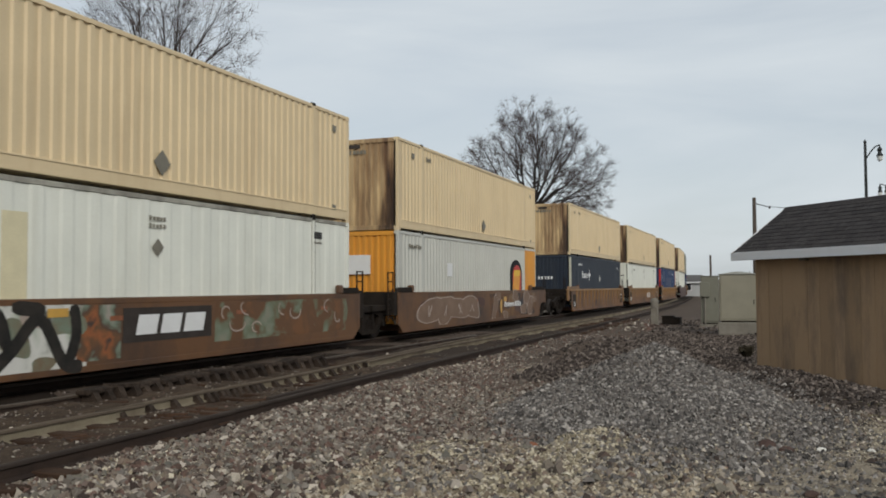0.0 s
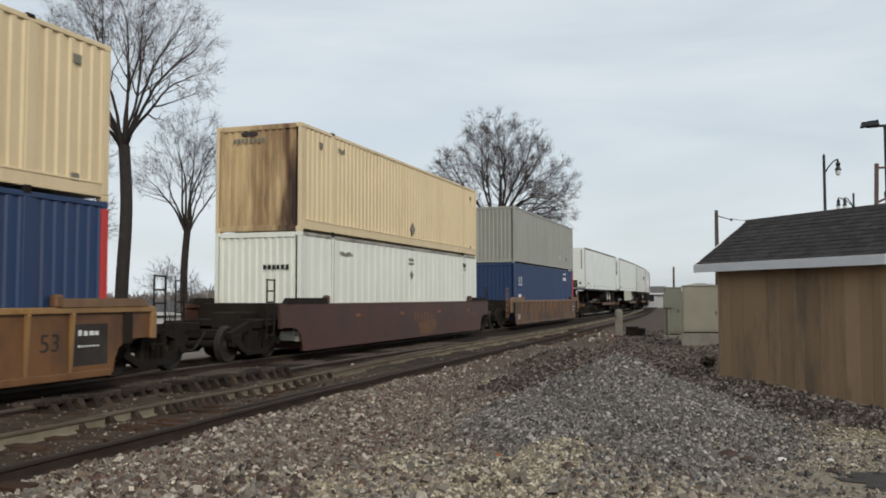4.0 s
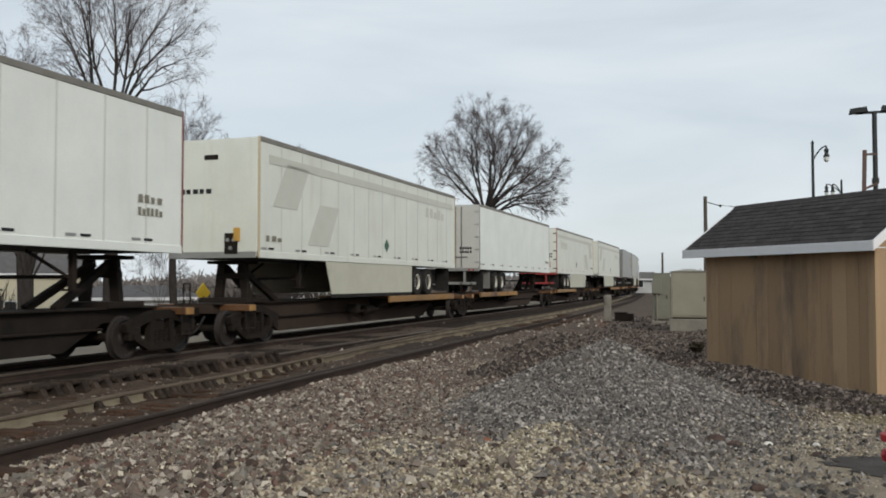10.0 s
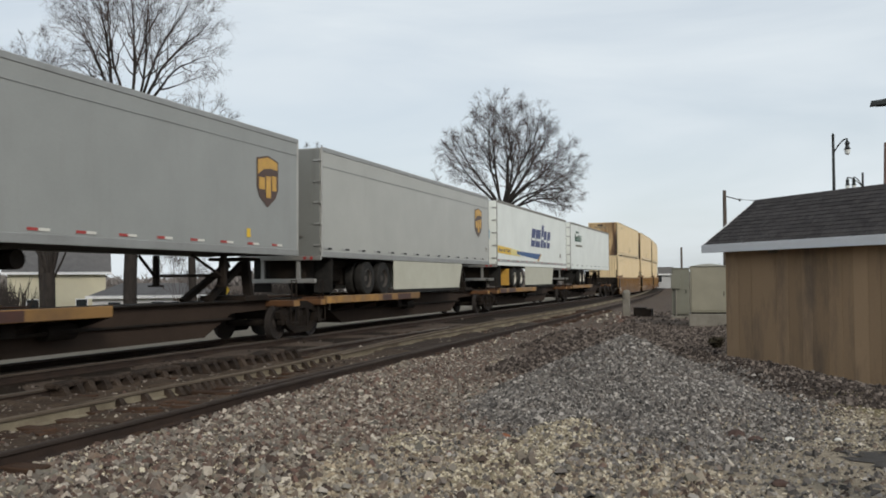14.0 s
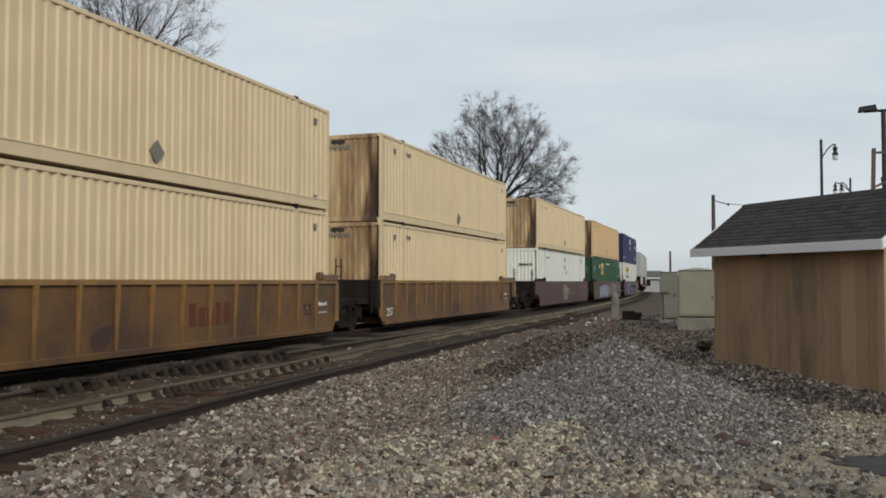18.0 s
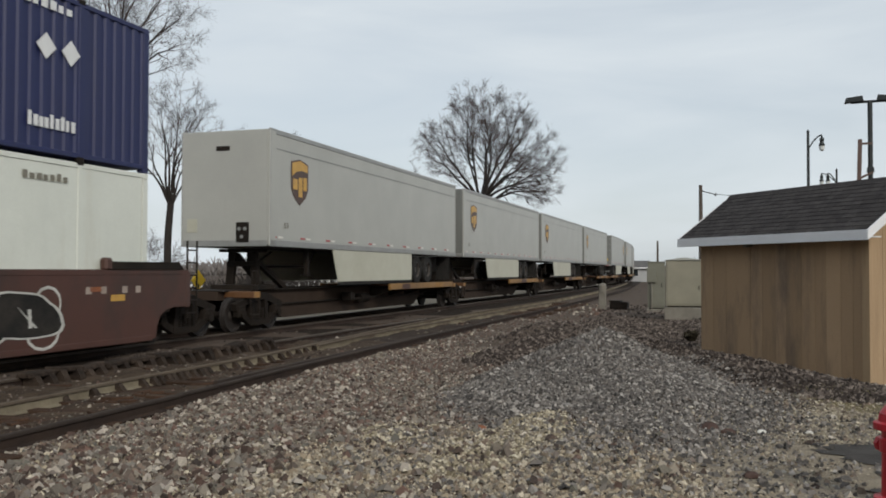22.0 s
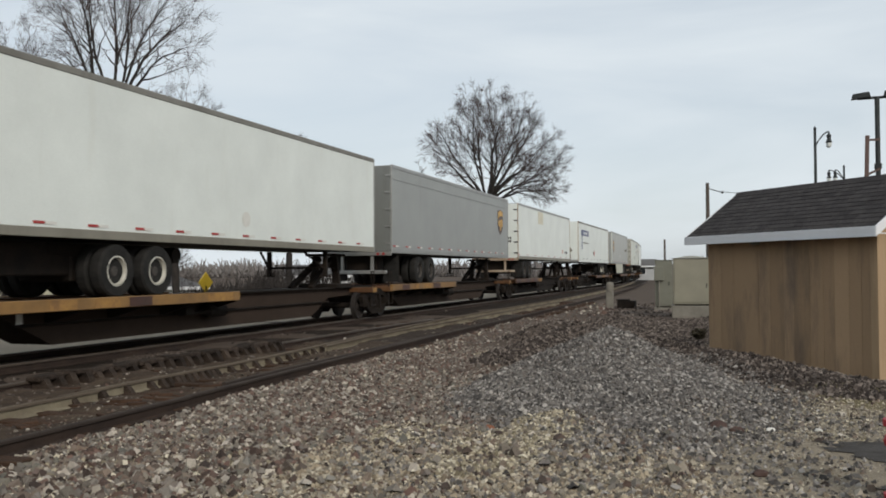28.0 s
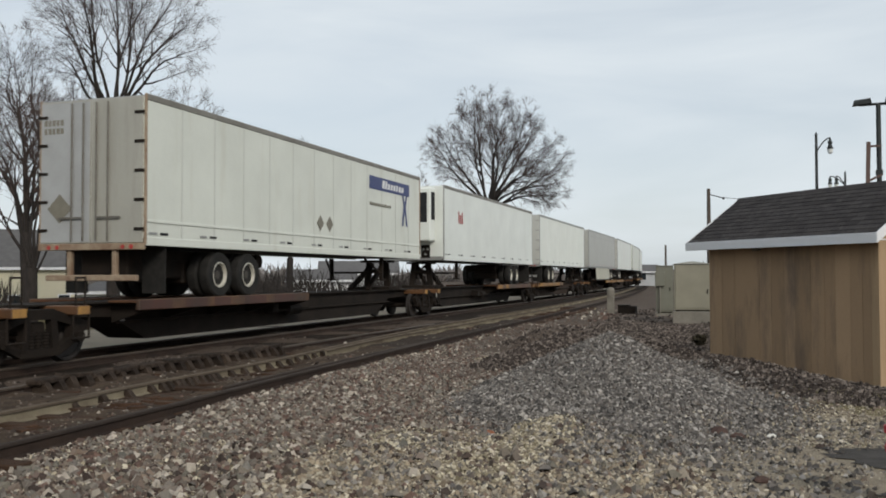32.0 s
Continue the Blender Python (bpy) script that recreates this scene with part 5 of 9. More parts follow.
RIM = mat("white_painted_rim", (0.62, 0.60, 0.52), 0.5, 0.2, (0.42, 0.40, 0.34), 0.8, 4, 0.1, 0.1, 40)
REFLECT = mat("red_reflector", (0.38, 0.035, 0.03), 0.4, 0.0, (0.26, 0.03, 0.028), 0.6, 6, 0.1, 0.0, 40)
REFLECT_W = mat("white_reflector", (0.66, 0.65, 0.60), 0.4, 0.0, (0.55, 0.53, 0.48), 0.6, 6, 0.1, 0.0, 40)
PLACARD = mat("faded_placard", (0.20, 0.185, 0.145), 0.6, 0.1, (0.135, 0.125, 0.098), 0.7, 5, 0.1, 0.1, 40)
PALE = mat("pale_decal", (0.68, 0.69, 0.69), 0.5, 0.0, (0.58, 0.58, 0.58), 0.6, 3, 0.06, 0.0, 40)
INK = mat("dark_decal", (0.016, 0.017, 0.020), 0.8, 0.0, (0.035, 0.036, 0.038), 0.6, 3, 0.1, 0.0, 40)
LOCK_STEEL = mat("weathered_lock_steel", (0.16, 0.155, 0.14), 0.55, 0.4, (0.09, 0.07, 0.05), 0.8, 5, 0.1, 0.2, 40)
SCRIPT_WHITE = mat("bright_white_decal", (0.80, 0.81, 0.80), 0.5, 0.0, (0.72, 0.73, 0.72), 0.6, 3, 0.04, 0.0, 40)
GHOST = mat("ghost_decal", (0.46, 0.465, 0.41), 0.5, 0.0, (0.53, 0.535, 0.48), 0.7, 2, 0.06, 0.0, 40)
YELLOW = mat("yellow_decal", (0.72, 0.47, 0.03), 0.5, 0.0, (0.60, 0.38, 0.03), 0.6, 3, 0.08, 0.0, 40)
GOLD = mat("gold_decal", (0.58, 0.34, 0.06), 0.45, 0.0, (0.36, 0.20, 0.05), 0.8, 3, 0.06, 0.0, 40)
WORN_STRIPE = mat("worn_yellow_stripe", (0.40, 0.215, 0.050), 0.7, 0.0, (0.13, 0.065, 0.030), 1.0, 3.5, 0.25, 0.1, 40)
DECK_RUST = mat("rusty_deck_plate", (0.060, 0.030, 0.018), 0.85, 0.0, (0.11, 0.055, 0.030), 0.9, 2.5, 0.3, 0.3, 30)
SHIELD = mat("brown_decal", (0.055, 0.026, 0.016), 0.45, 0.0, (0.08, 0.04, 0.025), 0.6, 3, 0.06, 0.0, 40)
WORN_ORANGE = mat("worn_orange_decal", (0.26, 0.085, 0.03), 0.5, 0.0, (0.16, 0.055, 0.025), 0.8, 5, 0.1, 0.05, 40)
LILAC = mat("pale_lilac_spray_paint", (0.27, 0.27, 0.31), 0.6, 0.0, (0.15, 0.16, 0.20), 1.0, 2.4, 0.2, 0.05, 40)
RED = mat("red_decal", (0.48, 0.03, 0.025), 0.5, 0.0, (0.36, 0.03, 0.025), 0.6, 3, 0.08, 0.0, 40)
DKBLUE = mat("blue_decal", (0.03, 0.045, 0.15), 0.5, 0.0, (0.045, 0.055, 0.14), 0.6, 3, 0.06, 0.0, 40)
MIDBLUE = mat("bright_blue_decal", (0.022, 0.085, 0.235), 0.5, 0.0, (0.02, 0.06, 0.16), 0.6, 3, 0.06, 0.0, 40)
DKGREEN = mat("green_decal", (0.02, 0.09, 0.05), 0.5, 0.0, (0.03, 0.08, 0.05), 0.6, 3, 0.06, 0.0, 40)
TEAL = mat("teal_spray_paint", (0.15, 0.205, 0.15), 0.6, 0.0, (0.15, 0.085, 0.045), 1.0, 3.2, 0.15, 0.05, 40)
SILVER = mat("silver_spray_paint", (0.20, 0.21, 0.21), 0.6, 0.0, (0.12, 0.125, 0.125), 0.9, 1.8, 0.2, 0.05, 40)
CHALK = mat("white_spray_paint", (0.56, 0.555, 0.52), 0.6, 0.0, (0.36, 0.36, 0.33), 1.0, 2.2, 0.15, 0.05, 40)
BLACK_SPRAY = mat("black_spray_paint", (0.014, 0.014, 0.014), 0.85, 0.0, (0.040, 0.035, 0.030), 1.0, 2.5, 0.25, 0.05, 40)
SKYBLUE = mat("sky_blue_spray_paint", (0.16, 0.38, 0.50), 0.6, 0.0, (0.22, 0.30, 0.40), 0.9, 1.6, 0.15, 0.05, 40)
PEACH = mat("peach_spray_paint", (0.20, 0.130, 0.088), 0.6, 0.0, (0.12, 0.070, 0.044), 1.0, 1.6, 0.15, 0.05, 40)
FADED = mat("faded_white_spray_paint", (0.39, 0.325, 0.28), 0.6, 0.0, (0.24, 0.19, 0.155), 0.9, 2.2, 0.2, 0.05, 40)
PANEL = mat("black_car_panel", (0.026, 0.021, 0.018), 0.8, 0.0, (0.065, 0.055, 0.05), 0.8, 2, 0.1, 0.1, 40)
# Grimy doors, their base colour also darkened for a shaded end.
DOOR_OLD_SHADED = streaked("grimy_shaded_door_skin", (0.36, 0.355, 0.315), (0.20, 0.185, 0.15), 0.5, cover=0.46, rough=0.5)
GRIMY_RAIL = streaked("grimy_white_rail", (0.34, 0.33, 0.28), (0.08, 0.07, 0.055), 0.8, cover=0.44, wide=1.2)
GRIMY_BAND = streaked("grimy_top_rail", (0.20, 0.19, 0.165), (0.085, 0.075, 0.06), 0.7, cover=0.44, wide=0.8)
GRIMY_FOOT = streaked("grimy_grey_rail", (0.22, 0.205, 0.165), (0.13, 0.115, 0.09), 0.6, cover=0.46, wide=1.0)
NEAR = 1.30            # half the width of containers and trailers
FONT = {}


# ---------------------------------------------------------------- marks on the near side (local x = NEAR faces the camera)
def plate(y, z, pts, x=NEAR, depth=0.006):
    """A thin outline stuck on the side; pts are (along, up)."""
    return Geo().prism([(y + a, z + b) for a, b in pts], 'x', x + 0.0015, x + depth)


def rect(y, z, w, h, x=NEAR, depth=0.006):
    return plate(y, z, [(-w / 2, -h / 2), (w / 2, -h / 2), (w / 2, h / 2), (-w / 2, h / 2)], x, depth)


def diamond(y, z, r, x=NEAR, depth=0.008):
    return plate(y, z, [(-r, 0), (0, -r), (r, 0), (0, r)], x, depth)


def disc(y, z, a, b=None, x=NEAR, n=22, depth=0.006):
    b = b or a
    return plate(y, z, [(a * math.cos(k * 2 * math.pi / n), b * math.sin(k * 2 * math.pi / n)) for k in range(n)], x, depth)


def bars(parent, y, z, w, h, count, material, name="lettering_bar", x=NEAR, seed=1, slant=0.0, label=""):
    """Unreadable or brand writing as a row of plain bars."""
    rng = random.Random(seed)
    g, p = Geo(), y - w / 2
    unit = w / count
    for k in range(count):
        bw = unit * rng.uniform(0.55, 0.8)
        hh = h * (1.0 if k == 0 else rng.choice((0.72, 0.8, 1.0)))
        s = slant * hh
        g.prism([(p, z), (p + bw, z), (p + bw + s, z + hh), (p + s, z + hh)], 'x', x + 0.0015, x + 0.006)
        p += unit
    return part(name, g, material, parent, label)


def words(parent, text, y, z, height, material, x=NEAR, width=None):
    """Readable writing on the near side, in the built-in font; y is its left-hand end as seen from outside."""
    cu = bpy.data.curves.new("lettering", 'FONT')
    cu.body, cu.size, cu.extrude = text, height / 0.7, 0.003
    tmp = bpy.data.objects.new("lettering", cu)
    dg = bpy.context.evaluated_depsgraph_get()
    scene.collection.objects.link(tmp)
    dg.update()
    me = bpy.data.meshes.new_from_object(tmp.evaluated_get(dg))
    bpy.data.objects.remove(tmp)
    bpy.data.curves.remove(cu)
    me.materials.clear()
    me.materials.append(material)
    xs = [v.co.x for v in me.vertices]
    k = width / (max(xs) - min(xs)) if width else 1.0
    # text's x runs along +y of the car, its y upwards, and it faces +x
    me.transform(Matrix(((0, 0, 1, x + 0.004), (k, 0, 0, y), (0, 1, 0, z), (0, 0, 0, 1))))
    ob = new("lettering", me)
    ob.parent = parent
    return ob


def shield(parent, y, z, w, h):
    """A brown shield with a gold upper field, as a plain shape."""
    out = [(-w / 2, h * 0.42), (0, h * 0.5), (w / 2, h * 0.42), (w / 2, -h * 0.14), (w * 0.36, -h * 0.32), (0, -h * 0.5), (-w * 0.36, -h * 0.32), (-w / 2, -h * 0.14)]
    e = part("emblem", plate(y, z, out), SHIELD, parent, "brown shield emblem")
    top = [(-w * 0.45, h * 0.39), (0, h * 0.465), (w * 0.45, h * 0.39), (w * 0.45, h * 0.24), (0.12 * w, h * 0.26), (-w * 0.2, h * 0.22), (-w * 0.45, h * 0.11)]
    part("emblem_field", plate(y, z, top, NEAR + 0.005), GOLD, e, "gold field")
    g = Geo()
    for a, b, c, d in ((-.40, -.14, .06, -.17), (-.08, .14, .10, -.32), (.20, .40, .12, -.17)):
        g.prism([(y + a * w, z + c * h), (y + b * w, z + c * h), (y + b * w, z + d * h), (y + a * w, z + d * h)], 'x', NEAR + 0.0065, NEAR + 0.011)
    part("emblem_bar", g, GOLD, e, "gold bars")
    return e


def blob(y, z, a, b, seed, x, depth, turn=0.0):
    """A wobbly rounded outline."""
    rng = random.Random(seed)
    p1, p2, p3 = (rng.uniform(0, 6.28) for _ in range(3))
    pts = []
    for k in range(26):
        t = k / 26 * 2 * math.pi
        q = 1 + 0.13 * math.sin(2 * t + p1) + 0.09 * math.sin(3 * t + p2) + 0.05 * math.sin(5 * t + p3)
        u, w = a * q * abs(math.cos(t)) ** 0.75 * (1 if math.cos(t) > 0 else -1), b * q * abs(math.sin(t)) ** 0.75 * (1 if math.sin(t) > 0 else -1)
        pts.append((u + turn * w, w))
    return plate(y, z, pts, x, depth)


def graffiti(parent, y0, y1, z0, z1, count, fill, edge, seed, x, label):
    """A row of bubble letters as plain blobs, each with a rim and a few strokes."""
    rng = random.Random(seed)
    step = (y1 - y0) / count
    for k in range(count):
        y, z = y0 + (k + 0.5) * step, (z0 + z1) / 2 + rng.uniform(-.05, .05)
        a, b = step * rng.uniform(0.60, 0.72), (z1 - z0) / 2 * rng.uniform(0.82, 1.0)
        t = rng.uniform(-0.25, 0.25)
        e = part("spray_paint", blob(y, z, a, b, seed + k, x, 0.003 + 0.0006 * k, t), edge, parent, label)
        part("spray_fill", blob(y, z, a * 0.91, b * 0.92, seed + k, x, 0.008 + 0.0006 * k, t), fill, e)
        g = Geo()
        for j in range(2):
            p, q = y + rng.uniform(-.35, .35) * a, y + rng.uniform(-.35, .35) * a
            g.prism([(p - 0.035, z - b * 0.45), (p + 0.035, z - b * 0.45), (q + 0.035, z + b * rng.uniform(.1, .5)), (q - 0.035, z + b * rng.uniform(.1, .5))], 'x', x + 0.009 + 0.0006 * k, x + 0.014 + 0.0006 * k)
        part("spray_line", g, edge, e)


def flow(run, steps=4):
    """A run of points drawn as one smooth curve."""
    p = [Vector(q) for q in run]
    p = [p[0]] + p + [p[-1]]
    out = []
    for a, b, c, d in zip(p, p[1:], p[2:], p[3:]):
        for k in range(steps):
            t = k / steps
            out.append(0.5 * (2 * b + (c - a) * t + (2 * a - 5 * b + 4 * c - d) * t * t + (3 * b - a - 3 * c + d) * t ** 3))
    return [(q.x, q.y) for q in out + [p[-1]]]


def strokes(parent, lines, width, material, x, label=""):
    """Loose painted lines, each one ribbon that rises a little so that it lies over itself where it crosses; lines: runs of (along, up) points."""
    g = Geo()
    for run in lines:
        p = [Vector(q) for q in run]
        last, v = len(p) - 1, []
        for k, q in enumerate(p):
            d = (p[min(k + 1, last)] - p[max(k - 1, 0)]).normalized()
            n = Vector((-d.y, d.x)) * width / 2 * (0.55 if k in (0, last) else 1.0)
            h = x + 0.006 + 0.004 * k / last
            v += [(h, q.x - n.x, q.y - n.y), (h, q.x + n.x, q.y + n.y), (x + 0.001, q.x - n.x, q.y - n.y), (x + 0.001, q.x + n.x, q.y + n.y)]
        f = [(0, 1, 3, 2), (4 * last, 4 * last + 2, 4 * last + 3, 4 * last + 1)]
        for k in range(0, 4 * last, 4):
            f += [(k, k + 4, k + 5, k + 1), (k + 2, k + 6, k + 4, k), (k + 1, k + 5, k + 7, k + 3)]
        g.add(v, f)
    return part("spray_line", g, material, parent, label)


def loop(y, z, a, b, n=16, t0=0.0, t1=6.2832):
    return [(y + a * math.cos(t0 + (t1 - t0) * k / n), z + b * math.sin(t0 + (t1 - t0) * k / n)) for k in range(n + 1)]


# ---------------------------------------------------------------- containers
def wave(y0, y1, pitch, depth):
    """Trapezoidal corrugation between y0 and y1: (y, offset) pairs."""
    n = max(1, int(round((y1 - y0) / pitch)))
    p = (y1 - y0) / n
    out = []
    for k in range(n):
        a = y0 + k * p
        out += [(a, 0), (a + 0.34 * p, 0), (a + 0.46 * p, -depth), (a + 0.88 * p, -depth)]
    return out + [(y1, 0)]


CACHE = {}


def cached(key, make):
    if key not in CACHE:
        CACHE[key] = make()
    return CACHE[key]


def container(s_front, z, paint, label, end_paint=None, length=16.15, pitch=0.275, depth=0.035, height=2.9, posts=True, rail_paint=None, group="containers on the train", low=0.165):
    """A freight container; its front end stands at s_front when the clip begins."""
    ob = thing("container", label, "container", group)
    TRAIN.append((ob, s_front + length / 2, length * 0.8, z))
    L, H, key = length / 2, height, (paint.name, length, pitch, depth, height, low)
    end_paint = end_paint or paint
    rail_paint = rail_paint or paint

    def sides():
        g = Geo()
        for sx in (1, -1):
            prof = []
            cuts = [-L + 0.14, -L + 1.95, L - 1.95, L - 0.14] if posts else [-L + 0.14, L - 0.14]
            for a, b in zip(cuts[:-1], cuts[1:]):
                prof += wave(a + (0.115 if a > -L + 1 else 0.05), b - (0.115 if b < L - 1 else 0.05), pitch, depth)
            v = [(sx * (NEAR - 0.012 + o), y, zz) for y, o in prof for zz in (low - 0.005, H - 0.09)]
            g.add(v, [(2 * i, 2 * i + 2, 2 * i + 3, 2 * i + 1) for i in range(len(prof) - 1)])
        g.box(-NEAR + 0.06, NEAR - 0.06, -L + 0.02, L - 0.02, H - 0.085, H - 0.03)
        g.box(-NEAR + 0.06, NEAR - 0.06, -L + 0.02, L - 0.02, 0.085, 0.14)
        return g.mesh("body", paint)

    def ends():
        g = Geo()
        prof = wave(-NEAR + 0.14, NEAR - 0.14, 0.22, 0.045)
        v = [(x, -L + 0.012 - o, zz) for x, o in prof for zz in (0.16, H - 0.14)]
        g.add(v, [(2 * i, 2 * i + 2, 2 * i + 3, 2 * i + 1) for i in range(len(prof) - 1)])
        return g.mesh("front_wall", end_paint)

    part("body", cached(("cb", key), sides), None, ob)
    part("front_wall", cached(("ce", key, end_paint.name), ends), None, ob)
    part("door_wall", cached(("cd", key), lambda: Geo().box(-NEAR + 0.1, NEAR - 0.1, L - 0.06, L - 0.012, 0.16, H - 0.12).mesh("door_wall", paint)), None, ob)
    for sx in (1, -1):
        a, b = sorted((sx * (NEAR - 0.07), sx * NEAR))
        part("bottom_rail", cached(("br", key, sx), lambda: Geo().box(a, b, -L + 0.17, L - 0.17, 0.075, low, 0.01).mesh("bottom_rail", rail_paint)), None, ob)
        part("top_rail", cached(("tr", key, sx), lambda: Geo().box(a, b, -L + 0.17, L - 0.17, H - 0.10, H - 0.005, 0.01).mesh("top_rail", GRIMY_RAIL if paint is WHITE_BOX else rail_paint)), None, ob)
        for y in (-L, L - 0.165):
            part("corner_post", cached(("cp", key, sx, y), lambda: Geo().box(a - 0.03 * (sx > 0), b + 0.03 * (sx < 0), y, y + 0.165, 0.12, H - 0.12, 0.012).mesh("corner_post", paint)), None, ob)
            for zz in (0.0, H - 0.118):
                part("corner_casting", cached(("cc", key, sx, y, zz), lambda: Geo().box(a - 0.08 * (sx > 0), b + 0.08 * (sx < 0), y - 0.002, y + 0.17, zz, zz + 0.118, 0.012).mesh("corner_casting", paint)), None, ob)
        if posts:
            for y in (-L + 1.95, L - 1.95):
                part("stacking_post", cached(("sp", key, sx, y), lambda: Geo().box(a, b + 0.002 * (sx > 0), y - 0.06, y + 0.06, 0.10, H - 0.06, 0.01).mesh("stacking_post", paint)), None, ob)
                if paint is WHITE_BOX and sx > 0:
                    for u in (-0.085, 0.085):
                        part("joint", cached(("jn", key, y, u), lambda: Geo().box(NEAR - 0.03, NEAR - 0.005, y + u - 0.016, y + u + 0.016, 0.16, H - 0.1).mesh("joint", GRIMY_RAIL)), None, ob)
                part("corner_casting", cached(("cs", key, sx, y), lambda: Geo().box(a, b + 0.006 * (sx > 0), y - 0.09, y + 0.09, H - 0.05, H + 0.03, 0.01).mesh("corner_casting", STEEL_DARK)), None, ob)
                part("corner_casting", cached(("ct", key, sx, y), lambda: Geo().box(a, b + 0.006 * (sx > 0), y - 0.09, y + 0.09, 0.0, 0.10, 0.01).mesh("corner_casting", STEEL_DARK)), None, ob)
    if low > 0.2:
        part("rail_lip", cached(("rl", key), lambda: Geo().box(NEAR - 0.03, NEAR + 0.014, -L + 0.18, L - 0.18, low - 0.035, low + 0.002, 0.005).mesh("rail_lip", paint)), None, ob)
    for x in (-NEAR + 0.17, ):
        part("end_sill", cached(("es", key, end_paint.name), lambda: Geo().box(-NEAR + 0.17, NEAR - 0.17, -L, -L + 0.1, 0.02, 0.165, 0.01).mesh("end_sill", end_paint)), None, ob)
        part("end_header", cached(("eh", key, end_paint.name), lambda: Geo().box(-NEAR + 0.17, NEAR - 0.17, -L, -L + 0.1, H - 0.15, H - 0.01, 0.01).mesh("end_header", end_paint)), None, ob)
    return ob


def end_bars(ob, x, z, w, h, count, material, L, seed=1):
    """Unreadable number on the end that faces the camera."""
    rng = random.Random(seed)
    g, u = Geo(), w / count
    for k in range(count):
        g.box(x + k * u, x + k * u + u * rng.uniform(0.55, 0.8), -L - 0.008, -L - 0.002, z, z + h)
    return part("lettering_bar", g, material, ob)


def end_plate(ob, name, x0, x1, z0, z1, material, L, label="", depth=0.012):
    return part(name, Geo().box(x0, x1, -L - depth, -L - 0.002, z0, z1, 0.003), material, ob, label)


# ---------------------------------------------------------------- running gear
def truck_meshes(r=0.42):
    f = Geo()
    # cast side frame: a bow over two journals with two window openings
    for a, b, w, h in (((-1.15, 0.62), (-0.30, 0.86), 0.15, 0.17), ((0.30, 0.86), (1.15, 0.62), 0.15, 0.17), ((-0.32, 0.87), (0.32, 0.87), 0.16, 0.18),
                       ((-1.05, 0.52), (-0.42, 0.22), 0.14, 0.14), ((0.42, 0.22), (1.05, 0.52), 0.14, 0.14), ((-0.46, 0.22), (0.46, 0.22), 0.16, 0.14),
                       ((-0.36, 0.24), (-0.30, 0.82), 0.14, 0.14), ((0.36, 0.24), (0.30, 0.82), 0.14, 0.14)):
        f.bar((0, a[0], a[1]), (0, b[0], b[1]), w, h)
    for y in (-0.89, 0.89):
        f.box(-0.09, 0.09, y - 0.18, y + 0.18, 0.36, 0.66, 0.03)
        f.tube((0.06, y, 0.44), (0.15, y, 0.44), 0.10, n=12)
    frame_me = f.mesh("side_frame", TRUCK_IRON)
    wheel_me = Geo().lathe([(-0.10, r * 0.35), (-0.07, r * 0.93), (-0.068, r * 1.06), (-0.03, r * 1.06), (-0.02, r), (0.068, r * 0.985), (0.068, r * 0.86),
                            (0.03, r * 0.80), (0.02, r * 0.40), (0.06, r * 0.30), (0.06, 0.02)], (0, 0, 0), 'x', 26).mesh("wheel", WHEEL)
    coil = [(0.0, 0.03)] + [(0.27 * k / 20, 0.072 if k % 4 < 2 else 0.058) for k in range(21)] + [(0.27, 0.03)]
    spring = Geo().lathe(coil, (0, 0, 0.30), 'z', 8)
    return frame_me, wheel_me, spring.mesh("spring", TRUCK_IRON), Geo().box(-1.0, 1.0, -0.16, 0.16, 0.50, 0.74, 0.03).mesh("bolster", TRUCK_IRON), \
        Geo().tube((-0.95, 0, 0.42), (0.95, 0, 0.42), 0.085, n=10).mesh("axle", TRUCK_IRON)


TRUCK = truck_meshes()


def truck(s):
    """A two-axle truck at s; a thing of its own, since it turns under its cars."""
    ob = thing("rail_truck", "grimy two-axle railway truck rolling on the rails", "railway truck", "trucks of the train")
    TRAIN.append((ob, s, 1.8, 0.0))
    for sx in (1, -1):
        p = part("side_frame", TRUCK[0], None, ob)
        p.location = (sx * 0.98, 0, 0)
        if sx < 0:
            p.rotation_euler = (0, 0, math.pi)
        for y in (-0.17, 0.0, 0.17):
            part("spring", TRUCK[2], None, ob).location = (sx * 0.98, y, 0)
        for y in (-0.89, 0.89):
            w = part("wheel", TRUCK[1], None, ob, "worn steel wheel")
            w.location = (sx * 0.76, y, 0.42)
            if sx < 0:
                w.rotation_euler = (0, 0, math.pi)
    part("bolster", TRUCK[3], None, ob)
    for y in (-0.89, 0.89):
        part("axle", TRUCK[4], None, ob).location = (0, y, 0)
    return ob


def coupler(s):
    ob = thing("coupler", "dark cast steel coupler and hoses between two cars", "coupler", "couplers of the train")
    TRAIN.append((ob, s, 1.0, 0.0))
    part("shank", cached("cpl", lambda: Geo().box(-0.10, 0.10, -0.9, -0.14, 0.72, 0.94, 0.02).box(-0.10, 0.10, 0.14, 0.9, 0.72, 0.94, 0.02).mesh("shank", TRUCK_IRON)), None, ob)
    part("knuckle", cached("knk", lambda: Geo().box(-0.18, 0.18, -0.2, 0.2, 0.66, 1.0, 0.05).mesh("knuckle", TRUCK_IRON)), None, ob)

    def hose():
        g, prev = Geo(), None
        for k in range(13):
            t = k / 12
            q = Vector((0.42, -0.6 + 1.2 * t, 0.72 - 0.40 * math.sin(math.pi * t)))
            if prev is not None:
                g.tube(prev, q, 0.028, n=6, caps=False)
            prev = q
        return g.mesh("air_hose", TYRE)
    part("air_hose", cached("hose", hose), None, ob, "black rubber air hose")


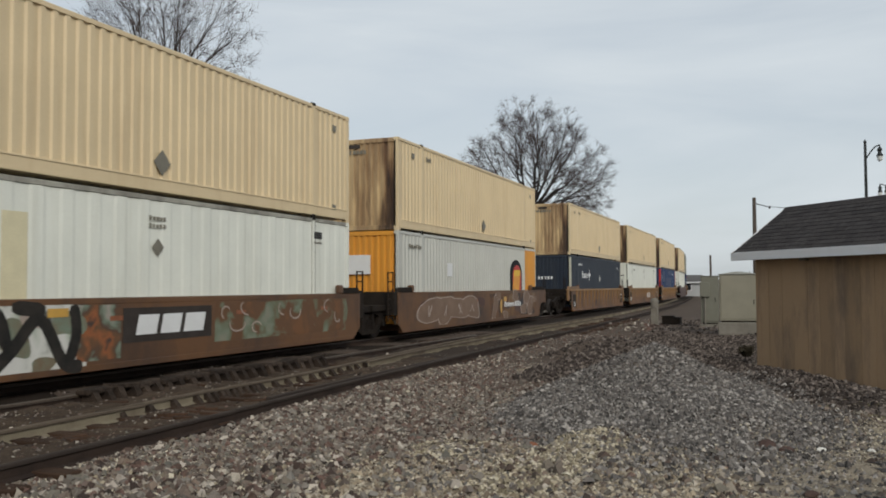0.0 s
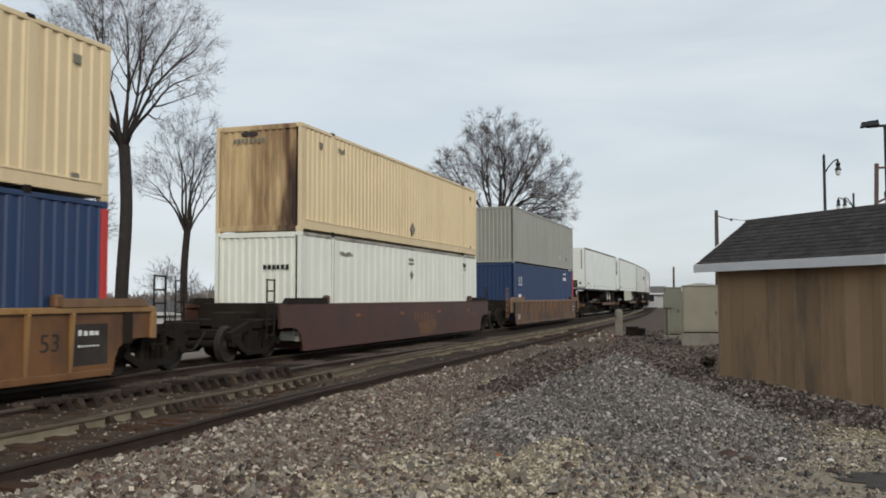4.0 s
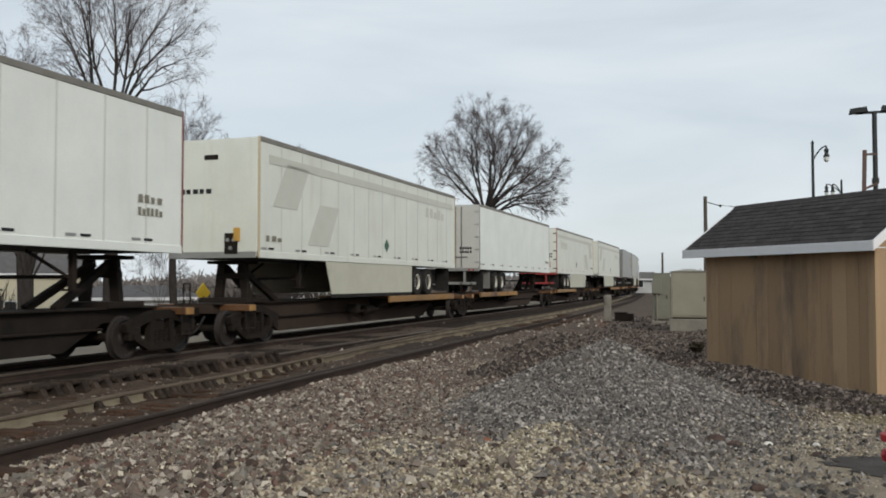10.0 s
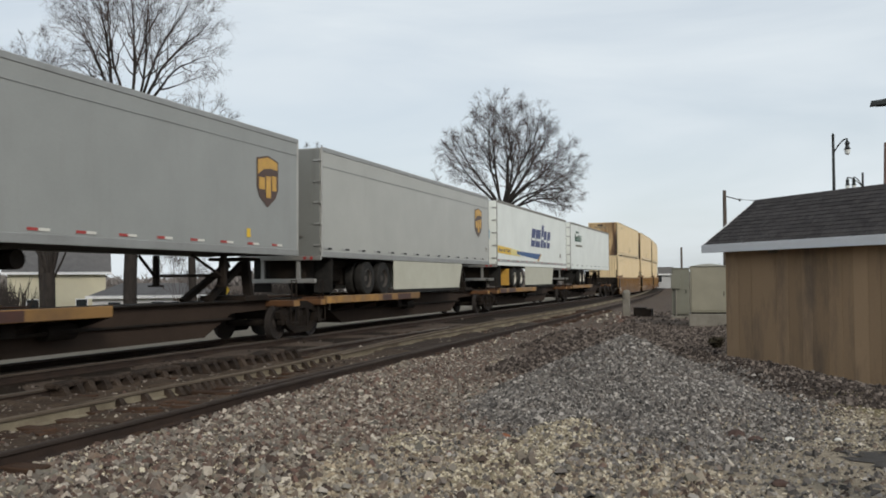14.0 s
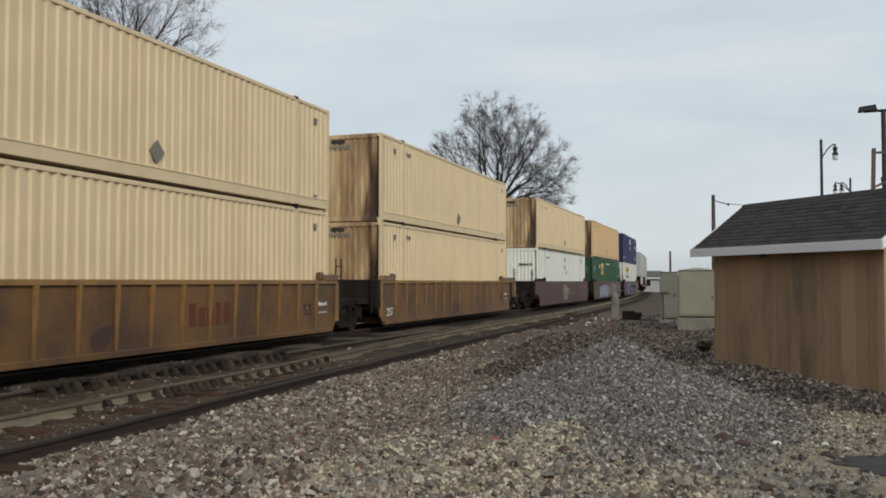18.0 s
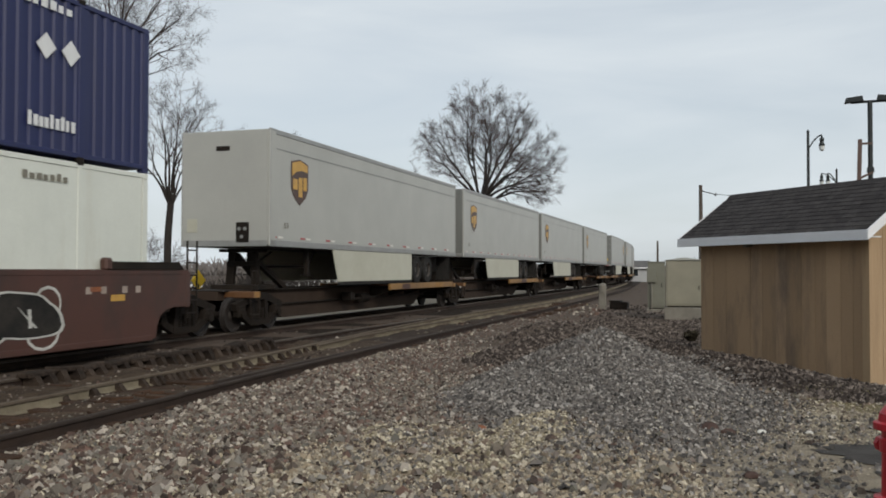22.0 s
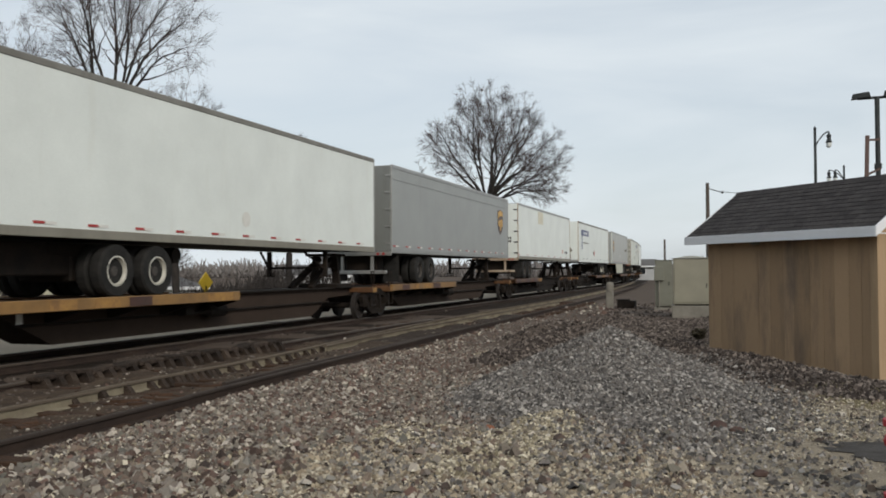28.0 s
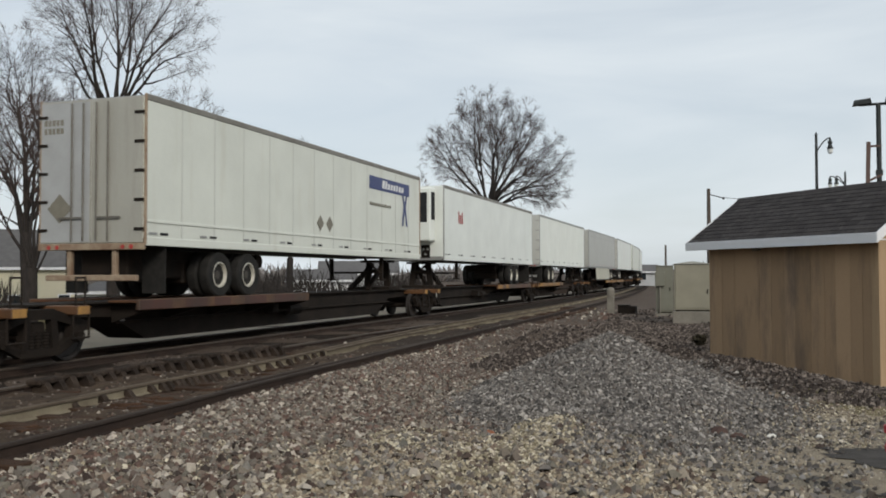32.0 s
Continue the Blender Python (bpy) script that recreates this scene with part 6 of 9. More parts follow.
# ---------------------------------------------------------------- well cars
OUTER_REAR = (24.16, 87.0, 110.6, 133.5, 433.3, 496.2)      # wells that end their car


def well_end(ext, top):
    """The lower edge of a well's side towards its end, as (beyond the box, up): an arch over the truck, or a short rake."""
    if ext > 1:
        return [(0.10, 0.16), (0.14, 0.40), (0.24, 0.60), (0.44, 0.72), (0.7, 0.76), (ext, 0.76), (ext, top - 0.08), (ext - 0.08, top)]
    return [(0.0, 0.16), (ext, 0.42), (ext, top)]


def well(s_front, paint, label, ribs=True, top=1.36, front_truck=True, rear_truck=True, ladder=True, wide=1.45, ends=(1.15, 1.15), chord=None):
    """A container well around a 16 m box whose front end stands at s_front."""
    ob = thing("well_car", label, "well car", "well cars of the train")
    L = 8.075
    TRAIN.append((ob, s_front + L, 15.0, 0.0))
    key = (paint.name, ribs, top, wide)
    e0 = 1.28 if front_truck else 0.36
    e1 = 1.28 if any(abs(s_front - q) < 0.1 for q in OUTER_REAR) else 0.36
    a0, a1 = -L - 0.35, L + 0.35
    b0, b1 = -L - e0, L + e1
    key += (e0, e1)
    chord = chord or (YELLOW_TOP if paint is YELLOW_CAR else paint)
    for sx in (1, -1):
        xi, xo = sx * (wide - 0.09), sx * wide

        def web():
            # the side plate: full depth along the well, cut away over the trucks
            pr = [(L + u, w) for u, w in well_end(e1, top)] + [(-L - u, w) for u, w in well_end(e0, top)][::-1]
            o = xi if ribs else sx * (wide - 0.036)
            return Geo().prism(pr, 'x', min(o, o + sx * 0.03), max(o, o + sx * 0.03)).mesh("side_plate", paint)
        part("side_plate", cached(("web", key, sx), web), None, ob)
        part("top_chord", cached(("tc", key, sx), lambda: Geo().box(min(xi - sx * .03, xo), max(xi - sx * .03, xo), b0 + 0.05, b1 - 0.05, top - 0.11, top, 0.012).mesh("top_chord", chord)), None, ob)
        part("bottom_chord", cached(("bc", key, sx), lambda: Geo().box(min(xi - sx * .06, xo), max(xi - sx * .06, xo), -L, L, 0.12, 0.24, 0.012).mesh("bottom_chord", paint)), None, ob)
        if ribs:
            me = cached(("rib", key, sx), lambda: Geo().prism([(xi, 0.22), (xi + sx * 0.040, 0.22), (xo + sx * 0.015, top - 0.13), (xo, top - 0.1), (xi, top - 0.1)], 'y', -0.036, 0.036).mesh("rib", chord))
            n = 15
            for k in range(n):
                y = a0 + 1.35 + k * (a1 - a0 - 2.7) / (n - 1)
                p = part("rib", me, None, ob)
                p.location = (0, y, 0)
        for y, ext in ((b0, e0), (b1 - 0.16, e1)):
            part("end_post", cached(("ep", key, sx, y), lambda: Geo().box(min(xi, xo), max(xi, xo), y, y + 0.16, 0.74 if ext > 1 else 0.40, top - 0.1, 0.012).mesh("end_post", chord)), None, ob)
        # the raised guides above the well's corners
        for sy, ext in ((-1, e0), (1, e1)):
            u, w = (-1.35, 1.0) if ext > 1 else (-0.75, 0.34)
            part("guide", cached(("gd", key, sx, sy), lambda: Geo().prism([(sy * (L + u), top), (sy * (L + w), top), (sy * (L + w - 0.16), top + 0.15), (sy * (L + u + 0.05), top + 0.15)], 'x',
                 min(xi - sx * .05, xo + sx * .02), max(xi - sx * .05, xo + sx * .02)).mesh("guide", DULL_TOP if ribs else BLACK_CAR)), None, ob)
            part("guide_horn", cached(("gh", key, sx, sy), lambda: Geo().box(min(xi - sx * .05, xo + sx * .03), max(xi - sx * .05, xo + sx * .03), sy * (L + u) - 0.10, sy * (L + u) + 0.10, top - 0.02, top + 0.22, 0.04).mesh("guide_horn", paint)), None, ob)
    for y in (-L + 0.65, -6.1, 0, 6.1, L - 0.65):
        part("floor_beam", cached(("fb", key), lambda: Geo().box(-wide + .1, wide - .1, -0.25, 0.25, 0.16, 0.32).mesh("floor_beam", paint)), None, ob).location = (0, y, 0)
    for e, (sy, ext) in enumerate(((-1, ends[0]), (1, ends[1]))):
        y0 = a0 if sy < 0 else a1

        def platform():
            g = Geo()
            u, v = sorted((y0, y0 + sy * ext))
            g.box(-wide + 0.02, wide - 0.02, min(y0, y0 + sy * 0.25), max(y0, y0 + sy * 0.25), 0.66, top + 0.02, 0.02)
            g.box(-1.15, 1.15, u, v, 0.80, 0.98, 0.02)
            g.box(-0.42, 0.42, u, v, 0.74, 1.16, 0.03)
            return g.mesh("end_platform", BLACK_CAR)
        part("end_platform", cached(("pf", key, sy, ext), platform), None, ob)
        if ladder:
            for x in (wide - 0.14, -wide + 0.14):
                def rungs():
                    g = Geo()
                    yy = sy * (L + (e0 if sy < 0 else e1) + 0.26)
                    for u in (-0.18, 0.18):
                        g.tube((x, yy + u, 0.5), (x, yy + u, top + 0.62), 0.022, n=6)
                    for k in range(6):
                        g.tube((x, yy - 0.18, 0.6 + k * 0.27), (x, yy + 0.18, 0.6 + k * 0.27), 0.018, n=6)
                    return g.mesh("ladder", DULL_TOP if paint is DULL_RUST else STEEL_DARK)
                part("ladder", cached(("ld", key, sy, x), rungs), None, ob)
    side = wide - 0.09 + 0.03 if ribs else wide - 0.006
    if ribs and paint is YELLOW_CAR:
        for y0, y1 in ((a0 + 0.42, a0 + 1.28), (a1 - 1.28, a1 - 0.42)):
            part("stencil_panel", Geo().prism([(y0, 0.34), (y1, 0.34), (y1, top - 0.30), (y0, top - 0.30)], 'x', side + 0.001, side + 0.005), PANEL, ob, "black stencil panel")
    for k, y in enumerate((-5.2, -1.6, 2.2, 5.9)):
        if ribs and k % 2 and paint is not GRIMY_CAR:
            part("reflector", rect(y, top - 0.055, 0.45, 0.07, wide, 0.005), WORN_STRIPE, ob, "worn yellow reflector")
        elif not ribs:
            part("reflector", rect(y + 0.5, top - 0.36, 0.34, 0.085, wide - 0.006, 0.005), WORN_ORANGE, ob, "worn orange reflector")
    if front_truck:
        truck(s_front - 1.72)
    if rear_truck:
        truck(s_front + 16.15 + 1.72)
    return ob


# ---------------------------------------------------------------- spine cars and highway trailers
DECK = 1.05


def spine(s0, s1, tyres_at, hitch_at, label, yellow=True):
    """A skeleton car between s0 and s1 that carries one trailer; tyres_at, hitch_at: where its wheels and its king pin stand."""
    ob = thing("spine_car", label, "spine car", "spine cars of the train")
    mid, half = (s0 + s1) / 2, (s1 - s0) / 2
    TRAIN.append((ob, mid, 14.0, 0.0))
    t, h = tyres_at - mid, hitch_at - mid
    edge = GRIMY_TOP if yellow else DULL_RUST
    part("centre_sill", Geo().prism([(-half + .1, 1.0), (-half + .1, 0.78), (-half + 2.3, 0.72), (-half + 3.4, 0.21), (half - 3.4, 0.21), (half - 2.3, 0.72), (half - .1, 0.78), (half - .1, 1.0)], 'x', -0.48, 0.48), SILL_BROWN if yellow else BLACK_CAR, ob, "deep dark centre sill")
    part("sill_flange", Geo().box(-0.60, 0.60, -half + .1, half - .1, 0.985, 1.02, 0.008), BLACK_CAR, ob)
    u0, u1 = max(-half + 0.25, t - 3.6), min(half - 0.25, t + 3.6)
    for sx in (1, -1):
        a, b = sorted((sx * 0.60, sx * 1.32))
        part("wheel_deck", Geo().box(a, b, u0, u1, DECK - 0.045, DECK, 0.006), DECK_RUST, ob)
        a, b = sorted((sx * 1.25, sx * 1.335))
        part("deck_edge", Geo().box(a, b, u0, u1, DECK - 0.19, DECK + 0.02, 0.012), edge, ob, "worn deck edge beam")
        for y in np.arange(u0 + 0.3, u1, 1.7):
            part("outrigger", Geo().prism([(sx * 0.48, 0.60), (sx * 1.28, 0.84), (sx * 1.28, 0.95), (sx * 0.48, 0.97)], 'y', y - 0.05, y + 0.05), BLACK_CAR, ob)
    rng = random.Random(int(s0 * 10))
    k = u0 + 0.05
    while k < u1 - 0.8:
        w = rng.uniform(0.5, 1.3)
        if rng.random() < 0.5:
            part("deck_stripe", rect(min(k + w / 2, u1 - w / 2), DECK - 0.085, w, 0.18, 1.335, 0.004), WORN_STRIPE if rng.random() < (0.7 if yellow else 0.25) else BROWN_CAR, ob, "patch of worn paint on the deck edge")
        k += w + rng.uniform(0.2, 0.7)
    q = 1.7 if t > h else -1.7
    hit = part("hitch", Geo().bar((0.42, h, 1.0), (0.30, h, 2.0), 0.14, 0.22).bar((-0.42, h, 1.0), (-0.30, h, 2.0), 0.14, 0.22).box(-0.46, 0.46, h - 0.1, h + 0.1, 1.62, 1.76, 0.02), STEEL_DARK, ob, "folding steel trailer hitch")
    part("hitch_plate", Geo().box(-0.5, 0.5, h - 0.42, h + 0.42, 2.0, 2.08, 0.015), STEEL_DARK, hit)
    part("hitch_strut", Geo().bar((0.34, h + q, 1.02), (0.2, h, 1.92), 0.14, 0.14).bar((-0.34, h + q, 1.02), (-0.2, h, 1.92), 0.14, 0.14), STEEL_DARK, hit)
    part("hitch_base", Geo().box(-0.66, 0.66, h - 0.55, h + 0.55, 1.0, 1.14, 0.02), STEEL_DARK, ob)
    for sy in (-1, 1):
        y0 = sy * (half - 0.55)
        part("end_sill", Geo().box(-1.30, 1.30, y0 - 0.16, y0 + 0.16, 0.84, 1.0, 0.015), RUST_CAR, ob)
        part("deck_stripe", rect(y0, 0.92, 0.30, 0.14, 1.30, 0.004), WORN_STRIPE, ob, "worn yellow end mark")
        part("grab_iron", Geo().tube((1.22, y0 - 0.12, 1.0), (1.22, y0 - 0.12, 1.52), 0.018, n=6).tube((1.22, y0 + 0.12, 1.0), (1.22, y0 + 0.12, 1.52), 0.018, n=6).tube((1.22, y0 - 0.12, 1.5), (1.22, y0 + 0.12, 1.5), 0.018, n=6), STEEL_DARK, ob)
        part("step", Geo().tube((1.24, y0 - 0.2, 0.84), (1.24, y0 - 0.2, 0.42), 0.018, n=6).tube((1.24, y0 + 0.2, 0.84), (1.24, y0 + 0.2, 0.42), 0.018, n=6).tube((1.24, y0 - 0.2, 0.43), (1.24, y0 + 0.2, 0.43), 0.02, n=6), STEEL_DARK, ob)
    part("brake_pipe", Geo().tube((0.54, -half + 2.4, 0.60), (0.54, half - 2.4, 0.60), 0.03, n=6), STEEL_DARK, ob)
    part("brake_cylinder", Geo().tube((0.70, -0.6, 0.62), (0.70, 0.1, 0.62), 0.15, n=12), BLACK_CAR, ob)
    part("brake_lever", Geo().bar((0.62, -1.6, 0.72), (0.95, -1.6, 0.72), 0.3, 0.25).bar((0.6, -1.5, 0.58), (0.95, 0.2, 0.64), 0.05, 0.06), BLACK_CAR, ob)
    part("car_plate", rect(-half + 2.6, 0.72, 0.16, 0.26, 0.485, 0.006), REFLECT_W, ob, "small white number plate")
    return ob


def tandem_meshes():
    tyre = Geo().lathe([(-0.13, 0.30), (-0.13, 0.47), (-0.09, 0.505), (0.09, 0.505), (0.13, 0.47), (0.13, 0.30), (0.05, 0.29)], (0, 0, 0), 'x', 28).mesh("tyre", TYRE)
    ring_line = [(-0.05, 0.19), (-0.05, 0.28), (0.115, 0.293), (0.122, 0.262), (0.06, 0.245), (-0.02, 0.225), (-0.03, 0.19)]
    hub = Geo().lathe([(-0.06, 0.02), (-0.06, 0.20), (-0.026, 0.20), (-0.02, 0.13), (0.03, 0.115), (0.055, 0.09), (0.06, 0.02)], (0, 0, 0), 'x', 18).mesh("hub", HUB)
    return tyre, Geo().lathe(ring_line, (0, 0, 0), 'x', 24).mesh("rim", RIM), Geo().lathe(ring_line, (0, 0, 0), 'x', 24).mesh("rim", HUB), hub


TYRE_ME, RIM_ME, DULL_RIM_ME, HUB_ME = tandem_meshes()
Z0, Z1 = 2.13, 5.15    # underside and top of a trailer's box above the rails


def trailer(s_front, s_rear, skin, label, nose_first=True, skirt=False, seams=0, post=None, band=None, ribs=False, reefer=False, marks=9, clean_rim=True, bottom=Z0, top=Z1, red=True, doors=DOOR_TR, nose=None, bogie=None, line_z=None, rub=False, foot=None):
    """A highway trailer on a spine car. nose_first: its closed front end leads; else its doors do. Returns the thing and its half length."""
    ob = thing("highway_trailer", label, "trailer", "trailers on the train")
    mid, L = (s_front + s_rear) / 2, (s_rear - s_front) / 2
    TRAIN.append((ob, mid, L * 1.5, 0.0))
    d = 1 if nose_first else -1          # from nose to tail along +y
    key = (skin.name, round(L, 2), nose_first, ribs, bottom, top)
    part("body", Geo().box(-NEAR + .01, NEAR - .01, -L + .015, L - .015, bottom + 0.16, top - 0.06), skin, ob)
    post = post or ALU
    for sx in (1, -1):
        a, b = sorted((sx * (NEAR - 0.05), sx * (NEAR + 0.004)))
        part("top_rail", Geo().box(a, b, -L + .02, L - .02, top - 0.13, top, 0.012), ALU if band is None else GRIMY_BAND, ob)
        part("bottom_rail", Geo().box(a, b + 0.002 * (sx > 0), -L + .02, L - .02, bottom, bottom + 0.17, 0.010), foot or (ALU if skin in (GREY_TR, DARK_TR) else skin), ob)
        for y in (-L, L - 0.07):
            part("corner_post", Geo().box(a, b + 0.004 * (sx > 0), y, y + 0.07, bottom, top, 0.02), post, ob)
    part("roof", Geo().box(-NEAR + .03, NEAR - .03, -L + .03, L - .03, top - 0.055, top - 0.03), ALU, ob)
    part("floor", Geo().box(-NEAR + .06, NEAR - .06, -L + .05, L - .05, bottom + 0.02, bottom + 0.15), STEEL_DARK, ob)
    if seams:
        me = Geo().box(NEAR - 0.008, NEAR - 0.0015, -0.022, 0.022, bottom + 0.16, top - 0.12).mesh("seam", mat("panel_seam", (0.575, 0.59, 0.545), 0.5))
        for k in range(1, seams):
            part("seam", me, None, ob).location = (0, -L + k * 2 * L / seams, 0)
    if ribs:
        me = Geo().box(NEAR - 0.012, NEAR + 0.014, -0.03, 0.03, bottom + 0.17, top - 0.13, 0.006).mesh("side_post", skin)
        n = int(2 * L / 0.61)
        for k in range(1, n):
            part("side_post", me, None, ob).location = (0, -L + k * 2 * L / n, 0)
    if line_z:
        part("panel_joint", Geo().box(NEAR - 0.008, NEAR + 0.003, -L + .08, L - .08, line_z - 0.012, line_z + 0.012), ALU, ob)
    if rub:
        part("rub_rail", Geo().box(NEAR - 0.006, NEAR + 0.010, -L + .08, L - .08, bottom + 0.46, bottom + 0.52, 0.006), skin, ob)
    # red and white reflector strips along the bottom rail
    if marks:
        for k in range(marks * 2):
            y = -L + 0.25 + (k // 2 * 2 + (k % 2) * 0.42) * (2 * L - 0.9) / (marks * 2 - 1)
            colour = REFLECT if k % 2 == 0 else REFLECT_W
            part("reflector", rect(y, bottom + 0.245, 0.26, 0.05, NEAR - 0.004, 0.007), colour if red else (INK if k % 2 else ALU), ob)
    # the end that faces the camera
    f = -L
    if nose_first:
        part("nose", Geo().box(-NEAR + .06, NEAR - .06, f - 0.012, f + 0.02, bottom + 0.05, top - 0.04, 0.01), nose or skin, ob)
        part("nose_rail", Geo().box(-NEAR + .06, NEAR - .06, f - 0.022, f - 0.008, bottom, bottom + 0.16, 0.006), ALU, ob)
        g = part("connection_box", Geo().box(0.35, 0.72, f - 0.03, f - 0.013, bottom + 0.10, bottom + 0.62, 0.006), STEEL_DARK, ob, "dark recess with air and power sockets")
        for x, z in ((0.45, 0.45), (0.62, 0.45), (0.53, 0.25)):
            part("socket", Geo().tube((x, f - 0.06, bottom + z), (x, f - 0.03, bottom + z), 0.045, n=10), ALU, g)
        part("vent", Geo().box(-0.25, 0.15, f - 0.03, f - 0.013, top - 0.55, top - 0.43, 0.006), STEEL_DARK, ob)
        if reefer:
            u = part("reefer_unit", Geo().box(-0.95, 0.95, f - 0.62, f - 0.013, bottom + 0.75, top - 0.15, 0.05), WHITE_TR, ob, "white refrigeration unit")
            part("grille", Geo().box(0.948, 0.956, f - 0.55, f - 0.12, bottom + 1.6, top - 0.32).box(-0.8, 0.8, f - 0.632, f - 0.615, bottom + 1.5, top - 0.35), INK, u, "black radiator grille")
    else:
        for sx in (1, -1):
            a, b = sorted((sx * 0.012, sx * (NEAR - 0.06)))
            leaf = part("door", Geo().box(a, b, f - 0.015, f + 0.03, bottom + 0.06, top - 0.06, 0.008), doors, ob)
            for x in (0.16, 0.44):
                part("lock_rod", Geo().tube((sx * x, f - 0.05, bottom + 0.10), (sx * x, f - 0.05, top - 0.12), 0.020, n=6), LOCK_STEEL, leaf)
                part("handle", Geo().box(min(sx * x, sx * (x + 0.3)), max(sx * x, sx * (x + 0.3)), f - 0.065, f - 0.045, bottom + 0.55, bottom + 0.59), LOCK_STEEL, leaf)
            for k in range(5):
                z = bottom + 0.3 + k * (top - bottom - 0.7) / 4
                a, b = sorted((sx * (NEAR - 0.24), sx * (NEAR - 0.01)))
                part("hinge", Geo().box(a, b, f - 0.04, f - 0.014, z, z + 0.06, 0.006), STEEL_DARK if post is not ALU else ALU, leaf)
        part("sill", Geo().box(-NEAR + .02, NEAR - .02, f - 0.03, f + 0.05, bottom - 0.08, bottom + 0.055, 0.01), post, ob, "rear sill")
        for x in (-1.0, -0.8, 0.8, 1.0):
            part("tail_light", Geo().tube((x, f - 0.045, bottom - 0.02), (x, f - 0.03, bottom - 0.02), 0.045, n=10), REFLECT, ob, "red tail light")
        g = Geo()
        for x in (-0.55, 0.55):
            g.box(x - 0.05, x + 0.05, f + 0.02, f + 0.12, bottom - 0.62, bottom - 0.05, 0.008)
        g.box(-1.1, 1.1, f - 0.02, f + 0.09, bottom - 0.70, bottom - 0.58, 0.012)
        part("underride_guard", g, post, ob)
    # suspension and wheels under the tail
    tail = d * L
    cy = tail - d * 2.6 if bogie is None else bogie - L
    part("bogie_frame", Geo().box(-0.60, 0.60, cy - 1.7, cy + 1.7, bottom - 0.28, bottom - 0.05, 0.02), STEEL_DARK, ob)
    # The second block is dark filler added to stop the view through.
    part("suspension", Geo().box(-0.62, 0.62, cy - 1.15, cy + 1.15, DECK + 0.30, bottom - 0.26, 0.04).box(-0.58, 0.58, min(cy, tail - d * 0.4), max(cy, tail - d * 0.4), DECK + 0.42, bottom - 0.05, 0.03), STEEL_DARK, ob, "springs and brake gear as solid dark blocks, one filled out to the tail")
    part("air_tank", Geo().tube((-0.75, cy - d * 1.95, bottom - 0.24), (0.75, cy - d * 1.95, bottom - 0.24), 0.17, n=14), STEEL_DARK, ob, "dark air tank")
    for ay in (-0.62, 0.62):
        part("axle", Geo().tube((-1.0, cy + ay, DECK + 0.505), (1.0, cy + ay, DECK + 0.505), 0.075, n=10), STEEL_DARK, ob)
        for sx in (1, -1):
            for x in (0.80, 1.12):
                t = part("tyre", TYRE_ME, None, ob, "black truck tyre")
                t.location = (sx * x, cy + ay, DECK + 0.505)
                if sx < 0:
                    t.rotation_euler = (0, 0, math.pi)
                if x > 1 and clean_rim:
                    part("rim", RIM_ME, None, t, "pale wheel rim")
                elif x > 1:
                    part("rim", DULL_RIM_ME, None, t, "dull dark wheel rim")
                if x > 1:
                    part("hub", HUB_ME, None, t, "dark wheel hub")
    for x in (-1.25, 0.68):
        part("mud_flap", Geo().box(x, x + 0.57, tail - d * 0.75 - 0.01, tail - d * 0.75 + 0.01, DECK + 0.12, bottom - 0.02), TYRE, ob, "black mud flap")
    # landing gear
    ly = -d * (L - 2.85)
    for sx in (1, -1):
        part("landing_leg", Geo().box(sx * 0.92 - 0.06, sx * 0.92 + 0.06, ly - 0.06, ly + 0.06, bottom - 0.72, bottom - 0.02, 0.01).box(sx * 0.92 - 0.13, sx * 0.92 + 0.13, ly - 0.13, ly + 0.13, bottom - 0.76, bottom - 0.72), STEEL_DARK, ob, "raised landing leg")
    part("leg_brace", Geo().bar((0.92, ly, bottom - 0.5), (-0.92, ly, bottom - 0.5), 0.05, 0.07).bar((0.92, ly, bottom - 0.55), (0.7, ly + d * 0.9, bottom - 0.05), 0.05, 0.05).bar((-0.92, ly, bottom - 0.55), (-0.7, ly + d * 0.9, bottom - 0.05), 0.05, 0.05), STEEL_DARK, ob)
    if skirt:
        y0, y1 = sorted((ly + d * 0.95, cy - d * 1.35))
        z0 = DECK + 0.14
        slope = 0.42
        p = [(y0 + (slope if d > 0 else 0), z0), (y1 - (slope if d < 0 else 0), z0), (y1, bottom), (y0, bottom)]
        for x0 in (NEAR - 0.035, -NEAR + 0.015):
            part("side_skirt", Geo().prism(p, 'x', x0, x0 + 0.02), SKIRT, ob, "cream aerodynamic side skirt")
        part("skirt_edge", Geo().prism([(p[0][0], z0 - 0.10), (p[1][0], z0 - 0.10), (p[1][0], z0), (p[0][0], z0)], 'x', NEAR - 0.033, NEAR - 0.017), TYRE, ob, "dark rubber skirt edge")
    return ob, L


# ---------------------------------------------------------------- the train, from its head to its tail
HALF = 8.075           # half of a 53-foot box
WELL_SIDE = 1.444


def tan_marks(ob, seed):
    part("placard", diamond(0.25, 0.64, 0.25, NEAR + 0.002), PLACARD, ob, "faded diamond placard")
    bars(ob, -5.55, 2.42, 0.45, 0.15, 4, PLACARD, seed=seed)
    part("label_plate", rect(-6.9, 2.45, 0.22, 0.16), PLACARD, ob)
    part("label_plate", rect(7.2, 2.45, 0.2, 0.16), PLACARD, ob)
    part("label_plate", rect(7.2, 0.36, 0.2, 0.14), PLACARD, ob)
    end_bars(ob, -0.75, 2.42, 1.0, 0.12, 8, PLACARD, HALF, seed)
    end_plate(ob, "vent_plate", -0.5, 0.0, 2.60, 2.72, PANEL, HALF)


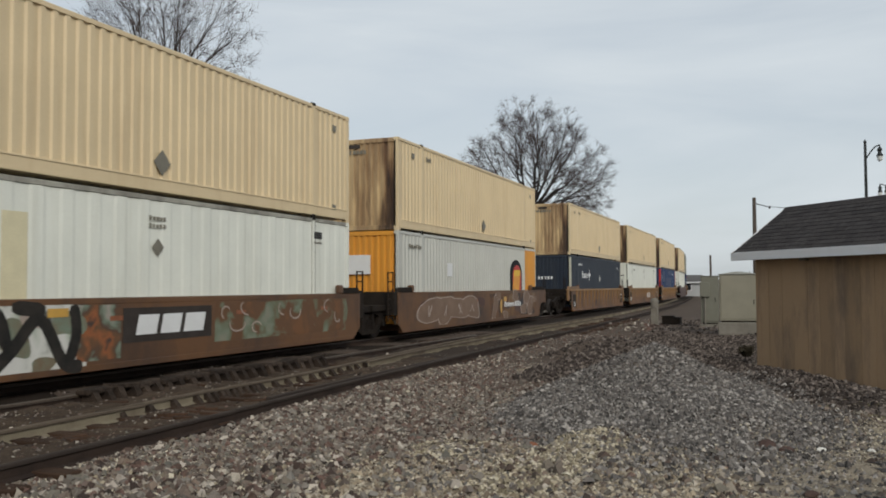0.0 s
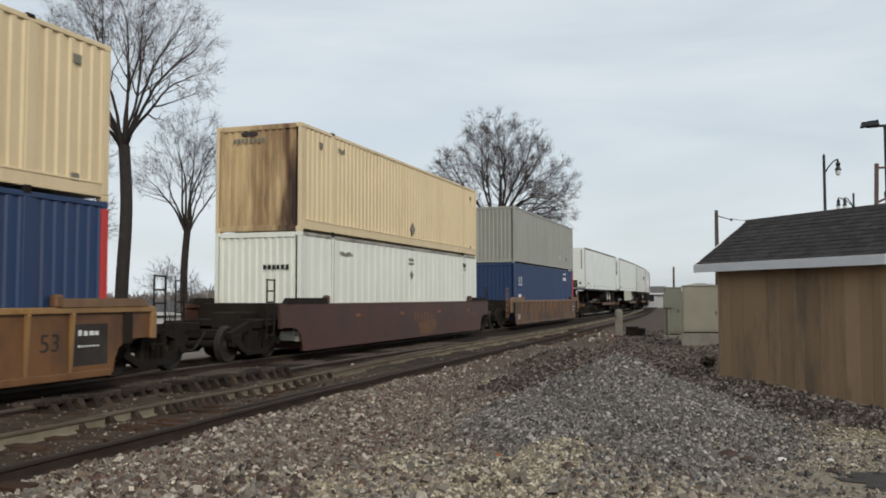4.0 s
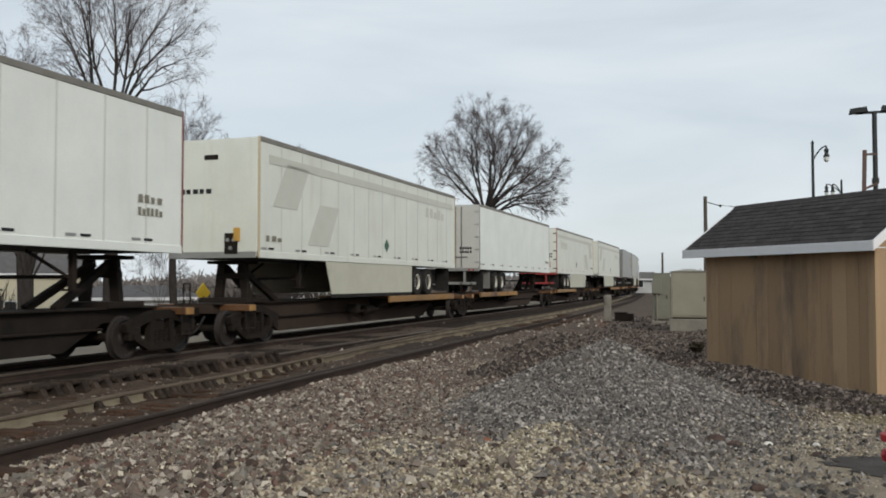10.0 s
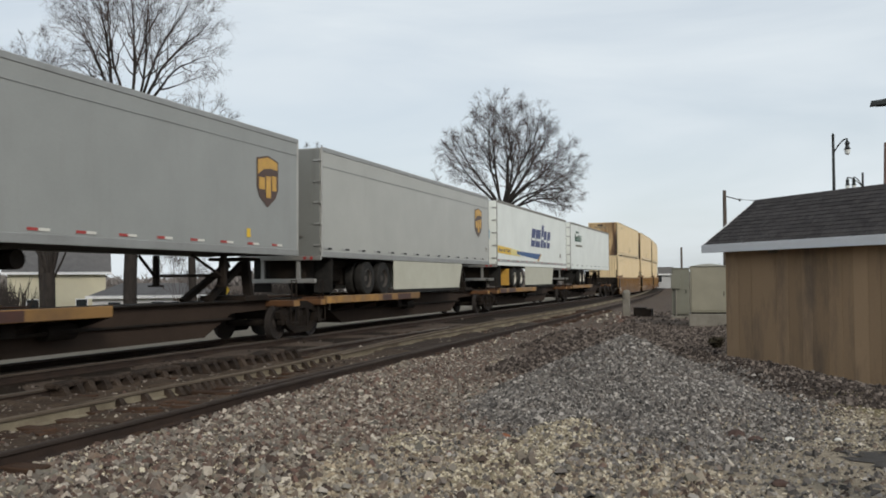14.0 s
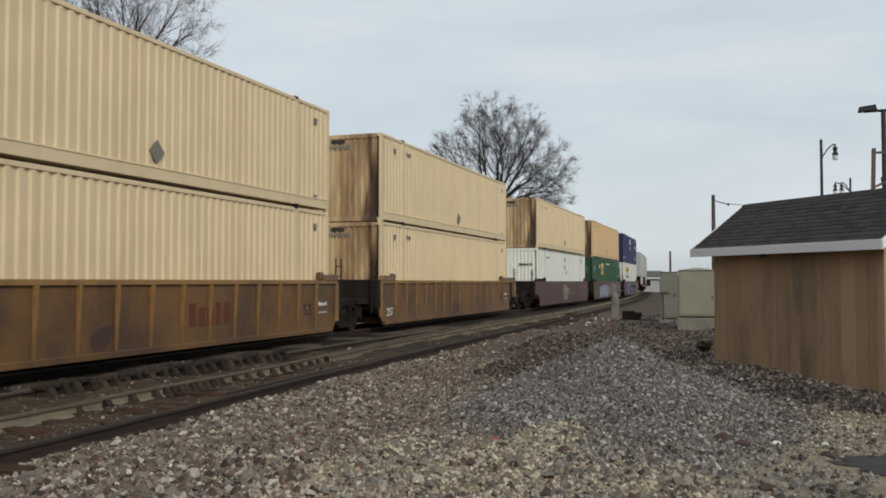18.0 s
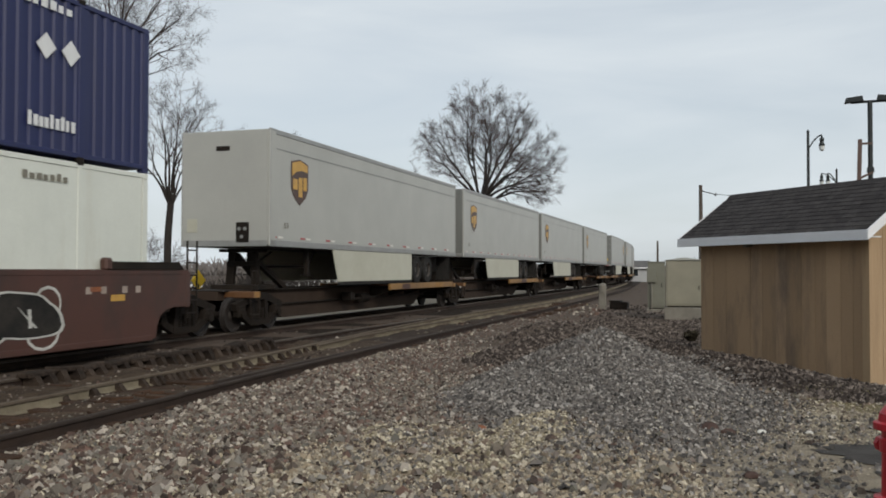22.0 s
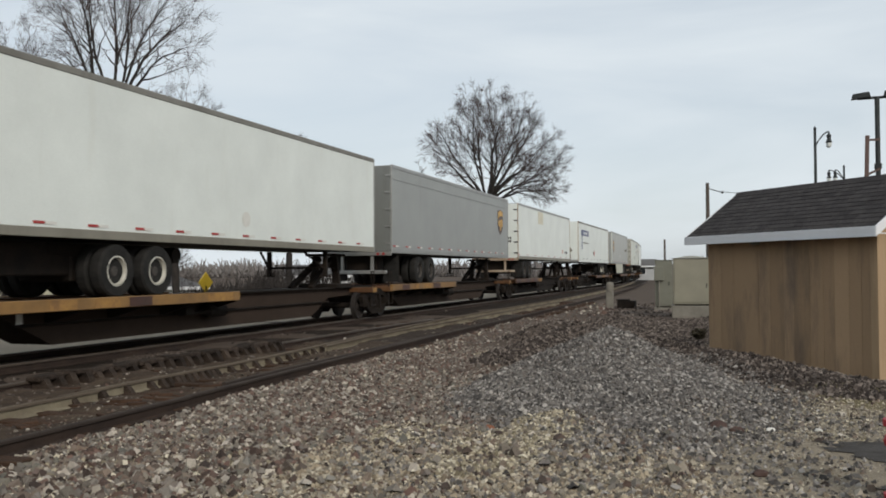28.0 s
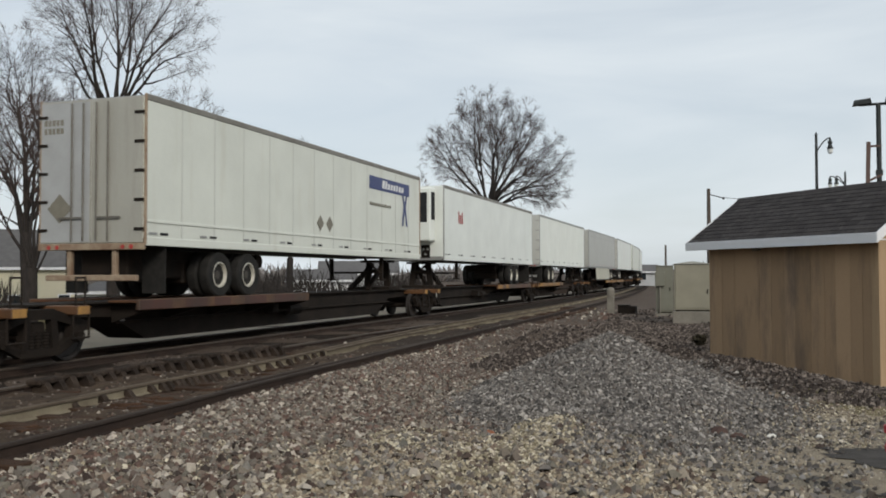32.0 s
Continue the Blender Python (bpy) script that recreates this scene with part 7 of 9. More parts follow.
def white_marks(ob, seed):
    bars(ob, 0.15, 2.42, 0.5, 0.10, 5, PLACARD, seed=seed)
    bars(ob, 0.15, 2.28, 0.5, 0.10, 5, PLACARD, seed=seed + 1)
    part("placard", diamond(0.15, 1.92, 0.17), PLACARD, ob, "small dark diamond placard")
    bars(ob, 6.35, 2.38, 0.42, 0.18, 4, INK, seed=seed + 2)
    bars(ob, 6.35, 2.26, 0.42, 0.05, 7, PLACARD, seed=seed + 3)
    bars(ob, -5.2, 2.36, 0.9, 0.12, 7, PLACARD, seed=seed + 4)
    end_bars(ob, 0.2, 1.9, 0.8, 0.12, 6, INK, HALF, seed)


def ribbed_well(s, front_truck, brand=None, seed=1, paint=None, top=1.36):
    w = well(s, paint or YELLOW_CAR, "rusty brown ribbed well car carrying two containers" if paint is DULL_RUST else "grimy yellow ribbed well car carrying two containers" if paint else "weathered yellow ribbed well car carrying two containers", True, top, front_truck=front_truck, chord={GRIMY_CAR: GRIMY_TOP, DULL_RUST: DULL_TOP}.get(paint))
    words(w, "257", -HALF + 0.22, 0.40, 0.26, PALE, 1.396, 0.55)
    words(w, "53", HALF - 1.72, 0.62, 0.30, PANEL, 1.392, 0.42)
    bars(w, HALF - 0.55, 0.86, 0.55, 0.10, 4, PALE, x=1.396, seed=seed)
    bars(w, HALF - 0.55, 0.66, 0.55, 0.04, 6, PALE, x=1.396, seed=seed + 1)
    if brand:
        bars(w, 2.1, 0.56, 1.65, 0.50, 5, brand, x=1.392, seed=seed, label="faded brand lettering as plain bars")
    part("rust_patch", blob(-2.4 + seed % 5, 0.5, 0.3, 0.2, seed, 1.391, 0.004, 0.5), BROWN_CAR, w)
    return w


def emblem(ob):
    """A black arch with a red disc and an orange block shape on it."""
    y0, z0 = 12.82 - HALF, 0.95
    arch = [(-0.92, 0.0)] + [(-0.92 * math.cos(k * math.pi / 14), 0.75 + 0.62 * math.sin(k * math.pi / 14)) for k in range(15)] + [(0.92, 0.0)]
    e = part("emblem", plate(y0, z0, arch), INK, ob, "black arch emblem")
    part("emblem_disc", plate(y0 + 0.12, z0, [(-0.66, 0.0)] + [(-0.66 * math.cos(k * math.pi / 14), 0.62 + 0.52 * math.sin(k * math.pi / 14)) for k in range(15)] + [(0.66, 0.0)], NEAR + 0.005), RED, e, "red field")
    b = NEAR + 0.011
    part("emblem_block", plate(y0, z0, [(-0.58, 0.0), (0.44, 0.0), (0.58, 0.92), (-0.34, 0.92)], b), mat("orange_decal", (0.70, 0.33, 0.03), 0.5, 0.0, (0.55, 0.20, 0.025), 0.8, 2.5, 0.08, 0.0, 40), e, "slanted orange block shape")
    part("emblem_block", plate(y0, z0 + 0.66, [(-0.41, 0.0), (0.54, 0.0), (0.58, 0.26), (-0.34, 0.26)], b + 0.002, 0.007), YELLOW, e, "yellow upper band")


def grime(w, x, seed, count=7):
    """Dull patches of old paint and dirt on a well's smooth side."""
    rng = random.Random(seed)
    for k in range(count):
        part("rust_patch", blob(rng.uniform(-7.6, 7.6), rng.uniform(0.45, 1.05), rng.uniform(.25, 1.0), rng.uniform(.10, .30), seed + k, x, 0.0022 + 0.0002 * k), rng.choice((DULL_RUST, RUST_CAR, BROWN_CAR)), w, "dull rusty patch")


def double_stacks():
    tan_label = "tan corrugated container with soot-streaked end"

    def tan(s, seed, z=3.27, paint=TAN):
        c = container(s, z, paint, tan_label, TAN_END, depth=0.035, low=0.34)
        tan_marks(c, seed)
        return c

    # head of the clip: a rusty articulated pair with spray paint
    w = well(4.70, RUST_CAR, "rust-brown well car with smooth sides and black and white graffiti", False)
    c = container(4.70, 0.37, WHITE_BOX, "white ribbed container in a rusty well", pitch=0.62, depth=0.014)
    white_marks(c, 3)
    part("stain", rect(-3.2, 1.6, 0.5, 1.5, NEAR - 0.008), mat("yellow_stain", (0.66, 0.60, 0.40), 0.6), c, "yellowish stain")
    tan(4.70, 1)
    part("stencil_panel", rect(0.35, 0.86, 2.6, 0.62, WELL_SIDE), PANEL, w, "black brand panel")
    for y, wd in ((-0.62, 0.56), (0.06, 0.56), (0.74, 0.62)):
        part("brand_shape", plate(y, 0.68, [(0, 0), (wd, 0), (wd + 0.09, 0.36), (0.09, 0.36)], WELL_SIDE + 0.005), PALE, w, "white slanted brand shape")
    x = WELL_SIDE
    part("spray_paint", plate(-HALF + 5.1, 0.75, [(-1.6, -0.55), (1.15, -0.6), (1.2, 0.5), (-1.5, 0.55)], x, 0.003), sprayed("white_graffiti", ((0.03, 0.028, 0.026), (0.14, 0.14, 0.12), (0.50, 0.50, 0.46), (0.56, 0.555, 0.52), (0.46, 0.48, 0.42), (0.24, 0.29, 0.22), (0.52, 0.50, 0.46)), 1.3), w, "white graffiti ground")
    for k, (y, z, u, v, m) in enumerate(((-2.2, 0.95, 0.34, 0.22, TEAL), (-3.3, 0.75, 0.28, 0.30, TEAL), (-2.75, 0.32, 0.25, 0.12, TEAL), (-3.0, 1.05, 0.22, 0.16, FADED))):
        part("spray_paint", blob(y, z, u, v, 60 + k, x, 0.0045 + 0.0003 * k), m, w, "dull green graffiti patch")
    for k, run in enumerate(([(3.45, 0.22), (4.0, 1.22), (4.45, 1.1), (4.62, 0.6)], [(4.3, 0.25), (4.75, 0.62), (5.25, 1.05), (5.75, 0.32), (6.15, 0.25)], [(5.85, 0.30), (6.02, 0.8), (5.95, 1.25)], [(3.6, 1.15), (3.95, 0.5)], [(4.7, 1.24), (5.35, 1.18)])):
        strokes(w, [flow([(a - HALF, b) for a, b in run])], 0.22, BLACK_SPRAY, x + 0.004 + 0.0006 * k, "black graffiti stroke")
    part("spray_paint", rect(-2.46, 1.13, 0.44, 0.14, x + 0.008, 0.005), GOLD, w, "yellow graffiti patch")
    part("spray_paint", plate(0, 0, [(1.75, 0.42), (7.55, 0.40), (7.7, 0.9), (7.6, 1.22), (5.2, 1.24), (3.6, 1.20), (1.8, 1.24)], x, 0.003), sprayed("faded_green_graffiti", ((0.150, 0.064, 0.022), (0.120, 0.055, 0.021), (0.105, 0.050, 0.021), (0.115, 0.052, 0.020), (0.125, 0.135, 0.085), (0.150, 0.180, 0.125), (0.20, 0.20, 0.15)), 1.6), w, "thin faded green graffiti over rust")
    part("spray_paint", plate(0, 0, [(-2.05, 0.30), (-1.0, 0.30), (-1.0, 1.24), (-2.05, 1.24)], x, 0.0032), sprayed("mixed_graffiti", ((0.045, 0.028, 0.02), (0.26, 0.085, 0.026), (0.13, 0.060, 0.024), (0.07, 0.038, 0.022), (0.15, 0.19, 0.14), (0.30, 0.27, 0.23)), 2.0), w, "orange and green graffiti")
    rng = random.Random(4)
    for k in range(8):
        y, z = ((2.2, 1.0), (3.0, 1.1), (3.3, 0.66), (4.4, 1.05), (5.0, 0.95), (6.7, 1.05), (7.1, 0.8), (2.6, 0.75))[k]
        strokes(w, [loop(y + rng.uniform(-.1, .1), z, rng.uniform(.14, .3), rng.uniform(.10, .18), 10, rng.uniform(0, 3), rng.uniform(4, 7))], 0.035, FADED, x + 0.0035 + 0.0006 * k, "faded graffiti scrawl")
    grime(w, x, 101, 5)
    w = well(24.16, RUST_CAR, "rust-brown well car with pale bubble graffiti", False, front_truck=False)
    c = container(24.16, 0.37, DULL_WHITE, "white container with orange ends and a bold emblem", ORANGE)
    part("end_bay", Geo().box(NEAR - 0.03, NEAR + 0.002, HALF - 1.88, HALF - 0.17, 0.17, 2.80), ORANGE, c, "orange end bay")
    for y in np.arange(HALF - 1.75, HALF - 0.2, 0.22):
        part("end_bay_rib", Geo().box(NEAR - 0.004, NEAR + 0.012, y - 0.05, y + 0.05, 0.2, 2.76, 0.006), ORANGE, c)
    emblem(c)
    end_plate(c, "sign_plate", -0.95, 0.35, 1.55, 2.15, PALE, HALF, "pale sign plate", 0.05)
    bars(c, -6.7, 2.38, 1.1, 0.14, 6, PLACARD, seed=6)
    part("placard", rect(-3.6, 1.75, 0.5, 0.46), PALE, c, "white placard")
    tan(24.16, 2)
    part("spray_paint", plate(0, 0, [(0.6, 0.27), (7.3, 0.27), (7.55, 0.7), (7.5, 1.23), (0.5, 1.23)], x, 0.0021), sprayed("brown_graffiti", ((0.020, 0.022, 0.028), (0.044, 0.026, 0.018), (0.085, 0.042, 0.020), (0.125, 0.056, 0.021), (0.10, 0.047, 0.020), (0.165, 0.085, 0.030), (0.17, 0.11, 0.065)), 1.1), w, "blotchy brown graffiti ground")
    grime(w, x, 121, 9)
    for k, (y, z, u, v, t) in enumerate(((1.25, 0.72, 0.34, 0.50, 0.45), (1.68, 1.16, 0.30, 0.18, 0.0), (4.15, 1.12, 0.42, 0.26, 0.0), (5.45, 0.55, 0.55, 0.22, 0.0), (5.9, 1.02, 0.50, 0.32, 0.3), (6.5, 0.66, 0.45, 0.40, 0.1), (7.15, 0.92, 0.38, 0.13, 0.5), (2.65, 0.36, 0.36, 0.15, 0.0))):
        e = part("spray_paint", blob(y, z, u, v, 140 + k, x, 0.005 + 0.0008 * k, t), FADED, w, "pale bubble graffiti")
        part("spray_fill", blob(y, z, u * 0.90, v * 0.89, 140 + k, x, 0.0054 + 0.0008 * k, t), PEACH, e, "dull brown fill")
    part("spray_paint", blob(2.05, 0.72, 0.14, 0.24, 150, x, 0.005), GOLD, w, "dull yellow graffiti patch")
    graffiti(w, -6.5, -1.0, 0.30, 1.25, 4, PEACH, FADED, 14, x, "pale bubble graffiti")
    bars(w, 3.7, 0.68, 2.5, 0.22, 10, PALE, x=x + 0.012, seed=3, slant=0.25)
    part("reflector", rect(2.6, 1.0, 0.4, 0.2, x + 0.003, 0.006), GOLD, w)
    coupler(44.1)
    # three-unit yellow car
    ribbed_well(47.73, True, None, 1)
    c = container(47.73, 0.37, NAVY, "dark navy corrugated container with pale corner posts")
    for y in (-HALF - 0.006, HALF - 0.17):
        part("corner_cover", Geo().box(NEAR - 0.09, NEAR + 0.010, y, y + 0.18, 0.125, 2.77, 0.01), SKIRT, c, "cream painted corner post")
    bars(c, -4.2, 1.62, 1.7, 0.40, 4, PALE, seed=8, label="pale brand lettering as plain bars")
    part("emblem", Geo().add([], []).prism([(-3.02 + a, 1.82 + b) for a, b in ((-.45, 0), (-.1, .1), (0, .42), (.1, .1), (.45, 0), (.1, -.1), (0, -.42), (-.1, -.1))], 'x', NEAR + 0.002, NEAR + 0.008), PALE, c, "pale four-pointed star")
    bars(c, -5.5, 2.35, 1.0, 0.12, 5, PALE, seed=9)
    part("placard", diamond(0.25, 1.62, 0.24), mat("pale_placard", (0.42, 0.43, 0.40), 0.6), c, "pale diamond placard")
    part("label_plate", rect(6.6, 2.35, 0.2, 0.18), PALE, c)
    end_bars(c, -0.55, 1.55, 0.9, 0.16, 5, PALE, HALF, 4)
    tan(47.73, 3)
    ribbed_well(67.33, False, PALE, 2)
    c = container(67.33, 0.37, WHITE_BOX, "white ribbed container in a yellow well", pitch=0.62, depth=0.014)
    white_marks(c, 11)
    end_plate(c, "door_bar", -0.9, -0.84, 0.3, 1.8, INK, HALF)
    tan(67.33, 4)
    ribbed_well(87.0, False, None, 3)
    c = container(87.0, 0.37, BLUE, "blue corrugated container with a red end post")
    part("corner_cover", Geo().box(NEAR - 0.17, NEAR + 0.008, -HALF - 0.01, -HALF + 0.17, 0.125, 2.77, 0.01), RED, c, "red painted corner post")
    part("corner_cover", Geo().box(NEAR - 0.09, NEAR + 0.008, HALF - 0.17, HALF + 0.004, 0.125, 2.77, 0.01), RED, c, "red painted corner post")
    words(c, "53", -HALF + 0.80, 1.80, 0.40, PALE, NEAR, 0.44)
    patch = mat("blue_repaint", (0.008, 0.020, 0.075), 0.55, 0.0, (0.009, 0.024, 0.085), 0.8, 1.0)
    part("repaint", rect(-HALF + 2.95, 2.07, 2.1, 1.05, NEAR - 0.008, 0.012), patch, c, "darker repainted patch")
    part("repaint", rect(-HALF + 7.9, 1.55, 5.6, 0.8, NEAR - 0.008, 0.012), patch, c, "darker repainted patch")
    part("repaint", rect(-HALF + 9.3, 2.5, 2.4, 0.4, NEAR - 0.008, 0.012), patch, c, "darker repainted patch")
    bars(c, 4.9, 2.30, 0.9, 0.12, 6, PALE, seed=12)
    end_bars(c, 0.1, 1.8, 0.26, 0.36, 2, PALE, HALF, 5)
    end_bars(c, 0.75, 0.9, 0.06, 1.3, 1, FADED, HALF, 6)
    tan(87.0, 5)
    coupler(107.0)
    w = well(110.6, BROWN_CAR, "dark brown smooth-sided well car", False)
    bars(w, 1.0, 0.7, 2.0, 0.3, 6, DULL_RUST, x=WELL_SIDE, seed=15)
    grime(w, WELL_SIDE, 161, 6)
    c = container(110.6, 0.37, WHITE_BOX, "white container in a brown well", pitch=0.5, depth=0.02)
    white_marks(c, 17)
    tan(110.6, 6)
    coupler(130.4)
    w = ribbed_well(133.5, True, None, 4, DULL_RUST)
    strokes(w, [loop(4.6 + 0.34 * k, 0.45 + 0.05 * (k % 2), 0.2, 0.2, 12, k, k + 4.4) for k in range(6)] + [[(4.3, 0.9), (4.8, 0.8), (5.5, 0.95), (5.9, 0.82)]], 0.025, SILVER, 1.392, "faint white scrawl")
    c = container(133.5, 0.37, BLUE, "blue corrugated container with a red end post")
    part("corner_cover", Geo().box(NEAR - 0.17, NEAR + 0.008, HALF - 0.24, HALF + 0.008, 0.125, 2.77, 0.01), RED, c, "red painted corner post")
    words(c, "53", -HALF + 0.75, 1.75, 0.45, PALE, NEAR, 0.75)
    part("placard", rect(-HALF + 1.1, 1.1, 0.6, 0.4), PALE, c, "white placard")
    part("placard", rect(5.0, 2.3, 0.9, 0.2), PALE, c, "white label")
    bars(c, 5.0, 2.55, 0.8, 0.14, 6, PALE, seed=18)
    part("label_plate", disc(4.6, 1.0, 0.06), PALE, c)
    c = container(133.5, 3.27, GREY_BOX, "grey ribbed container on top of a blue one", pitch=0.35, depth=0.025)
    part("label_plate", disc(3.6, 0.72, 0.1), PALE, c, "white spot")
    bars(c, 5.6, 0.6, 0.35, 0.2, 3, INK, seed=19)
    bars(c, 7.2, 1.55, 0.35, 0.16, 3, PLACARD, seed=20)
    bars(c, 7.0, 2.45, 0.3, 0.16, 2, PLACARD, seed=21)
    # second block: three-unit yellow car with tan boxes
    faded = mat("faded_red_lettering", (0.105, 0.032, 0.022), 0.8, 0.0, (0.12, 0.055, 0.026), 0.9, 2.0)
    for k, s in enumerate((393.9, 413.3, 433.3)):
        ribbed_well(s, k == 0, faded if k == 1 else None, 5 + k, GRIMY_CAR, 1.56)
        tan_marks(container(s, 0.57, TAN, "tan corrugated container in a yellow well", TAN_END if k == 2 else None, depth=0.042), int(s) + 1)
        tan(s, int(s), 3.47)
    coupler(453.1)
    # three-unit brown car
    w = well(456.6, BROWN_CAR, "dark brown well car with white scrawled rings", False, 1.53)
    strokes(w, [loop(-0.75, 0.82, 0.36, 0.46, 18, 0.6, 5.6), loop(0.0, 0.80, 0.34, 0.44, 18, 3.6, 7.2), loop(-0.62, 0.9, 0.17, 0.17, 12), [(-0.2, 1.25), (-0.25, 0.5)], [(0.05, 1.2), (0.0, 0.55), (0.15, 0.45)]], 0.055, CHALK, x, "white scrawled rings")
    part("reflector", rect(0.45, 0.98, 0.45, 0.13, x, 0.006), GOLD, w)
    bars(w, 1.35, 0.74, 1.6, 0.06, 14, FADED, x=x, seed=22)
    bars(w, 2.9, 0.68, 0.5, 0.26, 3, GRIMY_TOP, x=x, seed=23)
    bars(w, 3.6, 0.66, 0.8, 0.26, 4, DULL_RUST, x=x, seed=24)
    strokes(w, [loop(4.6, 0.95, 0.3, 0.18, 9), [(4.3, 0.75), (5.0, 0.8)]], 0.04, TEAL, x, "faint green scrawl")
    bars(w, 6.7, 0.62, 0.7, 0.05, 9, FADED, x=x, seed=25)
    bars(w, 6.7, 0.84, 0.8, 0.05, 9, FADED, x=x, seed=26)
    for y in (5.75, 6.2, 6.9, 7.3):
        part("label_plate", rect(y, 1.15, 0.15, 0.13, x, 0.005), FADED, w)
    c = container(456.6, 0.54, WHITE_BOX, "white ribbed container in a brown well", pitch=0.62, depth=0.014)
    white_marks(c, 27)
    part("placard", diamond(0.75, 1.55, 0.15), PLACARD, c, "small grey diamond placard")
    tan(456.6, 8, 3.44)
    w = well(476.3, BROWN_CAR, "dark brown well car with silver and light blue graffiti", False, 1.53, front_truck=False)
    graffiti(w, -5.1, -0.3, 0.25, 1.22, 6, LILAC, SKYBLUE, 31, x, "pale lilac and light blue graffiti")
    graffiti(w, 2.05, 5.6, 0.24, 1.46, 4, SILVER, BLACK_SPRAY, 35, x, "silver bubble graffiti")
    part("spray_paint", rect(0.9, 0.85, 1.5, 0.7, x, 0.004), PEACH, w, "dull pink overpainted block")
    words(w, "53", -HALF + 0.45, 0.5, 0.42, GRIMY_TOP, x, 0.8)
    bars(w, 7.3, 0.75, 0.9, 0.05, 8, PALE, x=x, seed=36)
    part("reflector", rect(6.75, 0.98, 0.5, 0.14, x, 0.006), GOLD, w)
    c = container(476.3, 0.54, GREEN, "dark green corrugated container with a yellow brand panel")
    p = part("brand_panel", rect(-HALF + 5.15, 2.02, 1.35, 0.92), YELLOW, c, "yellow brand panel")
    bars(p, -HALF + 5.15, 1.68, 1.1, 0.62, 3, DKBLUE, x=NEAR + 0.005, seed=28)
    part("placard", diamond(-HALF + 3.65, 2.2, 0.2), PALE, c, "white diamond placard")
    words(c, "53", -HALF + 0.80, 1.85, 0.30, PALE, NEAR, 0.40)
    words(c, "53", HALF - 0.95, 1.4, 0.28, PALE, NEAR, 0.38)
    bars(c, -HALF + 8.6, 2.42, 2.6, 0.12, 14, PALE, seed=29)
    bars(c, HALF - 2.3, 2.3, 0.25, 0.2, 2, PALE, seed=30)
    ep = end_plate(c, "brand_panel", -1.0, -0.1, 1.85, 2.45, YELLOW, HALF, "yellow brand panel", 0.02)
    g = Geo()
    for k in range(3):
        g.box(-0.9 + k * 0.25, -0.72 + k * 0.25, -HALF - 0.026, -HALF - 0.02, 1.95, 2.35)
    part("lettering_bar", g, DKBLUE, ep)
    end_bars(c, -0.8, 1.2, 0.5, 0.28, 2, PALE, HALF, 31)
    end_bars(c, 0.85, 0.8, 0.07, 1.4, 1, FADED, HALF, 32)
    tan(476.3, 9, 3.44, TAN_WARM)
    w = well(496.2, BROWN_CAR, "dark brown well car with a blue block and white graffiti", False, 1.53, front_truck=False)
    part("spray_paint", rect(-3.5, 0.80, 3.2, 1.06, x, 0.004), MIDBLUE, w, "blue overpainted block")
    graffiti(w, -2.1, 5.2, 0.22, 1.22, 7, BLACK_SPRAY, CHALK, 41, x, "white-rimmed black graffiti")
    strokes(w, [loop(5.2, 0.95, 0.30, 0.28, 12), loop(5.1, 0.45, 0.36, 0.26, 12)], 0.05, CHALK, x, "white scrawled rings")
    words(w, "53", -HALF + 0.30, 0.5, 0.44, PEACH, x, 0.8)
    for y in (6.2, 6.6, 7.2, 7.6):
        part("label_plate", rect(y, 1.15, 0.15, 0.13, x, 0.005), FADED, w)
    part("reflector", rect(7.0, 1.0, 0.4, 0.12, x, 0.006), GOLD, w)
    c = container(496.2, 0.54, CREAM_TR, "white smooth container with a yellow panel in the well", pitch=1.2, depth=0.006)
    p = part("brand_panel", rect(-HALF + 4.5, 2.22, 3.5, 0.66), YELLOW, c, "yellow brand panel")
    bars(p, -HALF + 4.5, 2.02, 1.9, 0.38, 6, INK, x=NEAR + 0.005, seed=33)
    words(c, "Intermodal", -HALF + 2.85, 1.34, 0.46, DKGREEN, NEAR, 3.2)
    # Unidentified dark area on the end, drawn as a thin plate.
    end_plate(c, "dark_panel", -0.55, 0.95, 0.5, 2.35, INK, HALF, "dark panel on the end", 0.05)
    end_plate(c, "label_plate", -1.1, -0.7, 1.7, 2.1, DKGREEN, HALF)
    bars(c, 5.3, 2.5, 1.1, 0.14, 7, PLACARD, seed=34)
    c = container(496.2, 3.44, DEEP_BLUE, "deep blue corrugated container with white and orange brand marks")
    bars(c, -HALF + 7.85, 2.02, 1.5, 0.62, 3, PALE, seed=35, slant=0.35, label="white brand lettering as plain bars")
    part("emblem", plate(-HALF + 7.95, 1.68, [(-0.75, -0.16), (0.2, 0.02), (0.75, 0.2), (0.7, -0.12), (0.15, -0.22)]), mat("orange_decal", (0.62, 0.16, 0.03), 0.5), c, "orange swoosh")
    for y in (13.32, 13.92):
        part("placard", diamond(y - HALF, 1.9, 0.23), PALE, c, "white diamond placard")
    bars(c, 13.5 - HALF, 0.5, 1.15, 0.24, 9, PALE, seed=36)
    bars(c, 13.4 - HALF, 2.55, 1.2, 0.16, 6, PALE, seed=37)
    bars(c, -HALF + 1.1, 0.45, 0.9, 0.14, 8, PALE, seed=38)
    bars(c, -HALF + 2.3, 2.4, 0.2, 0.22, 2, PALE, seed=39)
    for xx in (-0.75, -0.1):
        part("placard", Geo().prism([(xx - 0.24, 1.75), (xx, 1.51), (xx + 0.24, 1.75), (xx, 1.99)], 'y', -HALF - 0.012, -HALF - 0.003), PALE, c, "white diamond placard")
    end_bars(c, -0.75, 2.2, 0.7, 0.3, 3, PALE, HALF, 40)
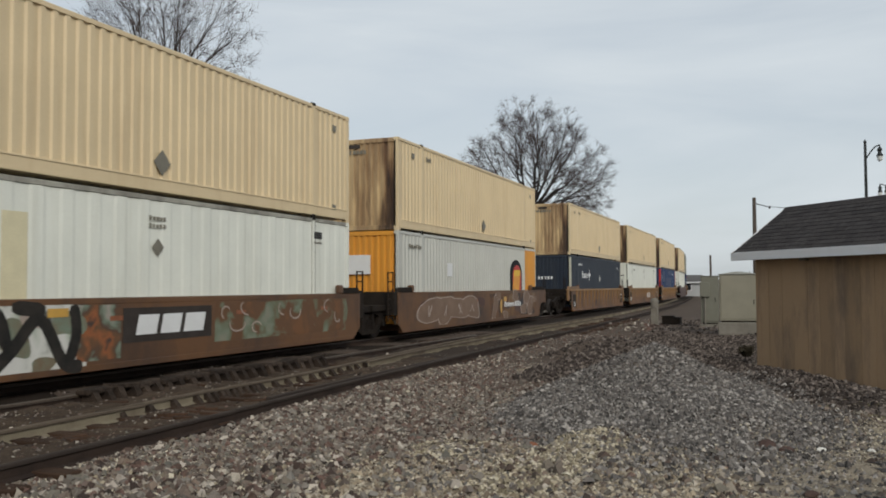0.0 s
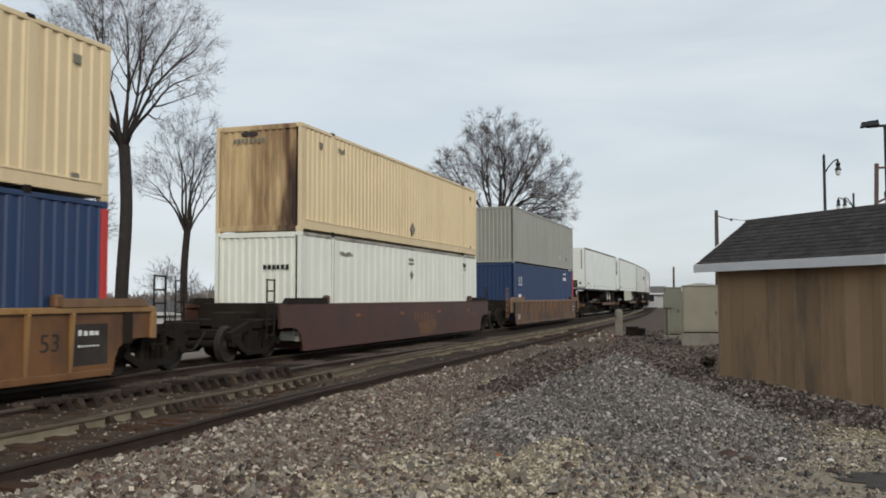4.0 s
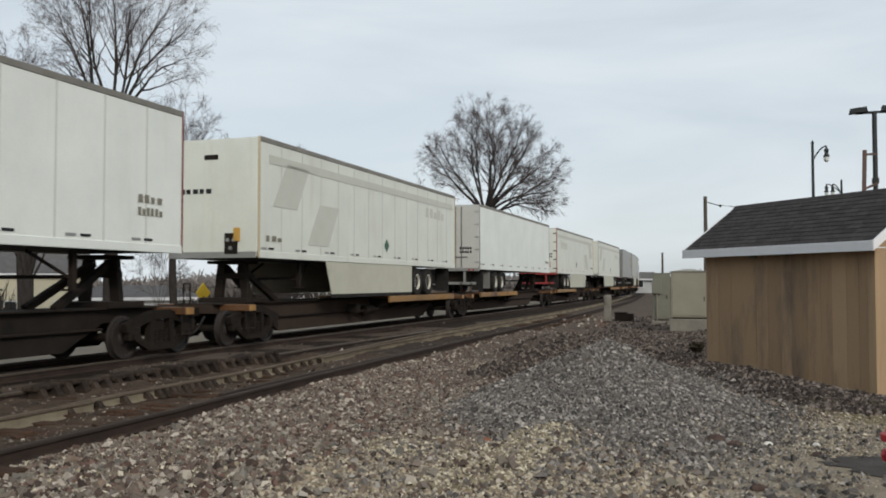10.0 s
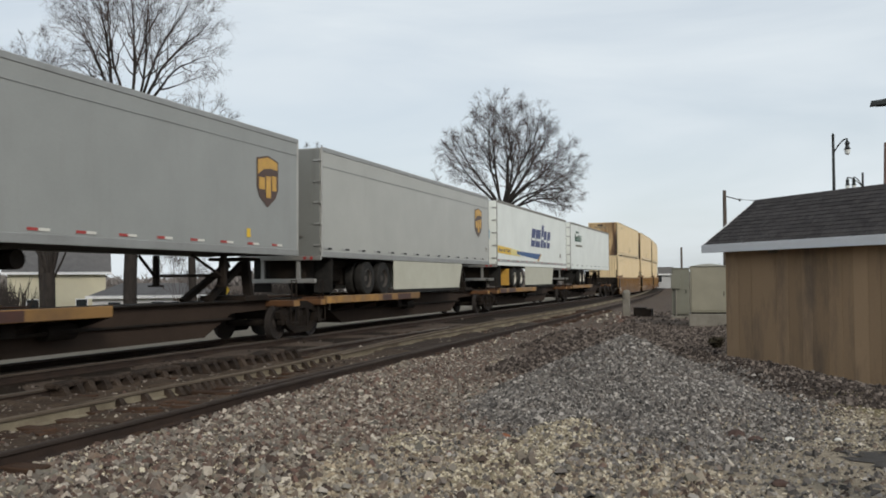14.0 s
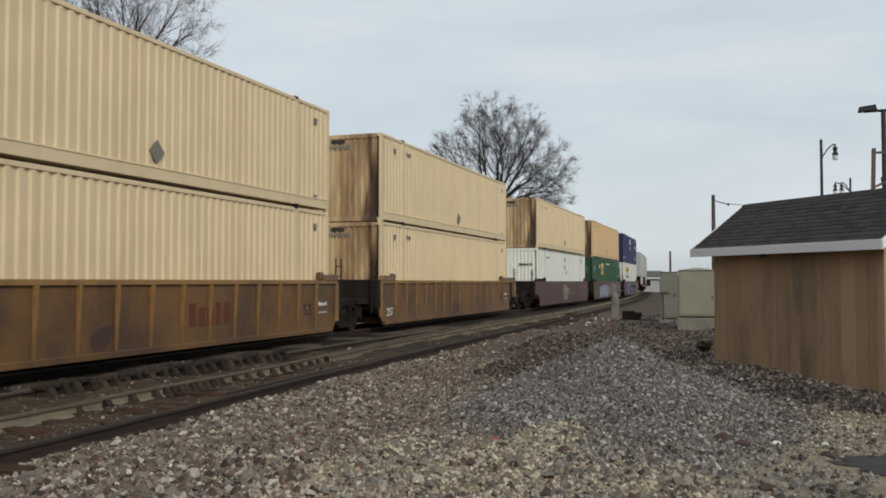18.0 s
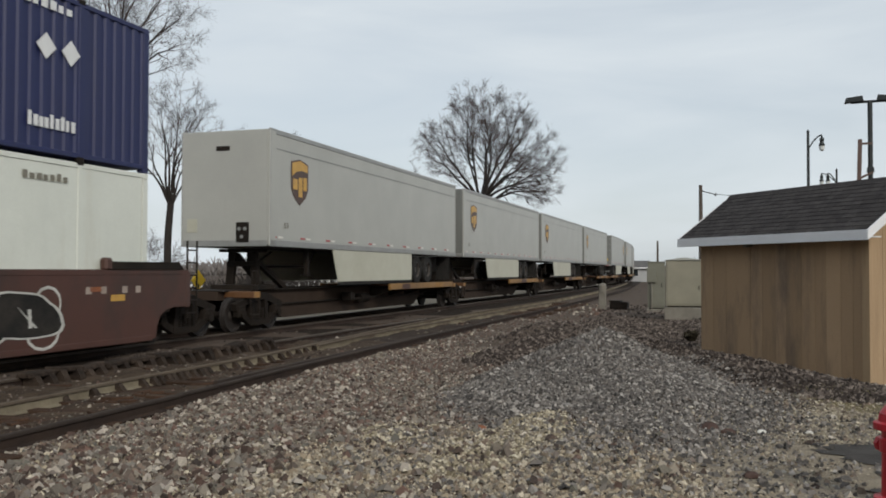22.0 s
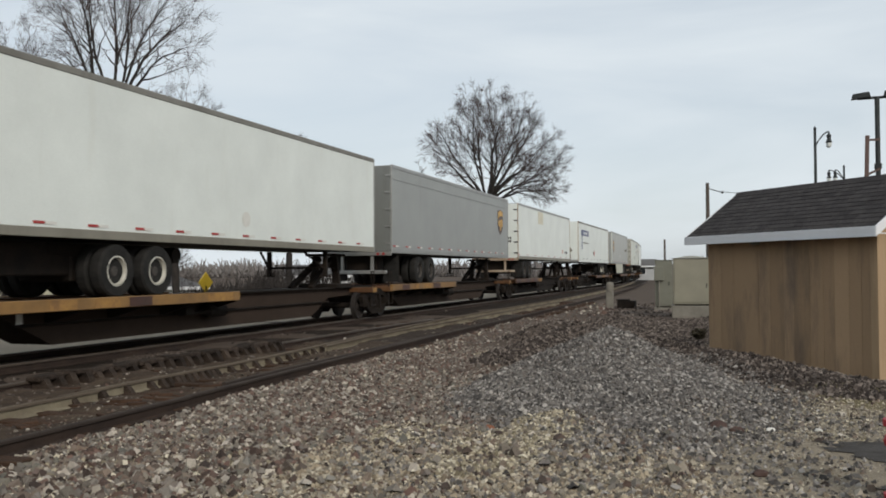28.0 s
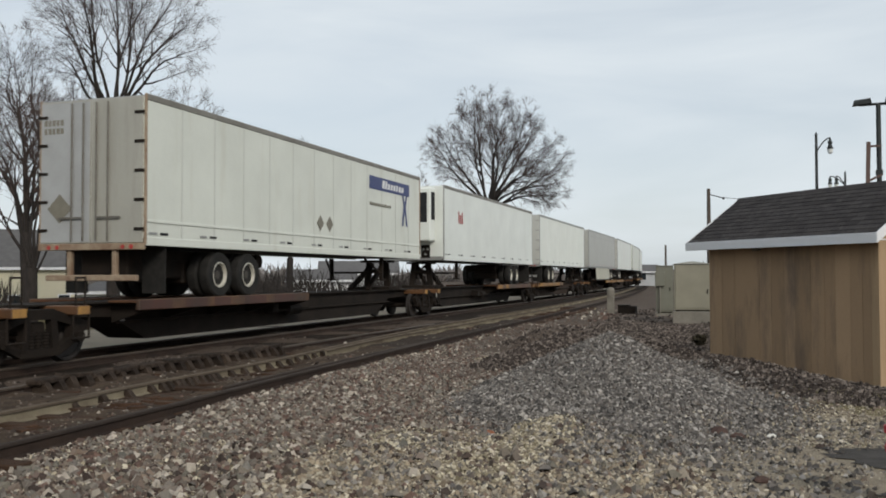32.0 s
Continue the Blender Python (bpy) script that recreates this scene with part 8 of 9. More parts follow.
    for z in np.arange(0.35, 1.5, 0.2):
        end_plate(c, "end_rib", -1.05, 1.05, z, z + 0.06, DEEP_BLUE, HALF, "", 0.03)
    coupler(514.9)


def nose_number(ob, L, seed, x=0.98, z0=3.6, z1=4.9, material=None):
    """An unreadable number that runs down the edge of the closed end."""
    rng = random.Random(seed)
    g, z = Geo(), z0
    while z < z1:
        h = rng.uniform(0.09, 0.13)
        g.box(x, x + 0.10, -L - 0.016, -L - 0.012, z, z + h)
        z += h + 0.05
    part("lettering_bar", g, material or INK, ob)


def door_number(ob, L, x, z, w, rows, seed, material=None):
    rng = random.Random(seed)
    g = Geo()
    for r in range(rows):
        n = 5
        for k in range(n):
            g.box(x + k * w / n, x + k * w / n + w / n * rng.uniform(.6, .8), -L - 0.020, -L - 0.015, z - r * 0.17, z - r * 0.17 + 0.12)
    part("lettering_bar", g, material or INK, ob)


def ghost(ob, L, flip=1):
    """The faint band and chevrons left where a trailer's old emblem was."""
    part("ghost_band", Geo().box(NEAR - 0.006, NEAR + 0.002, -L + 0.5, L - 0.4, 4.52, 4.74), GHOST, ob, "faint grey band")
    a = [(-0.85, -0.6), (0.45, -0.6), (1.15, 0.55), (-0.1, 0.55)]
    b = [(0.35, -0.55), (-0.45, -0.55), (-0.95, 0.55), (-0.1, 0.55)]
    for y, z, p in ((1.55, 4.05, a), (3.5, 3.15, a)):
        y = y - L if flip > 0 else L - y
        part("ghost_chevron", plate(y, z, [(u * flip, w) for u, w in p], NEAR - 0.004), GHOST, ob, "faint grey chevron")


def flats():
    """Trailers on skeleton cars. Each row: front, rear, skin, closed end first, skirt, wheels' place behind the front, coupled to the next car."""
    LINKS = []

    def put(f, r, skin, label, nf=True, skirt=False, bogie=None, cut=False, yellow=True, **more):
        ob, L = trailer(f, r, skin, label, nf, skirt, bogie=bogie, **more)
        LINKS.append((f, r, nf, bogie if bogie is not None else (r - f - 2.6 if nf else 2.6), cut, yellow))
        return ob, L

    # --- first string
    ob, L = put(154.5, 170.7, WHITE_TR, "plain white highway trailer, closed end leading", True, False, 11.9, yellow=False, band=DARK_TR, red=False, seams=0)
    nose_number(ob, L, 1)
    part("nose_corner", Geo().box(-1.29, -1.05, -L - 0.02, -L - 0.012, 4.35, 5.0), INK, ob, "black corner patch")
    part("label_plate", Geo().tube((0.93, -L - 0.03, 2.55), (0.93, -L - 0.012, 2.55), 0.09, n=12), INK, ob)
    bars(ob, 1.45 - L, 2.50, 1.0, 0.10, 8, PLACARD, seed=1)
    ob, L = put(173.5, 189.7, WHITE_TR, "white highway trailer with a pale side skirt", True, True, 12.3, yellow=False, band=ALU, red=False, seams=12)
    nose_number(ob, L, 2)
    g = Geo()
    for k in range(7):
        g.box(-0.85 + k * 0.13, -0.76 + k * 0.13, -L - 0.017, -L - 0.012, 4.05, 4.2)
    part("lettering_bar", g, GHOST, ob)
    words(ob, "53", 0.55 - L, 2.98, 0.20, INK, NEAR - 0.004, 0.32)
    bars(ob, 0.8 - L, 2.42, 1.0, 0.10, 8, INK, seed=3)
    for xx, z in ((-0.55, 2.45), (0.25, 2.45), (0.9, 2.9), (0.9, 2.6)):
        part("label_plate", Geo().tube((xx, -L - 0.025, z), (xx, -L - 0.012, z), 0.07, n=12), INK, ob)
    ob, L = put(190.7, 206.5, CREAM_TR, "off-white panelled highway trailer with dark brand lettering", True, False, 11.7, yellow=False, band=DARK_TR, seams=14)
    bars(ob, 13.0 - L, 3.62, 3.9, 0.62, 11, PLACARD, seed=4, label="dark brand lettering as plain bars")
    part("placard", diamond(7.88 - L, 2.76, 0.24, NEAR), PLACARD, ob, "dark diamond placard")
    bars(ob, 0.95 - L, 3.06, 0.7, 0.16, 5, INK, seed=5)
    bars(ob, 0.95 - L, 2.84, 0.7, 0.16, 5, INK, seed=6)
    part("repaint", blob(3.5 - L, 2.7, 1.1, 0.28, 3, NEAR - 0.004, 0.006), mat("cream_repaint", (0.60, 0.60, 0.52), 0.5, 0.0, (0.48, 0.46, 0.38), 1.0, 2.5), ob, "cream repainted patch")
    ob, L = put(208.5, 222.7, PALE_TR, "pale grey highway trailer with white script brand shapes", True, False, 10.2, yellow=False, nose=CREAM_TR)
    part("nose_wrap", Geo().box(NEAR - 0.02, NEAR + 0.006, -L + 0.05, -L + 0.62, 2.3, 5.05), CREAM_TR, ob, "cream nose panel")
    # flowing script reduced to plain loops of one broad line
    run = []
    for k in range(9):
        y, tall, low = 2.5 + k * 1.04 - L, 1.7 if k == 2 else 0.80, 0.65 if k == 3 else 0.0
        run += [(y + 0.62 + 0.30 * math.sin(q) + 0.42 * tall * (0.5 - 0.5 * math.cos(q)) - 0.2 * low, 3.12 - low * (q > 4) + tall * (0.5 - 0.5 * math.cos(q))) for q in (0.2, 0.9, 1.6, 2.3, 3.1, 3.9, 4.6, 5.4, 6.0)]
    strokes(ob, [flow(run + [(12.1 - L, 3.2)], 2)], 0.20, SCRIPT_WHITE, NEAR - 0.004, "white flowing script shape").name = "brand_shape"
    bars(ob, 6.9 - L, 2.58, 6.0, 0.12, 22, GHOST, seed=7)
    part("brand_shape", plate(1.55 - L, 3.32, [(-0.40, -0.82), (0.44, -0.82), (0.44, -0.70), (0.30, -0.60), (0.50, -0.40), (0.54, 0.60), (0.60, 0.78), (-0.54, 0.78), (-0.50, 0.60), (-0.50, -0.40), (-0.30, -0.60), (-0.40, -0.70)], NEAR - 0.004), SCRIPT_WHITE, ob, "white cup-shaped emblem")
    part("brand_shape", plate(1.15 - L, 4.16, [(-0.02, 0.0), (0.11, 0.0), (0.0, 0.50), (-0.13, 0.52)], NEAR - 0.004), SCRIPT_WHITE, ob, "white slanted stick over the cup")
    ob, L = put(225.5, 241.7, WHITE_TR, "white highway trailer with dark red posts, doors leading", False, False, 3.3, True, False, post=mat("dark_red_post", (0.17, 0.04, 0.032), 0.6, 0.0, (0.10, 0.035, 0.03), 0.9, 3.0), band=DARK_TR, red=False, seams=13, doors=WHITE_TR)
    bars(ob, 1.3 - L, 3.62, 0.8, 0.62, 2, PLACARD, seed=8)
    bars(ob, 4.2 - L, 3.62, 1.5, 0.45, 4, PLACARD, seed=9)
    part("placard", diamond(8.2 - L, 2.8, 0.2, NEAR), PLACARD, ob, "dark diamond placard")
    bars(ob, 15.1 - L, 3.1, 0.8, 0.16, 4, PLACARD, seed=10)
    bars(ob, 15.1 - L, 2.85, 0.8, 0.16, 6, PLACARD, seed=11)
    door_number(ob, L, 0.5, 3.55, 0.6, 2, 12)
    # --- three-unit car
    ob, L = put(244.85, 261.0, CREAM_TR, "off-white panelled trailer with faint chevrons and a skirt", True, True, 12.3, post=mat("tan_nose_post", (0.45, 0.38, 0.26), 0.6), band=DARK_TR, red=False, seams=14)
    ghost(ob, L)
    bars(ob, 13.6 - L, 4.0, 2.3, 0.36, 5, GHOST, seed=13)
    part("placard", diamond(8.45 - L, 2.76, 0.22, NEAR), DKGREEN, ob, "dark green diamond placard")
    bars(ob, 0.8 - L, 2.56, 0.9, 0.14, 3, PLACARD, seed=14)
    door_number(ob, L, -0.95, 3.75, 0.95, 1, 15)
    end_plate(ob, "glad_box", 0.62, 0.78, 2.55, 2.88, GOLD, L + 0.01, "yellow plastic holder", 0.05)
    ob, L = put(264.8, 281.0, WHITE_TR, "plain white highway trailer, grey doors leading", False, False, 3.7, band=ALU, red=False, marks=9)
    door_number(ob, L, 0.35, 3.05, 0.6, 2, 16)
    part("mud_flap", Geo().box(0.60, 1.25, -L + 1.9, -L + 1.93, 1.25, 2.05), ALU, ob, "pale grey mud flap")
    bars(ob, 15.4 - L, 2.72, 0.9, 0.12, 5, PLACARD, seed=17)
    redp = mat("red_post", (0.30, 0.035, 0.035), 0.55, 0.0, (0.20, 0.03, 0.03), 0.9, 3.0)
    ob, L = put(283.55, 299.5, CREAM_TR, "off-white panelled trailer with red rear frame and skirt", False, True, 3.7, True, post=redp, band=ALU, seams=14, doors=CREAM_TR)
    ghost(ob, L, -1)
    bars(ob, 2.75 - L, 3.82, 2.5, 0.55, 5, GHOST, seed=18)
    part("placard", diamond(7.6 - L, 2.84, 0.23, NEAR), PLACARD, ob, "dark diamond placard")
    door_number(ob, L, 0.42, 3.35, 0.6, 2, 19)
    door_number(ob, L, 0.5, 2.75, 0.4, 2, 20, REFLECT)
    bars(ob, 14.9 - L, 2.62, 0.9, 0.12, 5, INK, seed=20)
    # --- five-unit car
    ob, L = put(302.3, 318.9, CREAM_TR, "off-white panelled trailer with faint chevrons and a skirt", True, True, 12.6, band=ALU, seams=14)
    ghost(ob, L)
    bars(ob, 13.7 - L, 3.85, 2.4, 0.42, 5, GHOST, seed=21)
    part("placard", diamond(8.8 - L, 2.74, 0.25, NEAR), PLACARD, ob, "dark diamond placard")
    ups = "grey highway trailer with a brown shield emblem"
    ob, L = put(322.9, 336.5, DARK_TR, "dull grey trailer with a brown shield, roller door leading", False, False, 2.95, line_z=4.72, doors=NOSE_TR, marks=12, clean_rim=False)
    shield(ob, L - 1.55, 3.9, 1.0, 1.25)
    part("label_plate", rect(L - 2.4, 2.62, 0.16, 0.2), YELLOW, ob)
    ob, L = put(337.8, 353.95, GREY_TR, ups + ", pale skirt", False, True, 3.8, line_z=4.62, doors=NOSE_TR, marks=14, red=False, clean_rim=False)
    shield(ob, L - 1.6, 3.9, 1.0, 1.25)
    end_plate(ob, "label_plate", -0.9, -0.45, 2.5, 2.75, YELLOW, L + 0.01)
    words(ob, "53", L - 0.6, 2.72, 0.16, PLACARD, NEAR - 0.004, 0.26)
    ob, L = put(355.3, 371.2, WHITE_TR, "white trailer with a blue and yellow stripe, doors leading", False, True, 3.95, band=ALU, seams=0, doors=WHITE_TR)
    part("stripe", plate(-L, 0, [(0.08, 2.72), (2.4, 2.66), (2.4, 2.98), (0.08, 3.06)], NEAR - 0.004), YELLOW, ob, "yellow stripe")
    part("stripe", plate(-L, 0, [(2.4, 2.66), (4.2, 2.62), (4.2, 2.90), (2.4, 2.98)], NEAR - 0.004, 0.0058), mat("pale_yellow_decal", (0.72, 0.62, 0.25), 0.5), ob)
    part("stripe", plate(-L, 0, [(3.6, 2.72), (8.3, 2.54), (8.9, 2.84), (3.6, 2.88)], NEAR - 0.004, 0.0075), MIDBLUE, ob, "blue stripe")
    part("stripe", plate(-L, 0, [(8.0, 2.44), (8.3, 2.44), (9.0, 2.86), (8.75, 2.86)], NEAR - 0.004, 0.009), GOLD, ob)
    words(ob, "Best In Class", 0.28 - L, 2.79, 0.16, DKBLUE, NEAR + 0.002, 2.0)
    rng = random.Random(5)
    for k, (hgt, wd) in enumerate(((0.95, 0.9), (0.95, 1.2), (1.25, 0.55), (0.95, 0.75), (0.95, 0.8))):
        y = (6.55, 7.5, 8.78, 9.4, 10.3)[k] - L
        s = 0.32
        part("brand_shape", plate(y, 3.22, [(0, 0), (wd * 0.9, 0), (wd * 0.9 + s * hgt, hgt), (s * hgt, hgt)], NEAR - 0.004), DKBLUE, ob, "dark blue slanted brand shape")
        g = Geo().prism([(y + 0.12 + s * 0.3, 3.22 + hgt * 0.34), (y + wd + s * 0.3, 3.22 + hgt * 0.34), (y + wd + s * 0.45, 3.22 + hgt * 0.48), (y + 0.12 + s * 0.45, 3.22 + hgt * 0.48)], 'x', NEAR + 0.003, NEAR + 0.0045)
        part("brand_gap", g, WHITE_TR, ob)
    part("lower_panel", Geo().box(NEAR - 0.006, NEAR + 0.0025, -L + .08, L - .08, 2.18, 2.42), ALU, ob, "bare aluminium lower panel")
    end_plate(ob, "label_plate", 0.35, 0.95, 3.35, 3.75, SKYBLUE, L + 0.012, "pale blue notice")
    end_plate(ob, "label_plate", 0.35, 0.8, 2.75, 2.95, YELLOW, L + 0.012, "yellow notice")
    part("mud_flap", Geo().box(0.60, 1.25, -L + 2.2, -L + 2.23, 1.2, 2.0), GOLD, ob, "yellowish mud flap")
    part("placard", disc(14.0 - L, 2.85, 0.16, None, NEAR - 0.004), PLACARD, ob)
    ob, L = put(372.6, 388.6, WHITE_TR, "white highway trailer with green brand lettering, doors leading", False, False, 4.2, True, band=ALU, red=False, doors=WHITE_TR)
    bars(ob, 2.7 - L, 3.95, 2.4, 0.45, 7, DKGREEN, seed=23, label="green brand lettering as plain bars")
    bars(ob, 2.5 - L, 4.5, 1.4, 0.12, 1, DKGREEN, seed=24)
    bars(ob, 2.9 - L, 3.62, 2.4, 0.14, 12, PLACARD, seed=25)
    # --- second string of grey trailers
    for f, r, nf, skirt, bg, cut, mk in ((517.3, 533.4, True, True, 12.0, False, 10), (534.6, 550.9, True, True, 12.15, False, 12), (551.8, 567.95, True, True, 12.0, False, 12), (568.9, 583.4, True, False, 11.26, False, 12),
                                         (587.5, 603.7, False, True, 3.56, True, 12), (607.0, 623.2, True, True, 12.1, False, 12), (625.8, 641.9, False, True, 3.7, False, 12)):
        # Closed ends after the first take the darker tone with painted-in shade.
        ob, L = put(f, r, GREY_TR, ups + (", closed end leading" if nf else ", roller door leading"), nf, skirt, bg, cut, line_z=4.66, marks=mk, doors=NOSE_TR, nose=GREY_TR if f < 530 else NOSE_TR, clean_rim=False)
        shield(ob, (-L + 1.65) if nf else (L - 1.6), 3.9, 1.0, 1.25)
        if nf:
            part("corner_cap", Geo().box(NEAR - 0.06, NEAR + 0.006, -L - 0.004, -L + 0.34, 2.14, 5.1, 0.02), GREY_TR, ob, "pale rounded nose corner")
            words(ob, "53", 0.75 - L, 2.62, 0.15, PLACARD, NEAR - 0.004, 0.26)
            end_plate(ob, "label_plate", -1.1, -0.8, 2.5, 2.85, SKIRT, L + 0.012, "pale notice")
        else:
            end_plate(ob, "label_plate", 0.55, 0.95, 2.55, 2.78, YELLOW, L + 0.012, "yellow notice")
            part("label_plate", rect(L - 1.3, 2.6, 0.16, 0.2), YELLOW, ob)
    ob, L = put(643.5, 659.6, WHITE_TR, "plain white highway trailer, doors leading", False, False, 4.25, foot=GRIMY_FOOT, band=ALU, marks=12, doors=WHITE_TR)
    part("placard", disc(8.2 - L, 2.77, 0.18, None, NEAR - 0.004), REFLECT_W, ob, "round white placard")
    ob, L = put(661.1, 677.3, DARK_TR, "dull grey trailer with a brown shield, roller door leading", False, False, 3.55, line_z=4.66, marks=13, doors=NOSE_TR, clean_rim=False)
    shield(ob, L - 1.6, 3.9, 1.0, 1.25)
    ob, L = put(679.5, 695.1, WHITE_TR, "white highway trailer with rusty door frame leading", False, False, 2.3, True, foot=GRIMY_FOOT, yellow=False, post=mat("rusty_post", (0.42, 0.36, 0.28), 0.7, 0.0, (0.24, 0.14, 0.08), 0.9, 4.0), doors=WHITE_TR, clean_rim=False, marks=8)
    part("repaint", rect(5.8 - L, 4.62, 1.4, 0.72, NEAR - 0.004), mat("cream_patch", (0.66, 0.62, 0.48), 0.5), ob, "cream repaired panel")
    part("placard", rect(12.8 - L, 2.76, 0.22, 0.22, NEAR - 0.004), mat("pink_notice", (0.55, 0.20, 0.14), 0.5), ob, "pink notice")
    bars(ob, 14.0 - L, 2.64, 0.9, 0.17, 8, INK, seed=31)
    door_number(ob, L, 0.35, 3.2, 0.6, 2, 32)
    # --- last string
    for f, r, nf, skin, bg, cut in ((698.6, 715.1, True, WHITE_TR, 12.6, False),):
        ob, L = put(f, r, skin, "white trailer with a dark blue brand panel, closed end leading", nf, False, bg, cut, yellow=False, band=DARK_TR, red=False, post=mat("rusty_post", (0.42, 0.36, 0.28), 0.7))
        p = part("brand_panel", rect(3.15 - L, 4.36, 3.5, 0.42, NEAR - 0.004), DKBLUE, ob, "dark blue brand panel")
        bars(p, 3.3 - L, 4.24, 1.9, 0.26, 8, PALE, x=NEAR + 0.001, seed=41, slant=0.2)
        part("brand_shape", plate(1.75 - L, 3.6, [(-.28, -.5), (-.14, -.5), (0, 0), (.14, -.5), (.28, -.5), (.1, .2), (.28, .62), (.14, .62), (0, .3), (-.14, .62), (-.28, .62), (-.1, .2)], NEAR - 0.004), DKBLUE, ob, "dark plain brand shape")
        bars(ob, 3.55 - L, 3.56, 2.6, 0.12, 20, PLACARD, seed=42)
        part("placard", diamond(7.3 - L, 2.88, 0.2, NEAR), PLACARD, ob, "grey diamond placard")
        part("placard", diamond(7.85 - L, 2.88, 0.2, NEAR), RED, ob, "red diamond placard")
        part("placard", Geo().prism([(0.35, 3.0), (0.62, 2.73), (0.89, 3.0), (0.62, 3.27)], 'y', -L - 0.022, -L - 0.013), PLACARD, ob, "grey diamond placard")
        door_number(ob, L, -0.7, 4.55, 0.5, 2, 43, PLACARD)
        end_plate(ob, "label_plate", 0.1, 0.25, 2.35, 2.7, YELLOW, L + 0.012)
    ob, L = put(717.5, 733.5, GREY_TR, "grey trailer with a brown shield and a sloping skirt", True, True, 11.9, False, False, marks=13, nose=DARK_TR, clean_rim=False)
    shield(ob, 1.74 - L, 3.72, 1.0, 1.3)
    part("corner_cap", Geo().box(NEAR - 0.06, NEAR + 0.006, -L - 0.004, -L + 0.36, 2.14, 5.0, 0.02), CREAM_TR, ob, "pale rounded nose corner")
    part("placard", disc(7.9 - L, 2.92, 0.2, None, NEAR - 0.004), PALE, ob, "round white placard")
    bars(ob, 13.7 - L, 3.45, 2.5, 0.36, 9, PLACARD, seed=44, label="dark brand lettering as plain bars")
    words(ob, "53", 0.55 - L, 2.66, 0.16, PLACARD, NEAR + 0.002, 0.26)
    for xx in (-0.45, 0.15):
        part("placard", Geo().prism([(xx - 0.2, 3.2), (xx, 3.0), (xx + 0.2, 3.2), (xx, 3.4)], 'y', -L - 0.022, -L - 0.013), PALE if xx < 0 else PLACARD, ob, "diamond placard")
    door_number(ob, L, -1.0, 4.7, 1.0, 1, 45)
    # Doors, door skin and rear frame are toned darker for the shaded end.
    ob, L = put(738.4, 754.4, CREAM_TR, "cream trailer with two-tone doors leading and a dark blue panel", False, False, 3.4, False, False, post=mat("rusty_cream_post", (0.33, 0.27, 0.19), 0.7, 0.0, (0.15, 0.075, 0.045), 0.9, 5.0), band=DARK_TR, red=False, seams=13, doors=DOOR_OLD_SHADED, rub=True)
    p = part("brand_panel", rect(13.05 - L, 4.52, 3.6, 0.42, NEAR - 0.004), DKBLUE, ob, "dark blue brand panel")
    bars(p, 13.3 - L, 4.40, 2.0, 0.26, 8, PALE, x=NEAR + 0.001, seed=46, slant=0.2)
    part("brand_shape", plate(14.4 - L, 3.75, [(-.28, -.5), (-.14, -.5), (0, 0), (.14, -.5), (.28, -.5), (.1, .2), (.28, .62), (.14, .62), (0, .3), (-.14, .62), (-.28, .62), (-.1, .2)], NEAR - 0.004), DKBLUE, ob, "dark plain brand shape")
    bars(ob, 12.2 - L, 3.78, 1.8, 0.12, 14, PLACARD, seed=47)
    for y in (7.75, 8.35):
        part("placard", diamond(y - L, 3.0, 0.22, NEAR), PLACARD, ob, "grey diamond placard")
    end_plate(ob, "door_skin", -1.22, -0.02, 2.22, 5.06, mat("bluish_door_skin", (0.36, 0.37, 0.375), 0.5, 0.0, (0.28, 0.285, 0.28), 0.8, 1.6, 0.06, 0.06, 30), L + 0.013, "bluish grey door skin", 0.004)
    part("placard", Geo().prism([(-1.05, 2.9), (-0.75, 2.6), (-0.45, 2.9), (-0.75, 3.2)], 'y', -L - 0.03, -L - 0.022), PLACARD, ob, "grey diamond placard")
    door_number(ob, L, -1.15, 4.6, 0.5, 2, 48, PLACARD)
    ob, L = put(757.2, 773.3, WHITE_TR, "white refrigerated trailer with a black grille leading", True, False, 11.9, yellow=False, reefer=True, red=False, band=DARK_TR)
    bars(ob, 2.3 - L, 3.7, 0.7, 0.5, 3, REFLECT, seed=49)
    put(775.3, 791.4, WHITE_TR, "white trailer with vertical side posts", False, False, 3.5, True, ribs=True, red=False)
    put(793.6, 809.7, GREY_TR, "plain grey highway trailer", True, True, marks=6, line_z=4.66)
    put(812.0, 828.2, WHITE_TR, "plain white highway trailer", False, False, marks=6)
    put(830.5, 846.6, CREAM_TR, "plain off-white highway trailer", True, False, marks=6)
    put(849.0, 865.1, WHITE_TR, "plain white highway trailer", True, False, marks=6)
    # --- the skeleton cars under them
    ends = [0.0] * len(LINKS)
    lead = LINKS[0][0] - 1.9
    for k, (f, r, nf, bg, cut, yellow) in enumerate(LINKS):
        first = k == 0 or LINKS[k - 1][4] or LINKS[k - 1][1] < f - 30
        last = k == len(LINKS) - 1 or cut or LINKS[k + 1][0] > r + 30
        if first:
            gap = f - (LINKS[k - 1][1] if k and LINKS[k - 1][1] > f - 30 else f - 3.8)
            s0 = f - gap / 2 + 0.75
            truck(s0 + 1.15)
            if k and LINKS[k - 1][1] > f - 30:
                coupler(f - gap / 2)
        else:
            s0 = (LINKS[k - 1][1] + f) / 2 + 0.2
        if last:
            gap = (LINKS[k + 1][0] - r) if k + 1 < len(LINKS) and LINKS[k + 1][0] < r + 30 else 3.8
            s1 = r + gap / 2 - 0.75
            truck(s1 - 1.15)
        else:
            s1 = (r + LINKS[k + 1][0]) / 2 - 0.2
            truck(s1 + 0.2)
